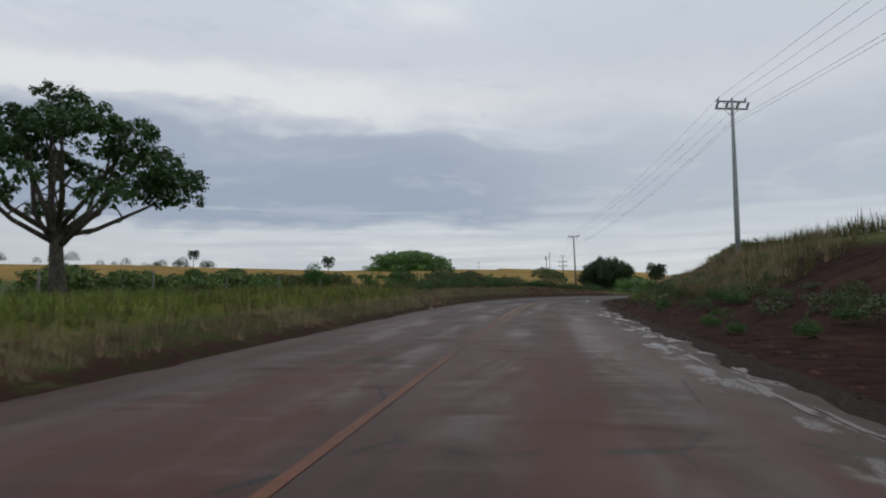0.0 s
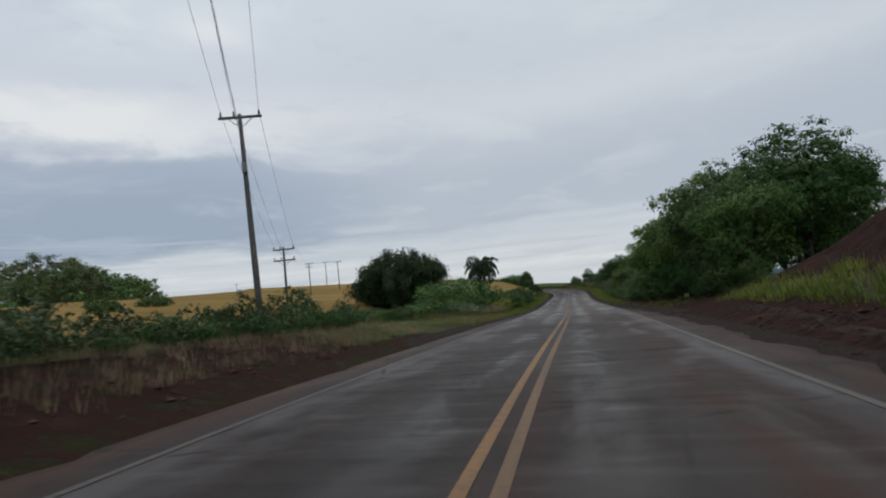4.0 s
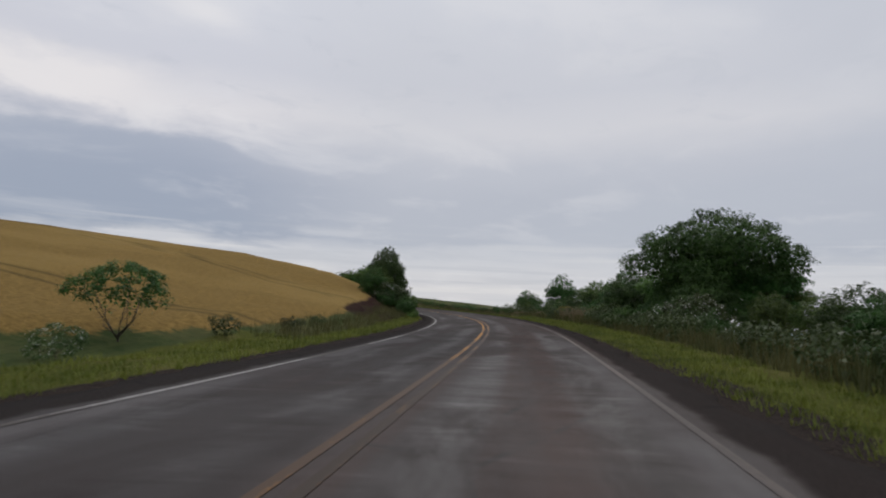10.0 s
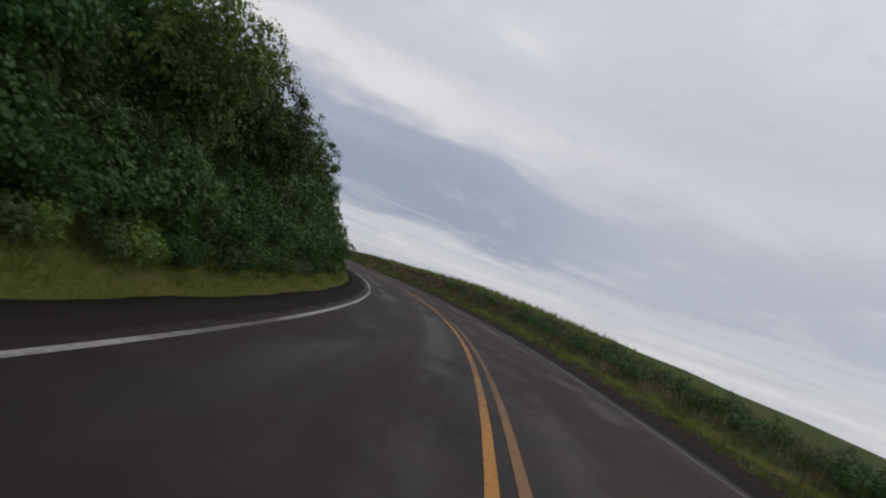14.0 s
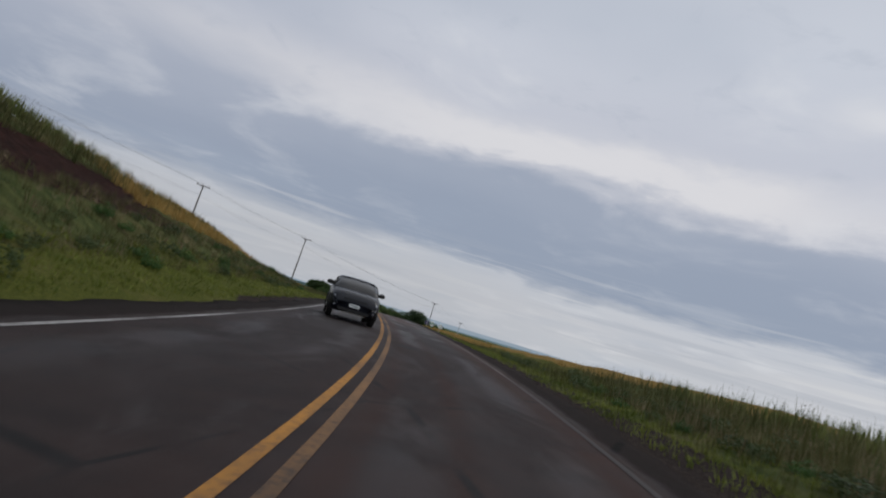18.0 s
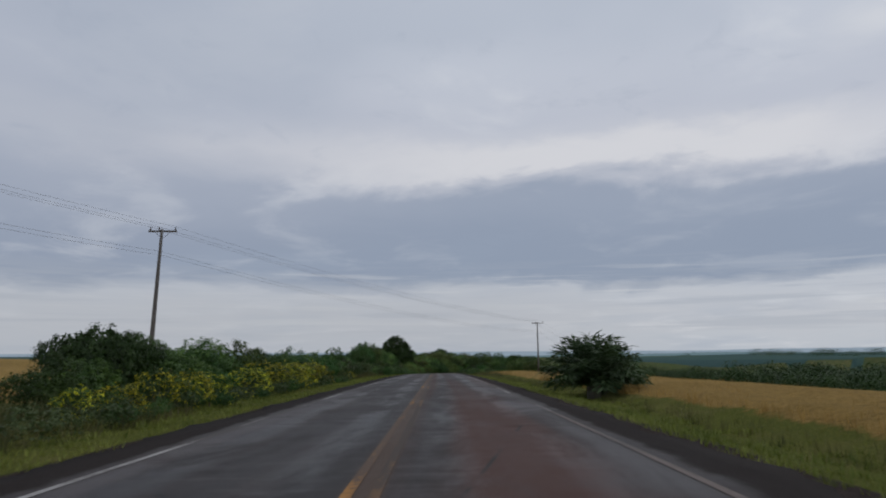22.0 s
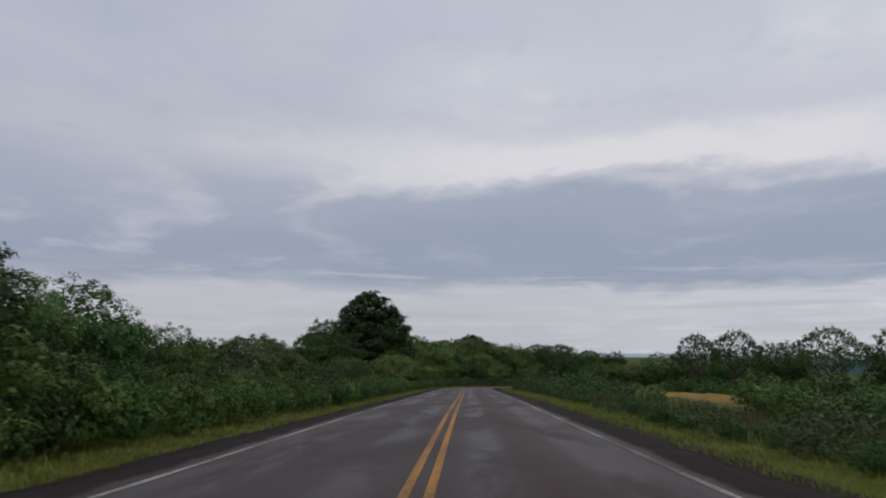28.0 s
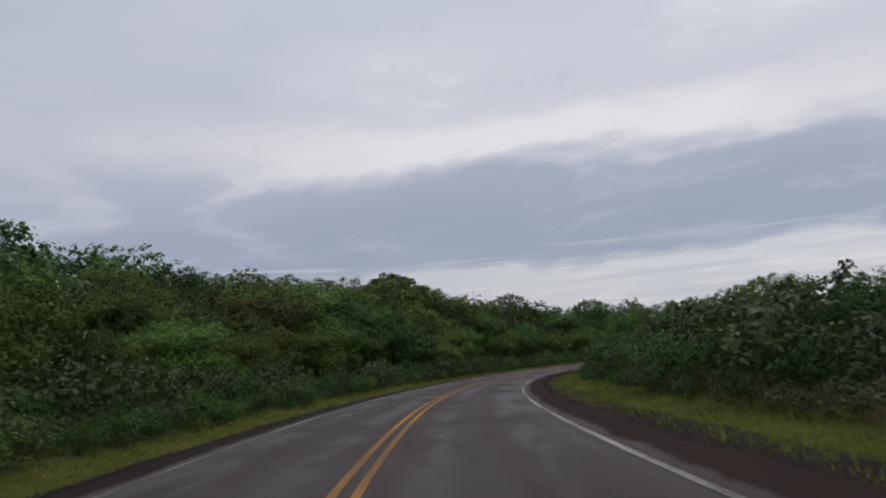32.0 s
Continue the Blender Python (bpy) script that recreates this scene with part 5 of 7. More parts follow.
BROAD3.grow(218.0, 10.0, 5.3, wide=.72), BROAD2.grow(228.5, 13.5, 5.2), BROAD.grow(233, 15, 4.8)
BROAD3.grow(221, 12.4, 5.2, wide=.8), BROAD2.grow(225.5, 11.8, 4.0, wide=.8), BROAD.grow(204, 10.4, 5.4)
row([BROAD2, BROAD], 180, 214, 6, 17, 3, 4.5, 5.6, 118)
row([SHRUB, SHRUB2, SHRUB4], 176, 212, 2.5, 8.4, .6, 1.4, 2.4, 119)
row([SHRUB2, SHRUB3], 212, 232, 2.2, 8.4, .6, .8, 1.3, 172)
row([SHRUB3, SHRUB3, SHRUB2], 226, 312, 2.0, 8.8, 1.3, .8, 1.4, 120, stuff=True)
LAYERED.grow(272, 15.0, 8.3, wide=1.06), BROAD2.grow(276, 16.4, 6.6, wide=1.15, near=True), BROAD2.grow(271, 17.5, 6.2, near=True), WHITE.grow(262, 10.5, 2.0), WHITE.grow(266, 11, 2.2), BROAD2.grow(273, 13.0, 4.6), BROAD2.grow(268, 12.6, 4.2)
PALM.grow(252, 16, 5.5)
row([BROAD, BROAD2], 274, 308, 5, 17, 3, 4.2, 6.0, 121)
BROAD2.grow(312, 16.2, 6.0, wide=.8), YELLOW.grow(291.5, 9.2, 1.4), BROAD2.grow(310, 24.4, 8.4, near=True), BROAD2.grow(318.5, 14, 3.7, wide=.9), BROAD.grow(321, 16, 3.6, wide=.8)
row([SHRUB, SHRUB2], 266, 312, 1.8, 11.4, .8, 1.2, 2.0, 122)
row([SHRUB2, BROAD2], 264, 312, 2.4, 14.5, 1.2, 2.2, 3.2, 216)
# wall of trees on the inside of the bend
BROAD2.grow(294.0, -8.3, 5.4, wide=.75), BROAD2.grow(296.4, -8.1, 5.8, wide=.68), BROAD2.grow(300.2, -8.1, 5.5, wide=.68)
BROAD2.grow(288.4, -9.2, 3.3, wide=.85), BROAD.grow(290.8, -8.8, 3.2, wide=.85), WHITE.grow(288.4, -7.8, 2.2), WHITE.grow(290.4, -7.6, 2.0), SHRUB2.grow(289.6, -7.5, 2.0), SHRUB.grow(291.8, -7.2, 1.8), SHRUB2.grow(287.6, -8.0, 1.6)
for s, h, k in ((298, 4.0, BROAD), (302.5, 4.9, BROAD2), (307, 4.8, BROAD), (311, 5.0, BROAD2), (315.5, 5.2, BROAD3), (320, 5.2, BROAD2), (325, 5.0, BROAD), (330, 4.6, BROAD2), (335, 4.6, BROAD3), (340, 4.4, BROAD2), (345, 4.3, BROAD), (350, 3.9, BROAD2), (355, 3.2, BROAD)):
    k.grow(s, -7.7, h, wide=.85)
row([SHRUB, SHRUB2, WHITE, SHRUB2], 294, 360, 1.9, -7.2, .3, 1.7, 2.8, 123, (.75, .95))
row([SHRUB2, SHRUB, BROAD2], 298, 345, 3.2, -8.2, .3, 2.8, 3.8, 157, (.7, .9))
row([SHRUB, SHRUB2, SHRUB2], 293, 360, 1.5, -6.4, .25, .7, 1.2, 124, (.8, 1.0), stuff=True)
row([SHRUB2, SHRUB3, SHRUB], 358, 424, 2.2, -7.0, .5, .5, 1.0, 126, stuff=True)
row([SHRUB2, SHRUB3, SHRUB], 358, 424, 2.8, -8.3, .5, .6, 1.1, 127, stuff=True)
row([SHRUB3, SHRUB2], 360, 406, 2.6, -7.8, .6, .9, 1.4, 128)
for s, l, h in ((405, -8.6, 1.3), (408, -9.0, 1.6), (411, -8.8, 1.8), (413.5, -8.6, 1.5)):
    SHRUB2.grow(s, l, h, wide=1.0)
row([SHRUB2, SHRUB3], 406, 424, 2.2, -8.4, .6, .7, 1.1, 158)
YELLOW.grow(417, -9.6, 1.2), YELLOW.grow(419.5, -9.4, 1.0)
row([SHRUB3, SHRUB2], 374, 388, 1.6, 7.4, .6, .5, .9, 130, stuff=True)
row([SHRUB2, SHRUB3, SHRUB2], 306, 368, .9, 7.0, .6, .5, 1.0, 131, stuff=True)
row([SHRUB2, SHRUB3], 310, 366, 1.2, 8.8, .6, .3, .7, 178, stuff=True)
row([SHRUB3, SHRUB3, SHRUB2], 422, 472, .8, -7.6, 1.5, .25, .5, 179, (1.0, 1.6), stuff=True)
row([SHRUB3, SHRUB3, SHRUB2], 372, 452, .8, 6.9, .9, .25, .5, 180, (1.0, 1.6), stuff=True)
row([SHRUB2, SHRUB, SHRUB2], 284, 362, .9, -6.1, .2, 1.1, 1.9, 201, (.7, .95), stuff=True)
row([SHRUB3, SHRUB2, SHRUB4], 283, 362, .7, -5.5, .15, .4, .8, 211, (.8, 1.0), stuff=True)
row([SHRUB3, SHRUB2, SHRUB3], 362, 428, .7, -5.55, .15, .35, .6, 212, (.8, 1.1), stuff=True)
BROAD2.grow(412.5, -9.9, 1.9, wide=.95), BROAD.grow(415.2, -9.1, 2.1, wide=.9), SHRUB2.grow(409, -10.4, 1.4)
row([SHRUB3, SHRUB2, SHRUB2], 360, 426, .9, -6.3, .3, .7, 1.2, 202, (.8, 1.1), stuff=True)
# straight over the fields
MOUND_DARK.grow(535.5, -10.6, 2.7, wide=.72), BROAD2.grow(539, -10.8, 2.5, wide=1.2), MOUND_DARK.grow(538.5, -11.6, 2.6, wide=.7)
BROAD.grow(544.5, -10.4, 2.6, wide=1.1)
row([SHRUB2, SHRUB3], 520, 568, 1.0, -6.9, .3, .4, .8, 215, (.9, 1.2), stuff=True)
row([YELLOW], 530, 537, 1.6, -7.6, .4, .9, 1.25, 132)
row([SHRUB2, SHRUB], 531, 548, 2.0, -9.2, .5, 1.1, 1.7, 161)
row([YELLOW], 543, 559, 1.9, -7.8, .5, 1.1, 1.6, 162)
row([SHRUB2, SHRUB], 540, 566, 3, -10.8, .9, 1.8, 2.6, 133)
row([SHRUB2, SHRUB3, SHRUB], 563, 622, 2.3, -9.4, 1.0, 1.2, 2.0, 134)
row([SHRUB2, SHRUB], 566, 620, 5, -11.5, 1.0, 1.6, 2.4, 135, stuff=True)
BROAD2.grow(586, -10.6, 3.3), SHRUB2.grow(584.5, -10, 2.2), YELLOW.grow(578, -8, .85), YELLOW.grow(579.3, -7.9, .7), THIN.grow(612, -15, 2.0)
PBUSH.grow(544, 7.8, 2.9, wide=1.05), PBUSH.grow(546.5, 8.8, 2.5)
for s, l, h, k in ((617, -11.4, 3.8, BROAD2), (621, -11, 4.4, BROAD2), (626, -12, 5.2, BROAD2), (632, -11.8, 5.6, BROAD), (638, -11.6, 5.4, BROAD), (644, -11.2, 5.0, BROAD2), (650, -11, 4.8, BROAD), (656, -11, 5.0, BROAD3), (662, -11, 4.4, BROAD), (668, -10.8, 3.8, BROAD3), (674, -10.6, 3.7, BROAD), (680, -10.8, 3.0, BROAD2), (686, -11, 2.4, BROAD)):
    k.grow(s, l, h)
row([SHRUB, SHRUB2, SHRUB3], 616, 700, 2.6, -8.0, .5, 1.2, 2.2, 136)
row([SHRUB2, SHRUB3], 684, 722, 2.0, -9.0, 1.2, 1.1, 1.7, 137)
BROAD.grow(683, -10.6, 3.2, wide=.9), BROAD2.grow(687.5, -11.2, 3.0, wide=.9), OLIVE.grow(690.5, -11.8, 2.9, wide=.9), BROAD2.grow(676.5, -10.2, 4.0), BROAD2.grow(671, -9.8, 4.2), BROAD2.grow(665, -10, 4.6, wide=.9), BROAD2.grow(695.5, -10.2, 3.0, wide=.75), SHRUB2.grow(700, -10.3, 2.4, wide=.8), SHRUB2.grow(702.5, -10.6, 2.2, wide=.8), WHITE.grow(687, -11, 2.6), THIN.grow(713, -14.5, 2.4), THIN.grow(691.5, -10.2, 3.3, wide=1.2), THIN.grow(694.5, -10.8, 3.1, wide=1.1), BROAD2.grow(699.5, -11.2, 3.0, wide=.8), BROAD2.grow(703, -12.2, 2.8, wide=.8), SHRUB2.grow(706, -11, 2.8, wide=.8), BROAD2.grow(722, -15.4, 2.4), SHRUB2.grow(729, -15.8, 2.7), SHRUB3.grow(733, -15.5, 2.6)
row([BROAD2, BROAD, BROAD2], 716, 738, 3.4, -10.2, 1.0, 2.0, 2.9, 138)
row([BROAD3, OLIVE, BROAD3, BROAD], 741, 764, 3.4, -9.4, .6, 3.9, 4.8, 167, (.95, 1.25))
row([SHRUB2, SHRUB, SHRUB3], 712, 736, 2.4, -7.8, .5, 1.2, 2.0, 139, stuff=True)
row([SHRUB2, SHRUB, SHRUB3], 736, 900, 1.8, -6.9, .3, .6, 1.2, 173, stuff=True)
row([SHRUB3, SHRUB2, SHRUB3], 764, 790, 1.9, -8.0, .4, 1.1, 2.0, 174, stuff=True)
DOME.grow(763.5, -15.8, 14.0, wide=1.33, near=True), BROAD2.grow(758, -21.4, 8.2, wide=1.05, near=True), BROAD2.grow(771, -13, 5.4, wide=1.1), BROAD.grow(777, -12.6, 4.6, wide=1.1), BROAD2.grow(785, -14, 4.6, wide=1.1), BROAD2.grow(760, -11.5, 5.6)
MOUND.grow(744, -15.5, 3.6, wide=1.0), BROAD2.grow(749, -17, 5.8, wide=1.35), BROAD2.grow(745.5, -20.5, 5.6, wide=1.2), BROAD2.grow(753, -18.5, 5.6, wide=1.2)
row([BROAD, BROAD3, BROAD2, BROAD, BROAD3], 766, 794, 3.9, -10.6, 1.2, 2.4, 4.0, 140, (.9, 1.3))
row([BROAD, BROAD3, BROAD2, BROAD, OLIVE], 794, 900, 4.6, -10.4, 1.4, 3.4, 5.6, 213, (.9, 1.4))
row([BROAD3, BROAD, BROAD2, OLIVE], 778, 802, 4.6, -15.2, .8, 3.8, 5.0, 141, (1.1, 1.6))
row([BROAD3, BROAD, BROAD2, BROAD3, OLIVE], 800, 836, 4.6, -15.2, .8, 5.4, 7.0, 214, (1.1, 1.6))
r_ = random.Random(169)
for k in range(14):
    s_ = 785 + k * 4.6 + r_.uniform(-1, 1)
    [BROAD, BROAD2, BROAD3, OLIVE][r_.randrange(4)].grow(s_, -20.5 + r_.uniform(-1.6, 1.6), float(np.interp(s_, [785, 794, 806, 824, 836, 850], [4.6, 6.4, 7.2, 8.2, 9.6, 8.0])) * r_.uniform(.88, 1.04), wide=r_.uniform(1.2, 1.7))
BROAD2.grow(792.5, -28.5, 9.0), WHITE.grow(780.5, -15.6, 4.6, wide=.9, label="tall bush in pale whitish bloom")
row([BROAD3, BROAD, BROAD2], 838, 905, 5.0, -17, 2.5, 5.5, 8, 151)
row(WOOD, 790, 836, 5, -27, 3, 7.0, 8.6, 142)
row(WOOD, 840, 905, 6, -27, 4, 7, 9.5, 175)
row([SHRUB3, SHRUB2, SHRUB3, SHRUB], 790, 900, 2.0, -7.6, .5, 1.0, 2.0, 143, stuff=True)
DOME.grow(838.5, -23, 10.8, wide=1.75, near=True), BARE.grow(862.5, -26, 11.8)
UMBRELLA.grow(873, -26, 9.6, wide=.9), BARE.grow(871.5, -24, 9.8), UMBRELLA.grow(893, -22, 9.2, wide=.8), BROAD2.grow(903, -20, 9.4, near=True)
row([SHRUB2, SHRUB, SHRUB3], 612, 736, 1.2, -6.7, .35, .8, 1.6, 203, (.8, 1.1), stuff=True)
row([SHRUB2, SHRUB3, SHRUB3, SHRUB], 736, 880, 1.3, -6.3, .25, .4, 1.1, 204, (.7, 1.0), stuff=True)
row([SHRUB3, SHRUB2, SHRUB3], 648, 850, 1.2, 7.2, .4, .45, .9, 205, (.8, 1.1), stuff=True)
# right side towards the end
row([SHRUB3, SHRUB2, SHRUB], 640, 672, 2.2, 8.8, 1.0, .9, 1.6, 144, stuff=True)
row([SHRUB3, SHRUB2], 668, 675, 1.4, 8.8, .8, .7, 1.2, 145, stuff=True)
row([SHRUB3, SHRUB2], 676, 704, 1.4, 8.8, .8, .5, .9, 219, stuff=True)
row([SHRUB2, SHRUB], 676, 688, 1.4, 13.2, 1.2, 1.1, 1.7, 221, (1.0, 1.4), stuff=True)
row([SHRUB3, SHRUB2, SHRUB], 664, 682, 1.5, 12, 1.8, .8, 1.5, 209, (1.0, 1.4), stuff=True)
row([SHRUB3, SHRUB2, SHRUB], 703, 730, 1.5, 12, 1.8, .8, 1.5, 220, (1.0, 1.4), stuff=True)
row([SHRUB2, SHRUB], 660, 690, 2.4, 16.5, 1.6, .8, 1.4, 210, (1.0, 1.5), stuff=True)
row([SHRUB3, SHRUB2, SHRUB2], 700, 766, 2.0, 8.8, 1.0, .9, 1.6, 187, stuff=True)
row([SHRUB2, SHRUB3], 722, 766, 3.0, 12, 1.6, 1.4, 2.4, 160, stuff=True)
row([MOUND], 648, 674, 9, 22, 4, 2.4, 3.6, 146, (.8, 1.0))
for s, l, h, w, k in ((731, 25, 6.8, .6, UMBRELLA), (728, 27, 4.8, .9, BROAD2), (722, 25.5, 6.6, .55, UMBRELLA), (718, 27.5, 5.4, 1.0, BROAD2), (712, 25.5, 5.0, 1.0, BROAD2), (706, 26, 5.8, .65, UMBRELLA), (700, 27, 5.6, 1.0, BROAD2), (693, 27.5, 5.4, 1.0, BROAD2)):
    k.grow(s, l, h, wide=w, near=True)
row([SHRUB2, SHRUB], 690, 736, 2.2, 23.5, 1.2, 1.6, 2.6, 147)
UMBRELLA.grow(761, 14.0, 6.7, wide=.95), BROAD2.grow(759, 15.5, 4.6, wide=.9), BROAD2.grow(764, 14.5, 4.2), BROAD.grow(768, 13.6, 3.2)
row([SHRUB, SHRUB2, SHRUB3], 764, 880, 2.4, 8.6, .8, 1.5, 2.4, 148, stuff=True)
row([BROAD2, BROAD, OLIVE], 770, 781, 3.4, 12, 1.5, 1.8, 2.6, 149)
row([BROAD2, OLIVE, BROAD], 781, 812, 2.9, 12, 1.3, 3.0, 4.0, 217)
row([WHITE, SHRUB3, THIN], 776, 794, 1.8, 11.4, .8, 2.4, 3.2, 218)
for q in ((761.5, 11.6, 3.4), (765, 12.4, 4.0), (769, 12.6, 2.3), (773, 13.4, 2.3)):
    BROAD2.grow(*q, wide=.95)
row([BROAD, BROAD2], 812, 890, 4.4, 12, 1.5, 4.0, 5.6, 152)
row(WOOD, 816, 900, 6, 21, 4, 5, 7, 150)
row([BROAD2, BROAD], 812, 900, 7, -45, 5, 8, 10, 153)
row([BROAD2, BROAD], 800, 900, 8, 34, 5, 6, 8, 154)

# ---- undergrowth behind and between the single bushes
def undergrowth():
    Vs, Fs, mi, mats, o = [], [], [], [], 0
    for name, items in BAKED.items():
        mats.append(items[0][0].mat)
        for kd, m, back in items:
            v, f = kd.raw3 if back else kd.raw2
            a = np.array(m)
            Vs.append(v @ a[:3, :3].T + a[:3, 3])
            Fs.append(f + o)
            mi.append(np.full(len(f), len(mats) - 1, np.int32))
            o += len(v)
    me = mesh_of("undergrowth", np.concatenate(Vs), np.concatenate(Fs), mats)
    me.polygons.foreach_set("material_index", np.concatenate(mi))
    me.update()
    tagged(new("undergrowth", me), "tangled green undergrowth between the roadside bushes", "undergrowth", kind="stuff")


undergrowth()

# ---- far woods in the valley and on the crests
def far_woods():
    rng = np.random.default_rng(81)
    Vs, Fs, o = [], [], 0
    spots = []
    for s0, s1, l0, l1, n, h in ((425, 760, 108, 140, 340, 9.5), (640, 1000, 72, 118, 260, 7.0), (470, 900, 165, 250, 220, 8), (190, 300, 60, 120, 40, 6), (700, 900, 52, 100, 60, 5), (-40, 240, -260, -210, 40, 5), (640, 700, -175, -160, 16, 5)):
        for k in range(n):
            spots.append((rng.uniform(s0, s1), rng.uniform(l0, l1), h * rng.uniform(.6, 1.2), .95))
    for e0, n, h in ((300, 170, 8), (430, 130, 8), (620, 36, 7), (900, 44, 7), (1250, 40, 8), (1560, 60, 10)):
        for k in range(n):
            e, q = e0 * rng.uniform(.94, 1.06), e0 * rng.uniform(-1.0, 3.2)
            if math.sin(q / e0 * 5 + e0) < -.25:
                continue
            x, y = 76 + e * .7986 - q * .6018, 427 + e * .6018 + q * .7986
            s, l = nearest([x], [y])
            if abs(l[0]) > 150:
                spots.append((None, (x, y, float(s[0]), float(l[0])), h * rng.uniform(.6, 1.1), rng.uniform(1.2, 2.4)))
    for s, l, h, wide in spots:
        if s is None:
            x, y, s, l = l
            z = float(wide_z(np.array(x), np.array(y), np.array(s), np.array(l)))
        else:
            p = place(s, l)
            x, y, z = p.x, p.y, p.z
        n = 420 if abs(l) < 260 else 110
        d = unit(rng.normal(0, 1, (n, 3)))
        d[:, 2] = np.abs(d[:, 2]) * 1.1 - .15
        c = np.array([x, y, z + h * .36]) + d * np.array([h * .5 * wide, h * .5 * wide, h * .55]) * rng.uniform(.75, 1.05, (n, 1))
        q = .062 if n == 420 else .14
        v, f = leaves(c, d, h * q, h * q * .8, rng, .1, .7)
        Vs.append(v), Fs.append(f + o)
        o += len(v)
    me = mesh_of("far_woods", np.concatenate(Vs), np.concatenate(Fs), [LEAF_DEEP])
    tagged(new("far_woods", me), "dark tree lines and copses in the valley", "woods", kind="stuff")


far_woods()

# ---- grass, cereal edges
def blades(name, label, category, mat, spots, h, w, per, lean=.35, seed=1):
    """Tufts of thin blades: spots are arrays of station, offset and size."""
    rng = np.random.default_rng(seed)
    s, l, k = spots
    x, y = plan(s, l)
    z = ground_z(s, l)
    base = np.repeat(np.stack([x, y, z], -1), per, 0)
    k = np.repeat(k, per)[:, None]
    n = len(base)
    t = rng.uniform(0, 6.283, n)
    base[:, :2] += np.stack([np.cos(t), np.sin(t)], -1) * rng.uniform(0, .09, (n, 1)) * (1 + k)
    base[:, 2] -= .03
    d = np.stack([np.cos(t) * lean, np.sin(t) * lean, np.ones(n)], -1) * rng.uniform(.55, 1.15, (n, 1)) * h * k
    sd = np.stack([-np.sin(t), np.cos(t), np.zeros(n)], -1) * w * k
    V = np.stack([base - sd, base + sd, base + d + np.array([0, 0, 0])], 1).reshape(-1, 3)
    tagged(new(name, mesh_of(name, V, np.arange(n * 3).reshape(n, 3), [mat])), label, category, kind="stuff")


def scatter(n, s0, s1, l0, l1, rng, k0=.7, k1=1.3, bias=1.0):
    s = rng.uniform(s0, s1, n)
    l = l0 + (l1 - l0) * rng.uniform(0, 1, n) ** bias
    return s, l, rng.uniform(k0, k1, n)


def join_spots(*a):
    return tuple(np.concatenate(c) for c in zip(*a))


r = np.random.default_rng(91)
blades("verge_grass", "short bright green grass along the asphalt", "grass", GRASS_LAWN,
       join_spots(scatter(9600, 128, 252, -4.9, -7.6, r), scatter(1900, 252, 293, -4.9, -6.2, r), scatter(11300, 293, 440, -4.9, -7.6, r), scatter(22000, 440, 860, -4.9, -8, r), scatter(400, 134, 160, 5.4, 8.6, r), scatter(1300, 158, 178, 4.9, 5.6, r), scatter(10200, 178, 298, 4.9, 7.4, r), scatter(1900, 298, 372, 4.9, 5.6, r), scatter(1500, 372, 414, 4.9, 5.8, r), scatter(1100, 414, 440, 4.9, 6.6, r), scatter(26000, 440, 860, 4.9, 8.5, r), scatter(5000, 56, 90, 6.9, 9.2, r, 1, 2.6), scatter(900, 90, 126, 6.9, 8.4, r, 1, 3), scatter(5000, -20, 38, -6.4, -13, r, 1, 2.2)), .15, .013, 5, .5, 1)
blades("rough_grass", "long olive and straw grass on banks", "grass", GRASS_TALL,
       join_spots(scatter(1300, -20, 40, -6.2, -14, r, .4, .8, 1.6), scatter(900, 40, 76, -7.2, -14, r, .5, 1.0, 1.6), scatter(700, 76, 125, -8.4, -14, r, .5, 1.0, 1.6), scatter(2400, 8, 126, 14.8, 18, r, .7, 1.3), scatter(500, 30, 60, 7, 11, r, .4, .8), scatter(3200, 298, 372, 5.7, 10.5, r, .35, .8), scatter(1400, 372, 416, 5.4, 7.4, r, .25, .6), scatter(1100, 416, 446, 5.6, 9, r, .25, .55), scatter(900, 412, 446, 6.4, 10.5, r, .4, 1.0), scatter(2600, 352, 425, -6.5, -9.6, r, .5, 1.1), scatter(1100, 425, 475, -12.6, -14.6, r, .5, 1.1), scatter(3000, 418, 475, -6.4, -10.5, r, .25, .6), scatter(3600, 472, 534, -6.2, -11.5, r, .3, .75), scatter(900, 28, 58, 8.6, 14, r, .5, 1.0),
                  scatter(3800, 440, 660, 7.4, 9.4, r, .2, .6), scatter(2400, 226, 300, 7.4, 12, r, .6, 1.3), scatter(900, 300, 330, 7.4, 11, r, .3, .7), scatter(2500, 600, 800, 7.6, 12, r, .5, 1.1), scatter(2200, 520, 730, -7.4, -10, r, .5, 1.1), scatter(1500, 128, 182, -6.6, -8.6, r, .3, .75), scatter(1300, 250, 292, -6.0, -8.8, r, .35, .8)), .75, .016, 7, .35, 2)
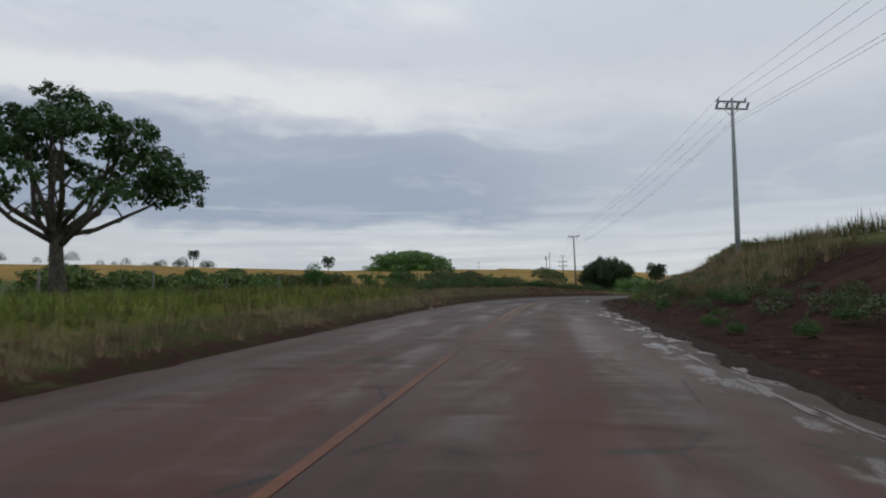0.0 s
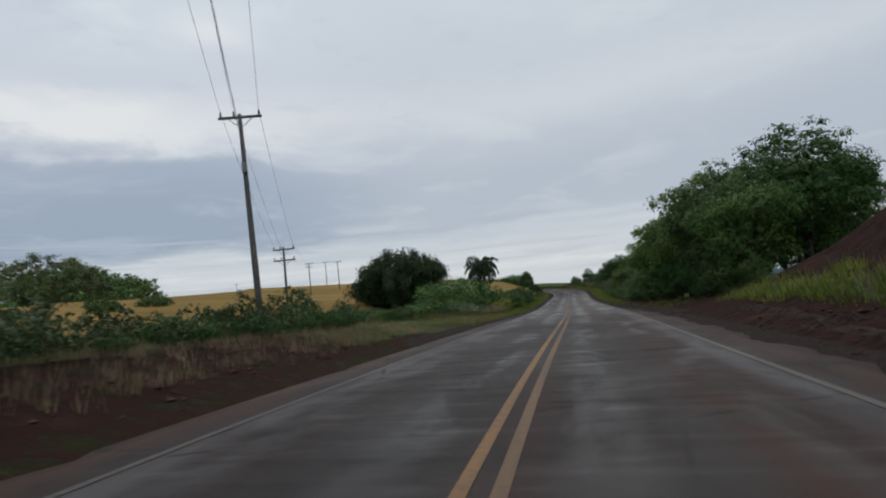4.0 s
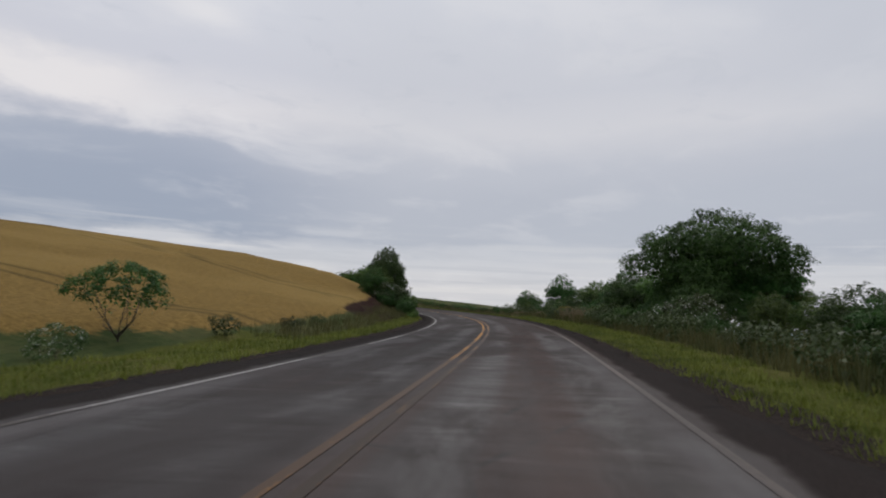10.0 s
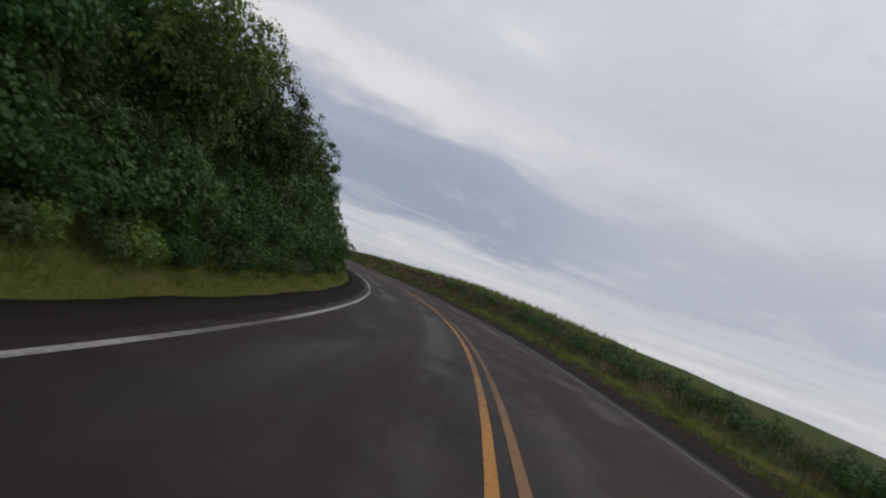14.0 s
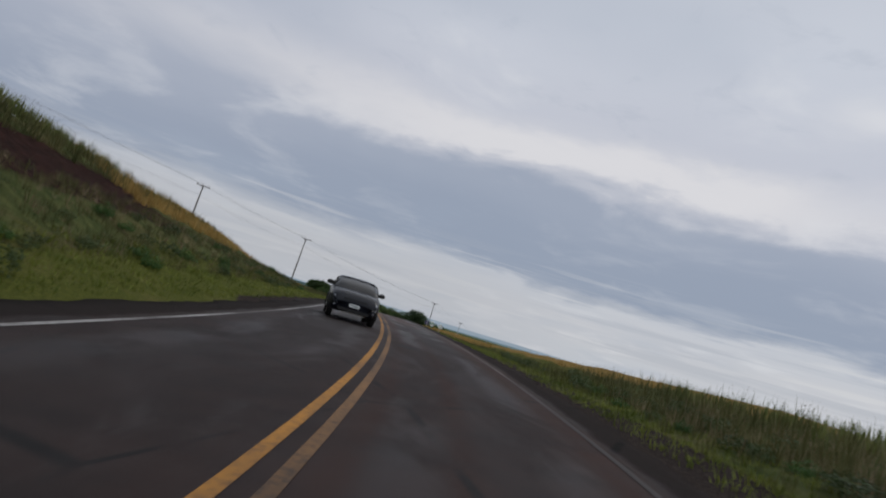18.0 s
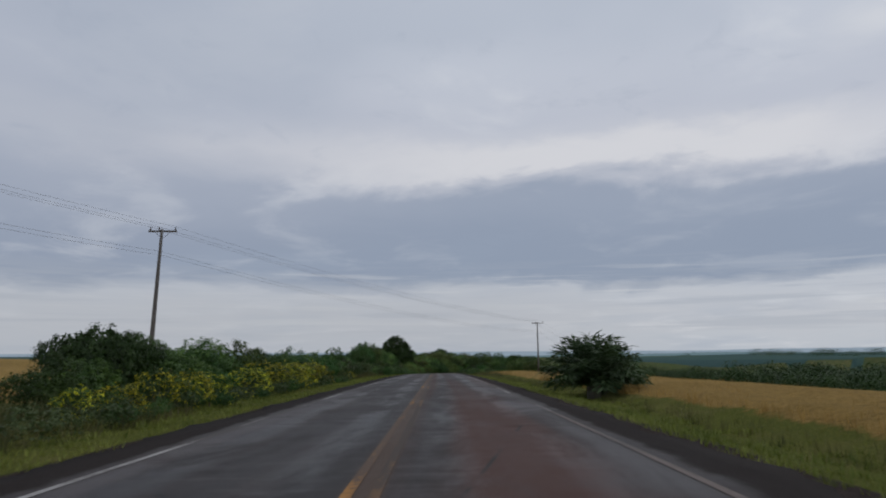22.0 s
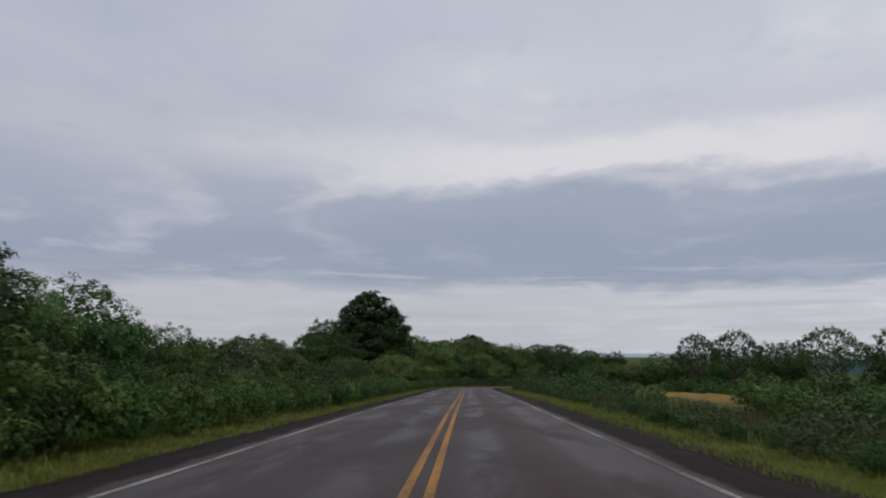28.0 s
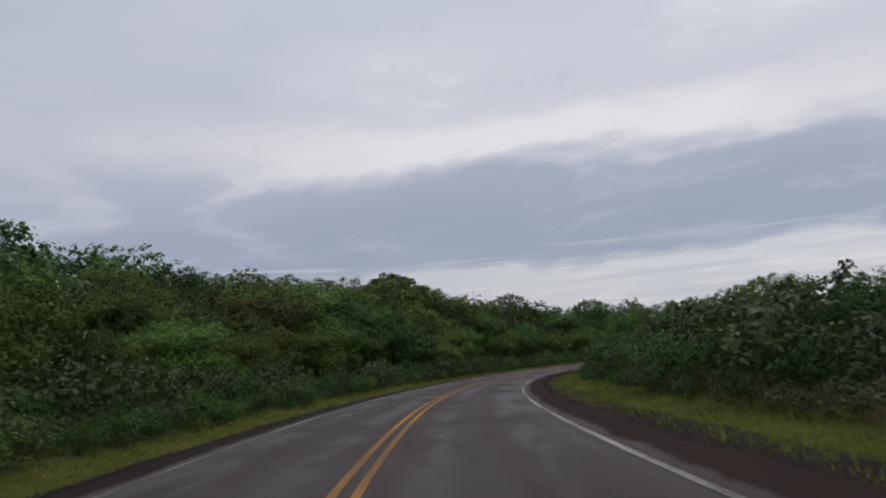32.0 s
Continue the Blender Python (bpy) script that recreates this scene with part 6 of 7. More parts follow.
blades("dry_grass", "dry straw-coloured grass tufts", "grass", GRASS_DRY,
       join_spots(scatter(330, 165, 174.5, -7.6, -9.4, r, .6, 1.25), scatter(160, 157, 166, -7.4, -8.6, r, .5, 1.0), scatter(700, 128, 152, -5.0, -7.0, r, .15, .4), scatter(500, 28, 60, 9, 14, r, .6, 1.1), scatter(700, 380, 436, 6.2, 9, r, .3, .6), scatter(420, 420, 468, -6.6, -10.5, r, .2, .5), scatter(420, 742, 774, 7.0, 9.0, r, .35, .7), scatter(500, 372, 416, 5.9, 7.0, r, .25, .55), scatter(160, 284, 291, 8.4, 10, r, 1.0, 1.6), scatter(2600, 36, 122, -5.5, -7.6, r, .15, .4), scatter(900, 72, 116, -5.3, -8.4, r, .12, .42), scatter(900, -20, 44, -4.9, -6.4, r, .2, .45), scatter(250, 775, 800, 8, 9.5, r, .8, 1.4), scatter(500, 300, 370, 6, 9.5, r, .4, .8)), .9, .014, 9, .3, 3)
blades("wheat_edge", "ripe golden wheat at the field edges", "wheat", WHEAT,
       join_spots(scatter(1500, 442, 470, 10.2, 22, r, .9, 1.1, 1.6), scatter(11000, 470, 570, 9.1, 22, r, .9, 1.1, 1.6), scatter(3500, 570, 640, 10.4, 24, r, .9, 1.1, 1.6), scatter(6000, 446, 530, -11.5, -24, r, .9, 1.1, 1.6), scatter(2500, 530, 620, -14, -20, r, .9, 1.1), scatter(5000, 240, 300, -12, -26, r, .8, 1.0, 1.4)), .62, .02, 4, .12, 4)
blades("corn_edge", "yellowing maize on top of the bank", "maize", CORN,
       join_spots(scatter(2600, 345, 440, 9.4, 15, r, .6, 1.0, 1.5), scatter(2600, 352, 450, -14.2, -18, r, .8, 1.2, 1.5)), .6, .03, 6, .25, 5)

blades("seed_grass", "tall grass with pale pinkish seed heads on the bank", "grass", GRASS_PINK,
       join_spots(scatter(2200, 54, 88, 9.0, 10.6, r, .45, .85), scatter(220, 88, 112, 7.4, 8.6, r, .5, .9), scatter(500, 300, 330, 8, 10, r, .5, .9), scatter(420, 742, 768, 7.4, 9.6, r, .5, .95)), .85, .013, 6, .3, 6)

# ---------------------------------------------------------------- poles and lines
def lathe(profile, sides=12):
    V = [(r * math.cos(6.28319 * k / sides), r * math.sin(6.28319 * k / sides), z) for r, z in profile for k in range(sides)]
    F = [(i * sides + k, i * sides + (k + 1) % sides, (i + 1) * sides + (k + 1) % sides, (i + 1) * sides + k) for i in range(len(profile) - 1) for k in range(sides)]
    F += [tuple(range(sides))[::-1], tuple((len(profile) - 1) * sides + k for k in range(sides))]
    return V, F


INSULATOR = mesh_of("insulator", *lathe([(.02, 0), (.035, .05), (.075, .07), (.03, .10), (.065, .13), (.03, .16), (.055, .19), (.03, .24), (.02, .27)], 10), [CERAMIC], True)
ENDS = {}


def pole(key, s, lat, top, face, mat, arms=((0.25, 2.2),), r=(.15, .09), label="", tilt=False, lean=0.0, box_at=None):
    """Utility pole; face: compass turn of the crossarm, top: height over the road."""
    b = place(s, lat)
    h = float(road_z(s, lat)) + top - b.z
    root = tagged(new("utility_pole"), label, "pole", "utility poles")
    root.matrix_basis = Matrix.Translation(b) @ pose(0, 0, 0, 0, lean, math.degrees(face))
    part("shaft", mesh_of("shaft", *lathe([(r[0], -.6), (r[0], h * .3), ((r[0] + r[1]) / 2, h * .65), (r[1], h), (r[1] * .6, h + .03)], 12), [mat], True), root)
    ENDS[key] = []
    for dz, w in arms:
        bm = bmesh.new()
        box(bm, (-w / 2, r[1] - .02, h - dz - .06), (w / 2, r[1] + .08, h - dz + .06))
        bmesh.ops.bevel(bm, geom=bm.edges[:], offset=.012, segments=1, affect="EDGES")
        part("crossarm", from_bm("crossarm", bm, POLE_WOOD if mat is not CONCRETE else STEEL), root, "weathered crossarm")
        for sg in (-1, 1):
            part("brace", mesh_of("brace", *tube([(sg * .55, r[1] + .04, h - dz - .05), (0, r[1] * .9, h - dz - .55)], [.018, .018], 6), [STEEL]), root)
        for x in (-w / 2 + .12, -.28 if not tilt else 0.0, w / 2 - .12) if not tilt or dz < .5 else (-w / 2 + .1, -w / 6, w / 6, w / 2 - .1):
            m = pose(x, r[1] + .03, h - dz + .05, 0, 24 if tilt else 0, 0)
            if tilt and dz > .5:
                m = m @ Matrix.Diagonal((1.5, 1.5, 1.9, 1))
            part("insulator", INSULATOR, root, "", m)
            ENDS[key].append(root.matrix_basis @ m @ Vector((0, 0, .26)))
    for dz in (1.5, 1.75):
        part("bracket", mesh_of("bracket", *tube([(0, 0, h - dz), (0, r[1] + .14, h - dz)], [.03, .03], 6), [STEEL]), root)
        ENDS[key].append(root.matrix_basis @ Vector((0, r[1] + .12, h - dz)))
    if box_at:
        bm = bmesh.new()
        box(bm, (-.11, -.3, h - box_at - .25), (.11, -.08, h - box_at + .25))
        bmesh.ops.bevel(bm, geom=bm.edges[:], offset=.03, segments=2, affect="EDGES")
        part("switch_box", from_bm("switch_box", bm, STEEL), root)
    return root


pole("p0", -34, 20, 13.0, 0.1, CONCRETE, ((.3, 2.3), (.55, 2.3)), (.17, .11), "grey concrete utility pole with a double crossarm")
pole("p1", 49.5, 13.9, 14.3, 0.12, CONCRETE, ((.10, 2.3), (.62, 2.5)), (.18, .09), "tall grey concrete pole with a double crossarm on the earth bank", True)
pole("p2", 122, -13.5, 11.1, -.15, POLE_WOOD, ((.1, 2.0),), (.15, .09), "dark wooden utility pole with a single crossarm", lean=-1.5, box_at=2.6)
pole("p3", 150, -24.8, 8.2, -.3, POLE_WOOD, ((.2, 2.0), (1.2, 2.0)), (.13, .09), "wooden pole with two crossarms at the field edge")
pole("p35", 244, -61, 14.0, -.3, POLE_WOOD, ((.2, 2.0), (1.0, 1.6)), (.13, .09), "wooden pole with two crossarms on the wheat hill", box_at=2.0)
pole("p4", 266, -60, 14.6, -.4, POLE_WOOD, ((.1, 2.0),), (.13, .09), "thin wooden pole on the wheat hill")
pole("p5", 350, -67, 16.4, -.2, POLE_WOOD, ((.1, 2.0),), (.13, .09), "thin wooden pole on the wheat hill")
pole("q0", 470, -58, 13.0, .9, POLE_WOOD, ((.1, 2.0),), (.14, .09), "wooden utility pole standing in the wheat")
pole("q1", 522, -31.7, 11.0, .9, POLE_WOOD, ((.1, 2.0),), (.15, .09), "wooden utility pole standing in the wheat", lean=1.5)
pole("q2", 558, -18.6, 10.5, .5, POLE_WOOD, ((.1, 2.1),), (.15, .09), "wooden utility pole with a single crossarm", lean=2)
pole("q3", 636, 19.4, 9.1, .3, POLE_WOOD, ((.1, 2.1),), (.15, .09), "dark utility pole at the wheat field edge", box_at=2.2)
pole("q4", 688, 37, 7.9, .3, CONCRETE, ((.5, 1.6),), (.13, .08), "pale concrete pole beyond the wheat")
pole("q5", 722, 56, 4.6, .3, CONCRETE, ((.5, 1.6),), (.13, .08), "pale concrete pole beyond the wheat")


def wire(a, b, sag):
    pts = [a.lerp(b, k / 14) - Vector((0, 0, 4 * sag * (k / 14) * (1 - k / 14))) for k in range(15)]
    ob = new("power_cable", mesh_of("power_cable", *tube(pts, [.0085] * 15, 5), [CABLE], True))
    tagged(ob, "thin grey overhead power cable between poles", "cable", "overhead cables")


for chain in (("p0", "p1", "p2", "p3", "p35", "p4", "p5"), ("q0", "q1", "q2", "q3", "q4", "q5")):
    for a, b in zip(chain, chain[1:]):
        A, B = ENDS[a], ENDS[b]
        for i in range(3):
            wire(A[i], B[i], .9 if (A[i] - B[i]).length > 60 else .35)
        if chain[0] == "q0" or a in ("p0", "p1"):
            for i in (-2, -1):
                wire(A[i], B[i], 1.1 if (A[i] - B[i]).length > 60 else .5)

# ---------------------------------------------------------------- roadside signs
def board(outline, depth=.02):
    bm = bmesh.new()
    f = bm.faces.new([bm.verts.new((x, 0, z)) for x, z in outline])
    g = bmesh.ops.extrude_face_region(bm, geom=[f])["geom"]
    for v in g:
        if isinstance(v, bmesh.types.BMVert):
            v.co.y += depth
    bmesh.ops.recalc_face_normals(bm, faces=bm.faces[:])
    return bm


def slab(x0, x1, z0, z1, y=-.006):
    bm = bmesh.new()
    box(bm, (x0, y, z0), (x1, 0.0, z1))
    return bm


def sign_post(s, lat, turn, lean, h, label):
    root = tagged(new("roadside_sign"), label, "sign", "field trial signs")
    root.matrix_basis = Matrix.Translation(place(s, lat, -.12)) @ pose(0, 0, 0, 0, lean, math.degrees(heading(s)) + turn) @ Matrix.Diagonal((.93, 1, .96, 1))
    bm = bmesh.new()
    box(bm, (-.035, .02, -.3), (.035, .06, h))
    bmesh.ops.bevel(bm, geom=bm.edges[:], offset=.006, segments=1, affect="EDGES")
    part("post", from_bm("post", bm, POST_PAINT), root, "cream painted wooden post")
    return root


g = sign_post(499.5, 6.98, 0, -7, 1.0, "white octagonal crop sign with green bands on a leaning post")
part("board", from_bm("board", board([(-.31, .98), (-.12, .78), (.12, .78), (.31, .98), (.31, 1.24), (.16, 1.42), (-.16, 1.42), (-.31, 1.24)]), SIGN_WHITE), g, "white board")
part("color_band", from_bm("color_band", slab(-.31, .31, 1.06, 1.20), SIGN_GREEN), g, "green band")
part("lower_board", from_bm("lower_board", board([(-.14, .64), (.14, .64), (.15, .78), (-.15, .78)]), SIGN_GREEN), g, "small green board")
for x0, x1, z0, z1 in ((-.20, .20, 1.11, 1.15), (-.08, .08, .70, .73)):
    part("lettering_bar", from_bm("lettering_bar", slab(x0, x1, z0, z1, -.009), SIGN_WHITE), g, "pale lettering bar")
for x0, x1, z0, z1 in ((-.18, .18, .98, 1.0), (-.14, .14, .93, .95), (-.05, .05, .83, .90), (-.15, .15, 1.30, 1.32)):
    part("lettering_bar", from_bm("lettering_bar", slab(x0, x1, z0, z1), SIGN_GREY), g, "grey lettering bar")
g = sign_post(506, 6.8, 0, -5, 1.0, "dark purple shield-shaped crop sign on a cream post")
part("board", from_bm("board", board([(-.25, .86), (0, .80), (.25, .86), (.26, 1.34), (-.26, 1.34)]), SIGN_PURPLE), g, "purple board")
part("emblem", from_bm("emblem", slab(-.03, .04, 1.10, 1.28), SIGN_WHITE), g, "small white emblem")
part("lettering_bar", from_bm("lettering_bar", slab(-.18, .18, .96, 1.03), SIGN_WHITE), g, "white lettering bar")
g = sign_post(496, 7.5, 0, 4, .95, "white crop sign with a pointed top on a cream post")
part("board", from_bm("board", board([(-.28, .84), (.28, .84), (.30, 1.12), (.08, 1.16), (.12, 1.36), (-.12, 1.36), (-.10, 1.16), (-.30, 1.12)]), SIGN_WHITE), g, "white board")
part("lettering_bar", from_bm("lettering_bar", slab(-.2, .2, .95, 1.0), SIGN_GREY), g, "grey lettering bar")

# ---- fence posts by the first pasture
for k in range(9):
    p = place(14 + k * 7.5, -16.5 - .4 * k)
    ob = tagged(new("fence_post", mesh_of("fence_post", *tube([(0, 0, -.2), (.01, 0, .7), (.03, .01, 1.25)], [.06, .055, .05], 7), [POST_GREY], True)), "weathered wooden fence post in the grass", "post", "fence posts")
    ob.matrix_basis = Matrix.Translation(p)

# ---- puddles and clods on the muddy shoulder
WATER, N = material("muddy_water")
co = N.add("ShaderNodeTexCoord").outputs["Object"]
finish(N, N.mix(N.span(N.noise(co, .8, 3.0), .35, .65), (0.04, 0.024, 0.019), (0.08, 0.052, 0.044)), 0.4, N.noise(co, 9.0, 4.0), .4, .03, spec=.35)
pud = random.Random(17)
POOLS = [(s + pud.uniform(-.6, .6), pud.uniform(4.0, 4.4), pud.uniform(.5, 1.6), pud.uniform(.06, .2)) for s in (4.5, 6.2, 8, 8.6, 10.4, 11.4, 13.2, 17, 19.4, 22)]
for k, (s, l, a, b) in enumerate(POOLS):
    r_ = random.Random(k)
    ring = []
    for j in range(26):
        t = 6.28319 * j / 26
        q = 1 + .28 * math.sin(3 * t + k) + .2 * math.sin(5 * t + 2.3 * k) + .14 * math.sin(9 * t + 1.1 * k) + r_.uniform(-.08, .08)
        ring.append((s + math.cos(t) * a / 2 * q, l + math.sin(t) * b / 2 * q))
    zc = max(float(ground_z(a_, b_)) for a_, b_ in ring)
    zc = max(zc, float(road_z(s, 4.4))) + .006
    V = []
    for a_, b_ in ring + [(s, l)]:
        x, y = plan(a_, b_)
        V.append((float(x), float(y), max(float(ground_z(a_, b_)) + .03, float(road_z(a_, b_)) + .006 if abs(b_) < 4.6 else -99)))
    tagged(new("puddle", mesh_of("puddle", V, [(26, j, (j + 1) % 26) for j in range(26)], [WATER])), "shallow muddy puddle on the road shoulder", "puddle", "puddles", "structure")


def clods():
    rng = np.random.default_rng(7)
    P = []
    for k in range(900):
        s, l = rng.uniform(4, 126), rng.uniform(4.7, 7.6)
        if k % 4 == 0:
            s, l = rng.uniform(50, 118), -rng.uniform(4.8, 6.4)
        p = place(s, l)
        q = rng.uniform(.03, .10) if k % 9 else rng.uniform(.10, .16)
        d = np.array([(1, 0, 0), (-1, 0, 0), (0, 1, 0), (0, -1, 0), (0, 0, .5), (0, 0, -.5)]) * q * rng.uniform(.6, 1.4, (6, 1)) + np.array(p)
        P.append((d, [(0, 2, 4), (2, 1, 4), (1, 3, 4), (3, 0, 4), (2, 0, 5), (1, 2, 5), (3, 1, 5), (0, 3, 5)]))
    me = mesh_of("earth_clods", *joined(P), [CLOD])
    tagged(new("earth_clods", me), "dark red earth clods along the shoulder", "earth", kind="stuff")




def litter(s, l, size, k):
    r = random.Random(k)
    bm = bmesh.new()
    bmesh.ops.create_icosphere(bm, subdivisions=2, radius=1)
    for v in bm.verts:
        q = r.uniform(.6, 1.15)
        v.co = Vector((v.co.x * size * q, v.co.y * size * .55 * q, v.co.z * size * .3 * q + size * .16))
    ob = new("litter_bag", from_bm("litter_bag", bm, LITTER))
    ob.matrix_basis = Matrix.Translation(place(s, l, .01) if abs(l) > 4.5 else Vector((*[float(c) for c in plan(s, l)], float(road_z(s, l)) + .004))) @ pose(0, 0, 0, 0, 0, r.uniform(0, 360))
    tagged(ob, "crumpled white plastic bag dropped by the road", "litter", "roadside litter")


LITTER = plain("litter_plastic", (0.58, 0.58, 0.57), .5, wear=.2)
for k, (s, l, z) in enumerate(((52, 4.4, .11), (53.4, 4.5, .07), (34, -4.6, .13), (476, 6.4, .07), (56, 3.25, .09), (57.2, 3.3, .07))):
    litter(s, l, z, k)


def earth_ridges():
    """Furrowed mud thrown up along the shoulder."""
    rng = np.random.default_rng(23)
    P = []
    for s0, s1, l0, hi in ((34, 62, 5.25, .07), (58, 112, 5.5, .10), (40, 84, 6.0, .13), (80, 118, 6.3, .12), (48, 72, 6.9, .10)):
        st = np.arange(s0, s1, .3)
        w = .25 * np.sin(st * .21 + l0) + .12 * np.sin(st * .9 + 2 * l0)
        h = hi * np.clip(rng.normal(.45, .5, len(st)), -.25, 1.5)
        V = []
        for a, dw, hh in zip(st, w, h):
            for o, z in ((-.26, -.05), (-.1, hh * .7), (0, hh), (.1, hh * .6), (.24, -.05)):
                p = place(a, l0 + np.clip(dw, -.4, .4) + o + rng.uniform(-.05, .05), z * rng.uniform(.7, 1.2))
                V.append(tuple(p))
        P.append((V, grid_faces(len(st), 5)[:, ::-1].tolist()))
    tagged(new("earth_ridges", mesh_of("earth_ridges", *joined(P), [CLOD_DARK])), "furrowed ridges of dark wet earth along the shoulder", "earth", kind="stuff")


CLOD_DARK = plain("wet_earth", (0.030, 0.0165, 0.0135), .95, grain=5, wear=.5, spec=.08)
CLOD = plain("earth_clod", (0.055, 0.028, 0.021), .95, wear=.4, spec=.1)
clods()
earth_ridges()

# ---------------------------------------------------------------- the oncoming car
PAINT = plain("car_paint_dark_blue", (0.006, 0.008, 0.014), .28, 0.0, 2.0, .1, spec=.3, coat=.1)
GLASS_CAR = plain("tinted_glass", (0.012, 0.013, 0.015), .06, wear=.02, spec=.6)
TRIM = plain("black_trim", (0.012, 0.012, 0.012), .55)
TYRE = plain("tyre_rubber", (0.014, 0.014, 0.014), .85)
ALLOY = plain("alloy_rim", (0.52, 0.46, 0.40), .4, .4)
CHROME = plain("chrome", (0.55, 0.55, 0.55), .2, 1.0, wear=.03)
SILL = plain("sill_plate", (0.36, 0.35, 0.32), .5, .3)
LAMP = plain("headlight_glass", (0.35, 0.37, 0.40), .12, wear=.05)
TAIL = plain("tail_light", (0.25, 0.015, 0.012), .2)


def loft(rings, close=True):
    n = len(rings[0])
    V = [p for r in rings for p in r]
    F = [(i * n + k, i * n + k + 1, (i + 1) * n + k + 1, (i + 1) * n + k) for i in range(len(rings) - 1) for k in range(n - 1)]
    if close:
        F += [tuple(range(n))[::-1], tuple((len(rings) - 1) * n + k for k in range(n))]
    return V, F


def car(s, lat):
    root = tagged(new("suv_car"), "dark blue-black compact SUV with tinted windows on the road", "car")
    x, y = plan(s, lat)
    root.matrix_basis = Matrix.Translation((float(x), float(y), float(road_z(s, lat)))) @ pose(0, 0, 0, 0, 0, math.degrees(heading(s)) - 83.4) @ Matrix.Diagonal((1, 1, 1.1, 1))
    # stations: x, half width, sill, belt, top
    st = ((-2.18, .80, .52, 1.02, 1.08), (-2.15, .89, .40, 1.08, 1.18), (-2.0, .93, .31, 1.12, 1.23), (-1.5, .95, .28, 1.13, 1.22), (-.6, .95, .27, 1.11, 1.18), (.4, .95, .27, 1.08, 1.14), (.95, .95, .27, 1.04, 1.11),
          (1.35, .95, .27, .99, 1.06), (1.75, .93, .27, .92, 1.0), (2.0, .89, .30, .83, .92), (2.12, .82, .36, .72, .80), (2.18, .70, .42, .62, .68))
    rings = []
    for xx, w, z0, zb, zt in st:
        half = [(0, z0 - .02), (w * .8, z0 - .01), (w * .95, z0 + .06), (w, z0 + .2), (w * .985, (z0 + zb) / 2 + .06), (w * 1.0, zb - .09), (w * .965, zb), (w * .86, zt - .02), (w * .5, zt + .012), (0, zt + .02)]
        rings.append([(xx, yy, z) for yy, z in half] + [(xx, -yy, z) for yy, z in half[::-1][1:]])
    part("body", mesh_of("car_body", *loft(rings), [PAINT], True), root)
    # glasshouse
    gh = ((-2.08, .84, .76, 1.15, 1.30), (-1.98, .87, .74, 1.16, 1.42), (-1.7, .88, .73, 1.16, 1.48), (-.8, .89, .73, 1.14, 1.53), (0, .89, .73, 1.12, 1.535), (.3, .89, .72, 1.11, 1.50), (.7, .89, .74, 1.09, 1.33), (1.15, .87, .80, 1.06, 1.12))
    rings = []
    for xx, w0, w1, z0, z1 in gh:
        half = [(w0, z0 - .08), (w0 * .985, z0 + (z1 - z0) * .4), (w1 + .04, z1 - .07), (w1 * .93, z1 - .02), (w1 * .5, z1 + .005), (0, z1 + .01)]
        rings.append([(xx, yy, z) for yy, z in half] + [(xx, -yy, z) for yy, z in half[::-1][1:]])
    part("glasshouse", mesh_of("glasshouse", *loft(rings), [GLASS_CAR], True), root, "dark tinted glass")
    rr = []
    for xx, w0, w1, z0, z1 in gh[1:6]:
        half = [(w1 + .035, z1 - .075), (w1 + .03, z1 - .045), (w1 * .93, z1 - .003), (w1 * .5, z1 + .022), (0, z1 + .027)]
        rr.append([(xx, yy, z) for yy, z in half] + [(xx, -yy, z) for yy, z in half[::-1][1:]])
    part("roof", mesh_of("car_roof", *loft(rr, False), [PAINT], True), root)
    for sg in (1, -1):
        for (xa, xb) in ((-.02, -.02), (-1.02, -1.1), (.86, .34)):
            part("pillar", mesh_of("pillar", *tube([(xa, sg * .885, 1.10), ((xa + xb) / 2, sg * .868, 1.26), (xb, sg * .775, 1.455)], [.026, .024, .02], 6), [TRIM], True), root, "black window pillar")
        part("window_trim", mesh_of("window_trim", *tube([(.95, sg * .90, 1.08), (0, sg * .905, 1.115), (-1.0, sg * .905, 1.135), (-1.95, sg * .885, 1.155)], [.016] * 4, 6), [TRIM], True), root)
        part("crease", mesh_of("crease", *tube([(1.5, sg * .94, .86), (.5, sg * .955, .89), (-1.0, sg * .955, .945), (-2.0, sg * .925, .99)], [.012] * 4, 6), [TRIM], True), root, "dark body crease")
        part("sill_strip", mesh_of("sill_strip", *tube([(.95, sg * .925, .36), (0, sg * .945, .35), (-.95, sg * .925, .37)], [.03, .036, .03], 6), [SILL], True), root, "pale sill strip")
        for xx in (-.1, -1.14):
            part("door_handle", mesh_of("door_handle", *tube([(xx + .1, sg * .94, 1.035), (xx + .06, sg * .985, 1.038), (xx - .08, sg * .985, 1.043), (xx - .12, sg * .94, 1.045)], [.014, .017, .017, .014], 6), [CHROME], True), root, "bright door handle")
        bm = bmesh.new()
        bmesh.ops.create_icosphere(bm, subdivisions=2, radius=1)
        for v in bm.verts:
            v.co = Vector((v.co.x * (.12 if v.co.x > 0 else .07) + .50, v.co.y * .15 + sg * 1.07, v.co.z * (.10 if v.co.z > 0 else .075) + 1.16))
        part("door_mirror", from_bm("door_mirror", bm, TRIM, True), root, "black door mirror")
        part("mirror_arm", mesh_of("mirror_arm", *tube([(.60, sg * .88, 1.10), (.54, sg * 1.0, 1.12)], [.03, .025], 6), [TRIM], True), root)
        bm = bmesh.new()
        g = box(bm, (1.86, .52 if sg > 0 else -.86, .70), (2.10, .86 if sg > 0 else -.52, .80))
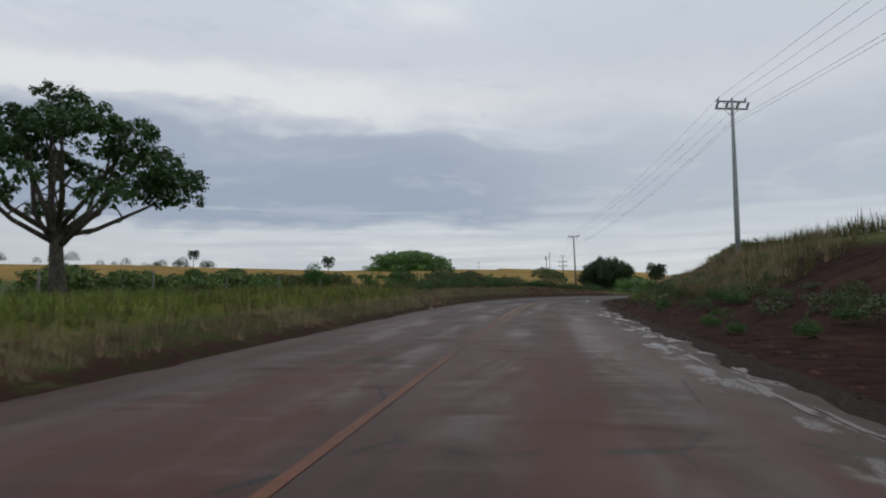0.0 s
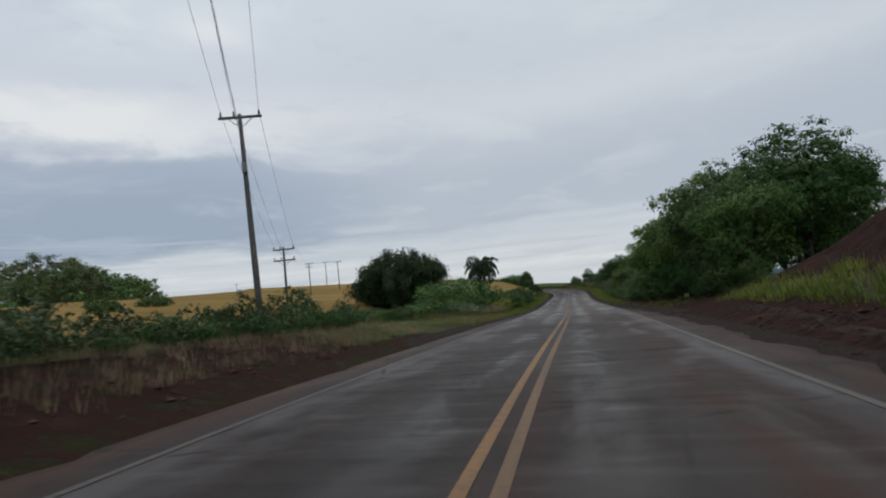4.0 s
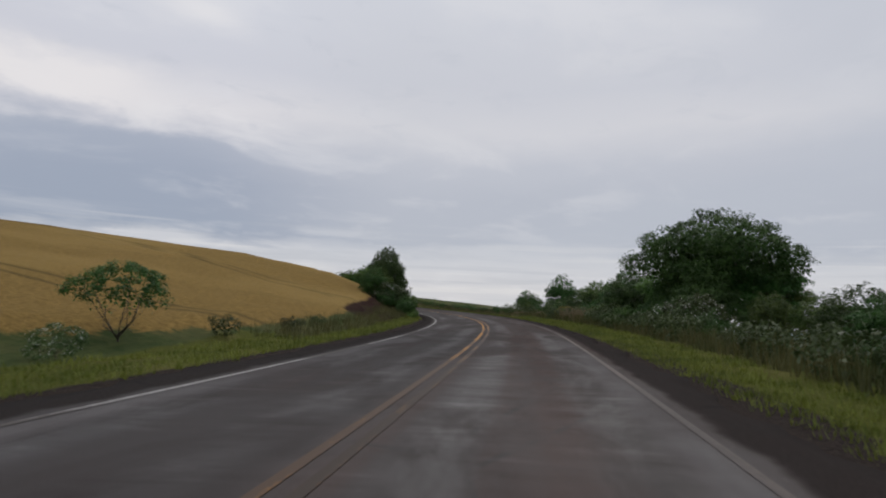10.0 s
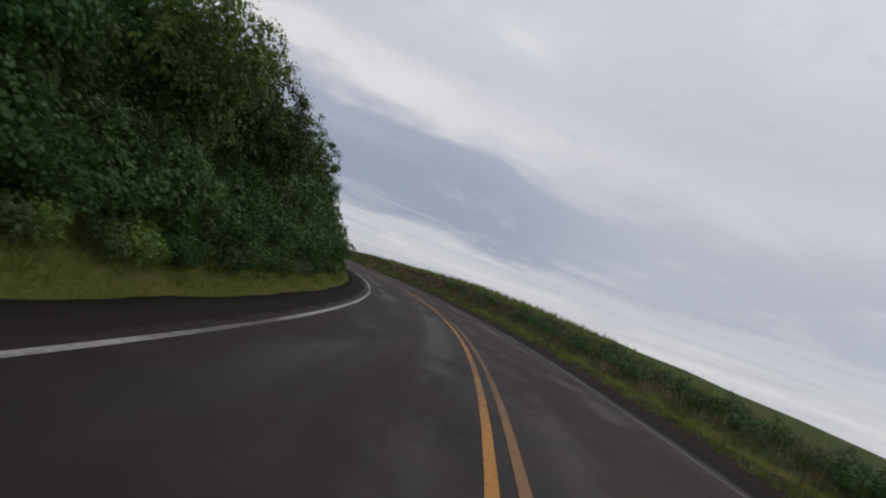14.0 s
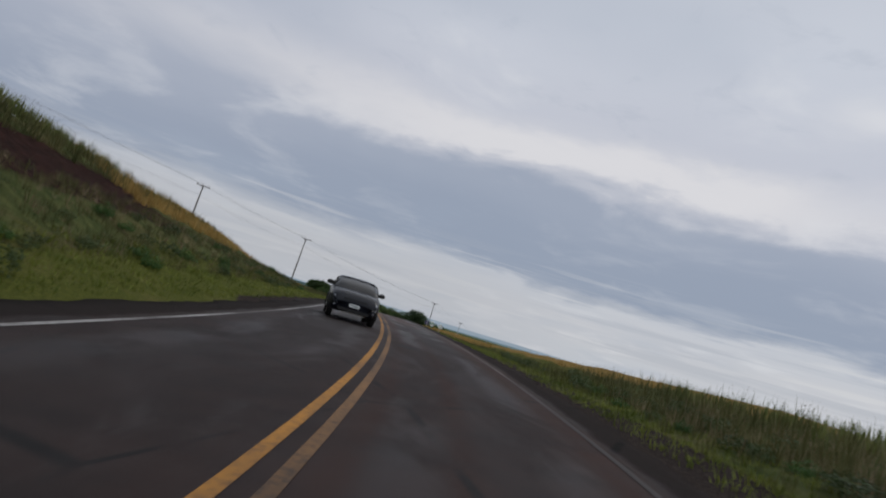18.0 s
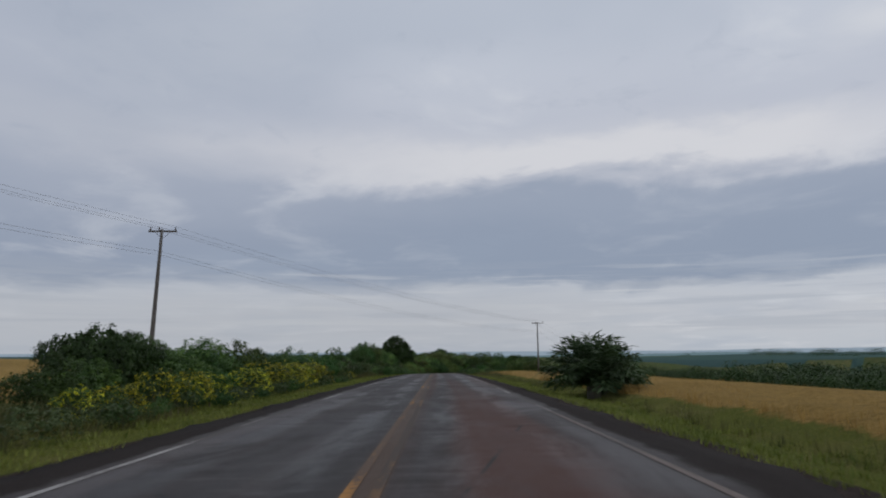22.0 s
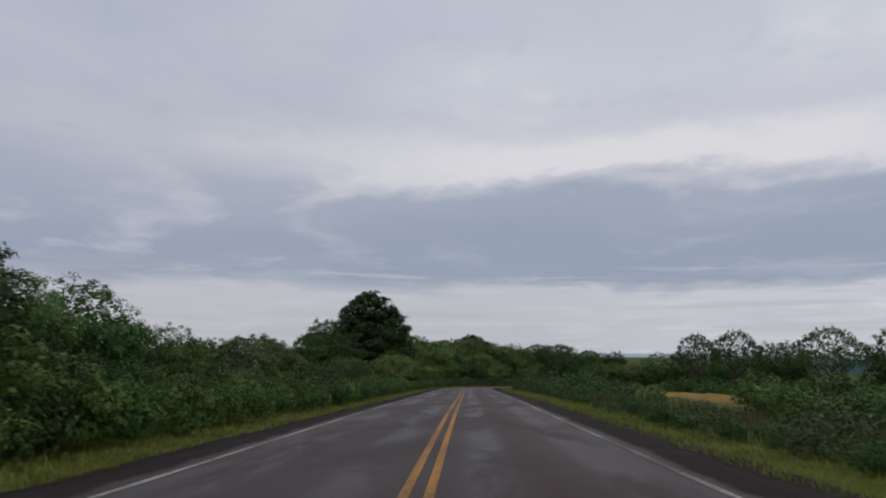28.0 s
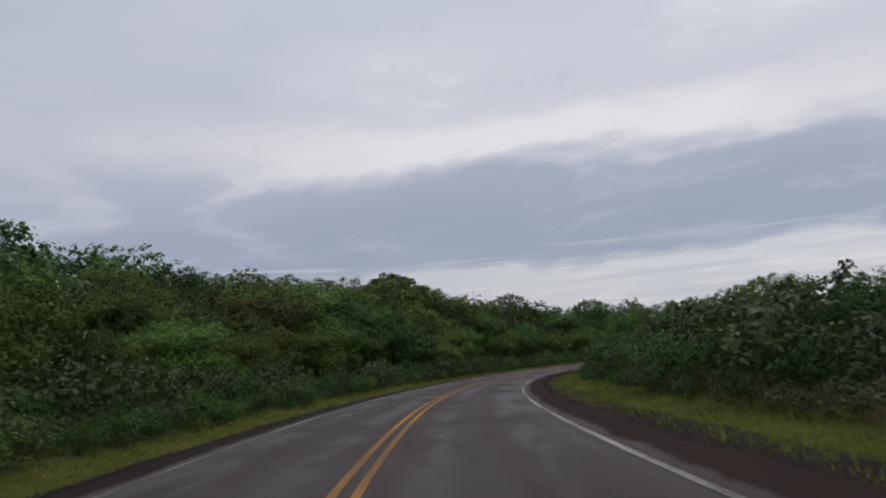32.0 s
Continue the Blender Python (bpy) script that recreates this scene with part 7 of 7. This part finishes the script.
        bmesh.ops.bevel(bm, geom=bm.edges[:], offset=.03, segments=2, affect="EDGES")
        part("headlight", from_bm("headlight", bm, LAMP, True), root, "narrow clear headlight")
        bm = bmesh.new()
        box(bm, (-2.17, .58 if sg > 0 else -.88, .90), (-2.05, .88 if sg > 0 else -.58, .99))
        bmesh.ops.bevel(bm, geom=bm.edges[:], offset=.02, segments=2, affect="EDGES")
        part("tail_light", from_bm("tail_light", bm, TAIL, True), root, "red tail light")
        bm = bmesh.new()
        box(bm, (2.02, .48 if sg > 0 else -.78, .44), (2.14, .78 if sg > 0 else -.48, .50))
        part("fog_lamp", from_bm("fog_lamp", bm, LAMP), root)
        for xw in (1.34, -1.32):
            w = tagged(new("wheel"), "")
            w.parent = root
            w.matrix_basis = pose(xw, sg * .845, .36, 0, 0, 0 if sg > 0 else 180) @ Matrix.Diagonal((1.1, 1.0, 1.0, 1))
            prof = [(.25, -.10), (.33, -.115), (.355, -.08), (.36, 0), (.355, .08), (.33, .115), (.25, .10)]
            V, F = lathe(prof, 28)
            part("tyre", mesh_of("tyre", [(a, c, b) for a, b, c in V], F[:-2], [TYRE], True), w)
            V, F = lathe([(.255, -.09), (.262, .095), (.25, .10), (.235, .07), (.225, -.02), (.0, -.02)], 28)
            part("rim", mesh_of("rim", [(a, c, b) for a, b, c in V], F[:-2], [TRIM], True), w)
            part("rim_lip", mesh_of("rim_lip", *tube([(math.cos(t) * .248, .098, math.sin(t) * .248) for t in np.linspace(0, 6.28319, 33)], [.012] * 33, 5, False), [ALLOY], True), w, "pale rim lip")
            for k in range(5):
                for dk in (-.26, .26):
                    t = k * 1.2566
                    p0, p1 = (math.cos(t) * .05, .085, math.sin(t) * .05), (math.cos(t + dk) * .245, .095, math.sin(t + dk) * .245)
                    part("spoke", mesh_of("spoke", *tube([p0, p1], [.022, .018], 5), [ALLOY], True), w, "pale alloy spoke")
            part("hub_cap", mesh_of("hub_cap", *[q for q in lathe_y(.05, .08, .105)], [ALLOY], True), w)
            arch = [(math.cos(t) * .41, .10 + .012, math.sin(t) * .41) for t in np.linspace(-.25, 3.39, 16)]
            part("wheel_arch", mesh_of("wheel_arch", *tube(arch, [.03] * 16, 6), [TRIM], True), w, "black arch moulding")
    bm = bmesh.new()
    box(bm, (2.06, -.48, .66), (2.17, .48, .77))
    bmesh.ops.bevel(bm, geom=bm.edges[:], offset=.02, segments=2, affect="EDGES")
    part("grille", from_bm("grille", bm, TRIM), root, "slim black grille")
    bm = bmesh.new()
    box(bm, (2.10, -.62, .33), (2.19, .62, .46))
    bmesh.ops.bevel(bm, geom=bm.edges[:], offset=.025, segments=2, affect="EDGES")
    part("lower_grille", from_bm("lower_grille", bm, TRIM), root)
    bm = bmesh.new()
    box(bm, (2.12, -.5, .27), (2.20, .5, .31))
    part("skid_plate", from_bm("skid_plate", bm, CHROME), root, "silver skid plate")
    bm = bmesh.new()
    box(bm, (2.185, -.2, .50), (2.20, .2, .61))
    part("number_plate", from_bm("number_plate", bm, SIGN_WHITE), root, "blank pale number plate")
    bm = bmesh.new()
    box(bm, (2.198, -.15, .535), (2.204, .15, .575))
    part("plate_bar", from_bm("plate_bar", bm, SIGN_GREY), root, "grey bar")
    return root


def lathe_y(r, y0, y1):
    V, F = lathe([(r, y0), (r, y1), (r * .6, y1 + .01)], 14)
    return [(a, c, b) for a, b, c in V], F


car(445.1, -1.67)
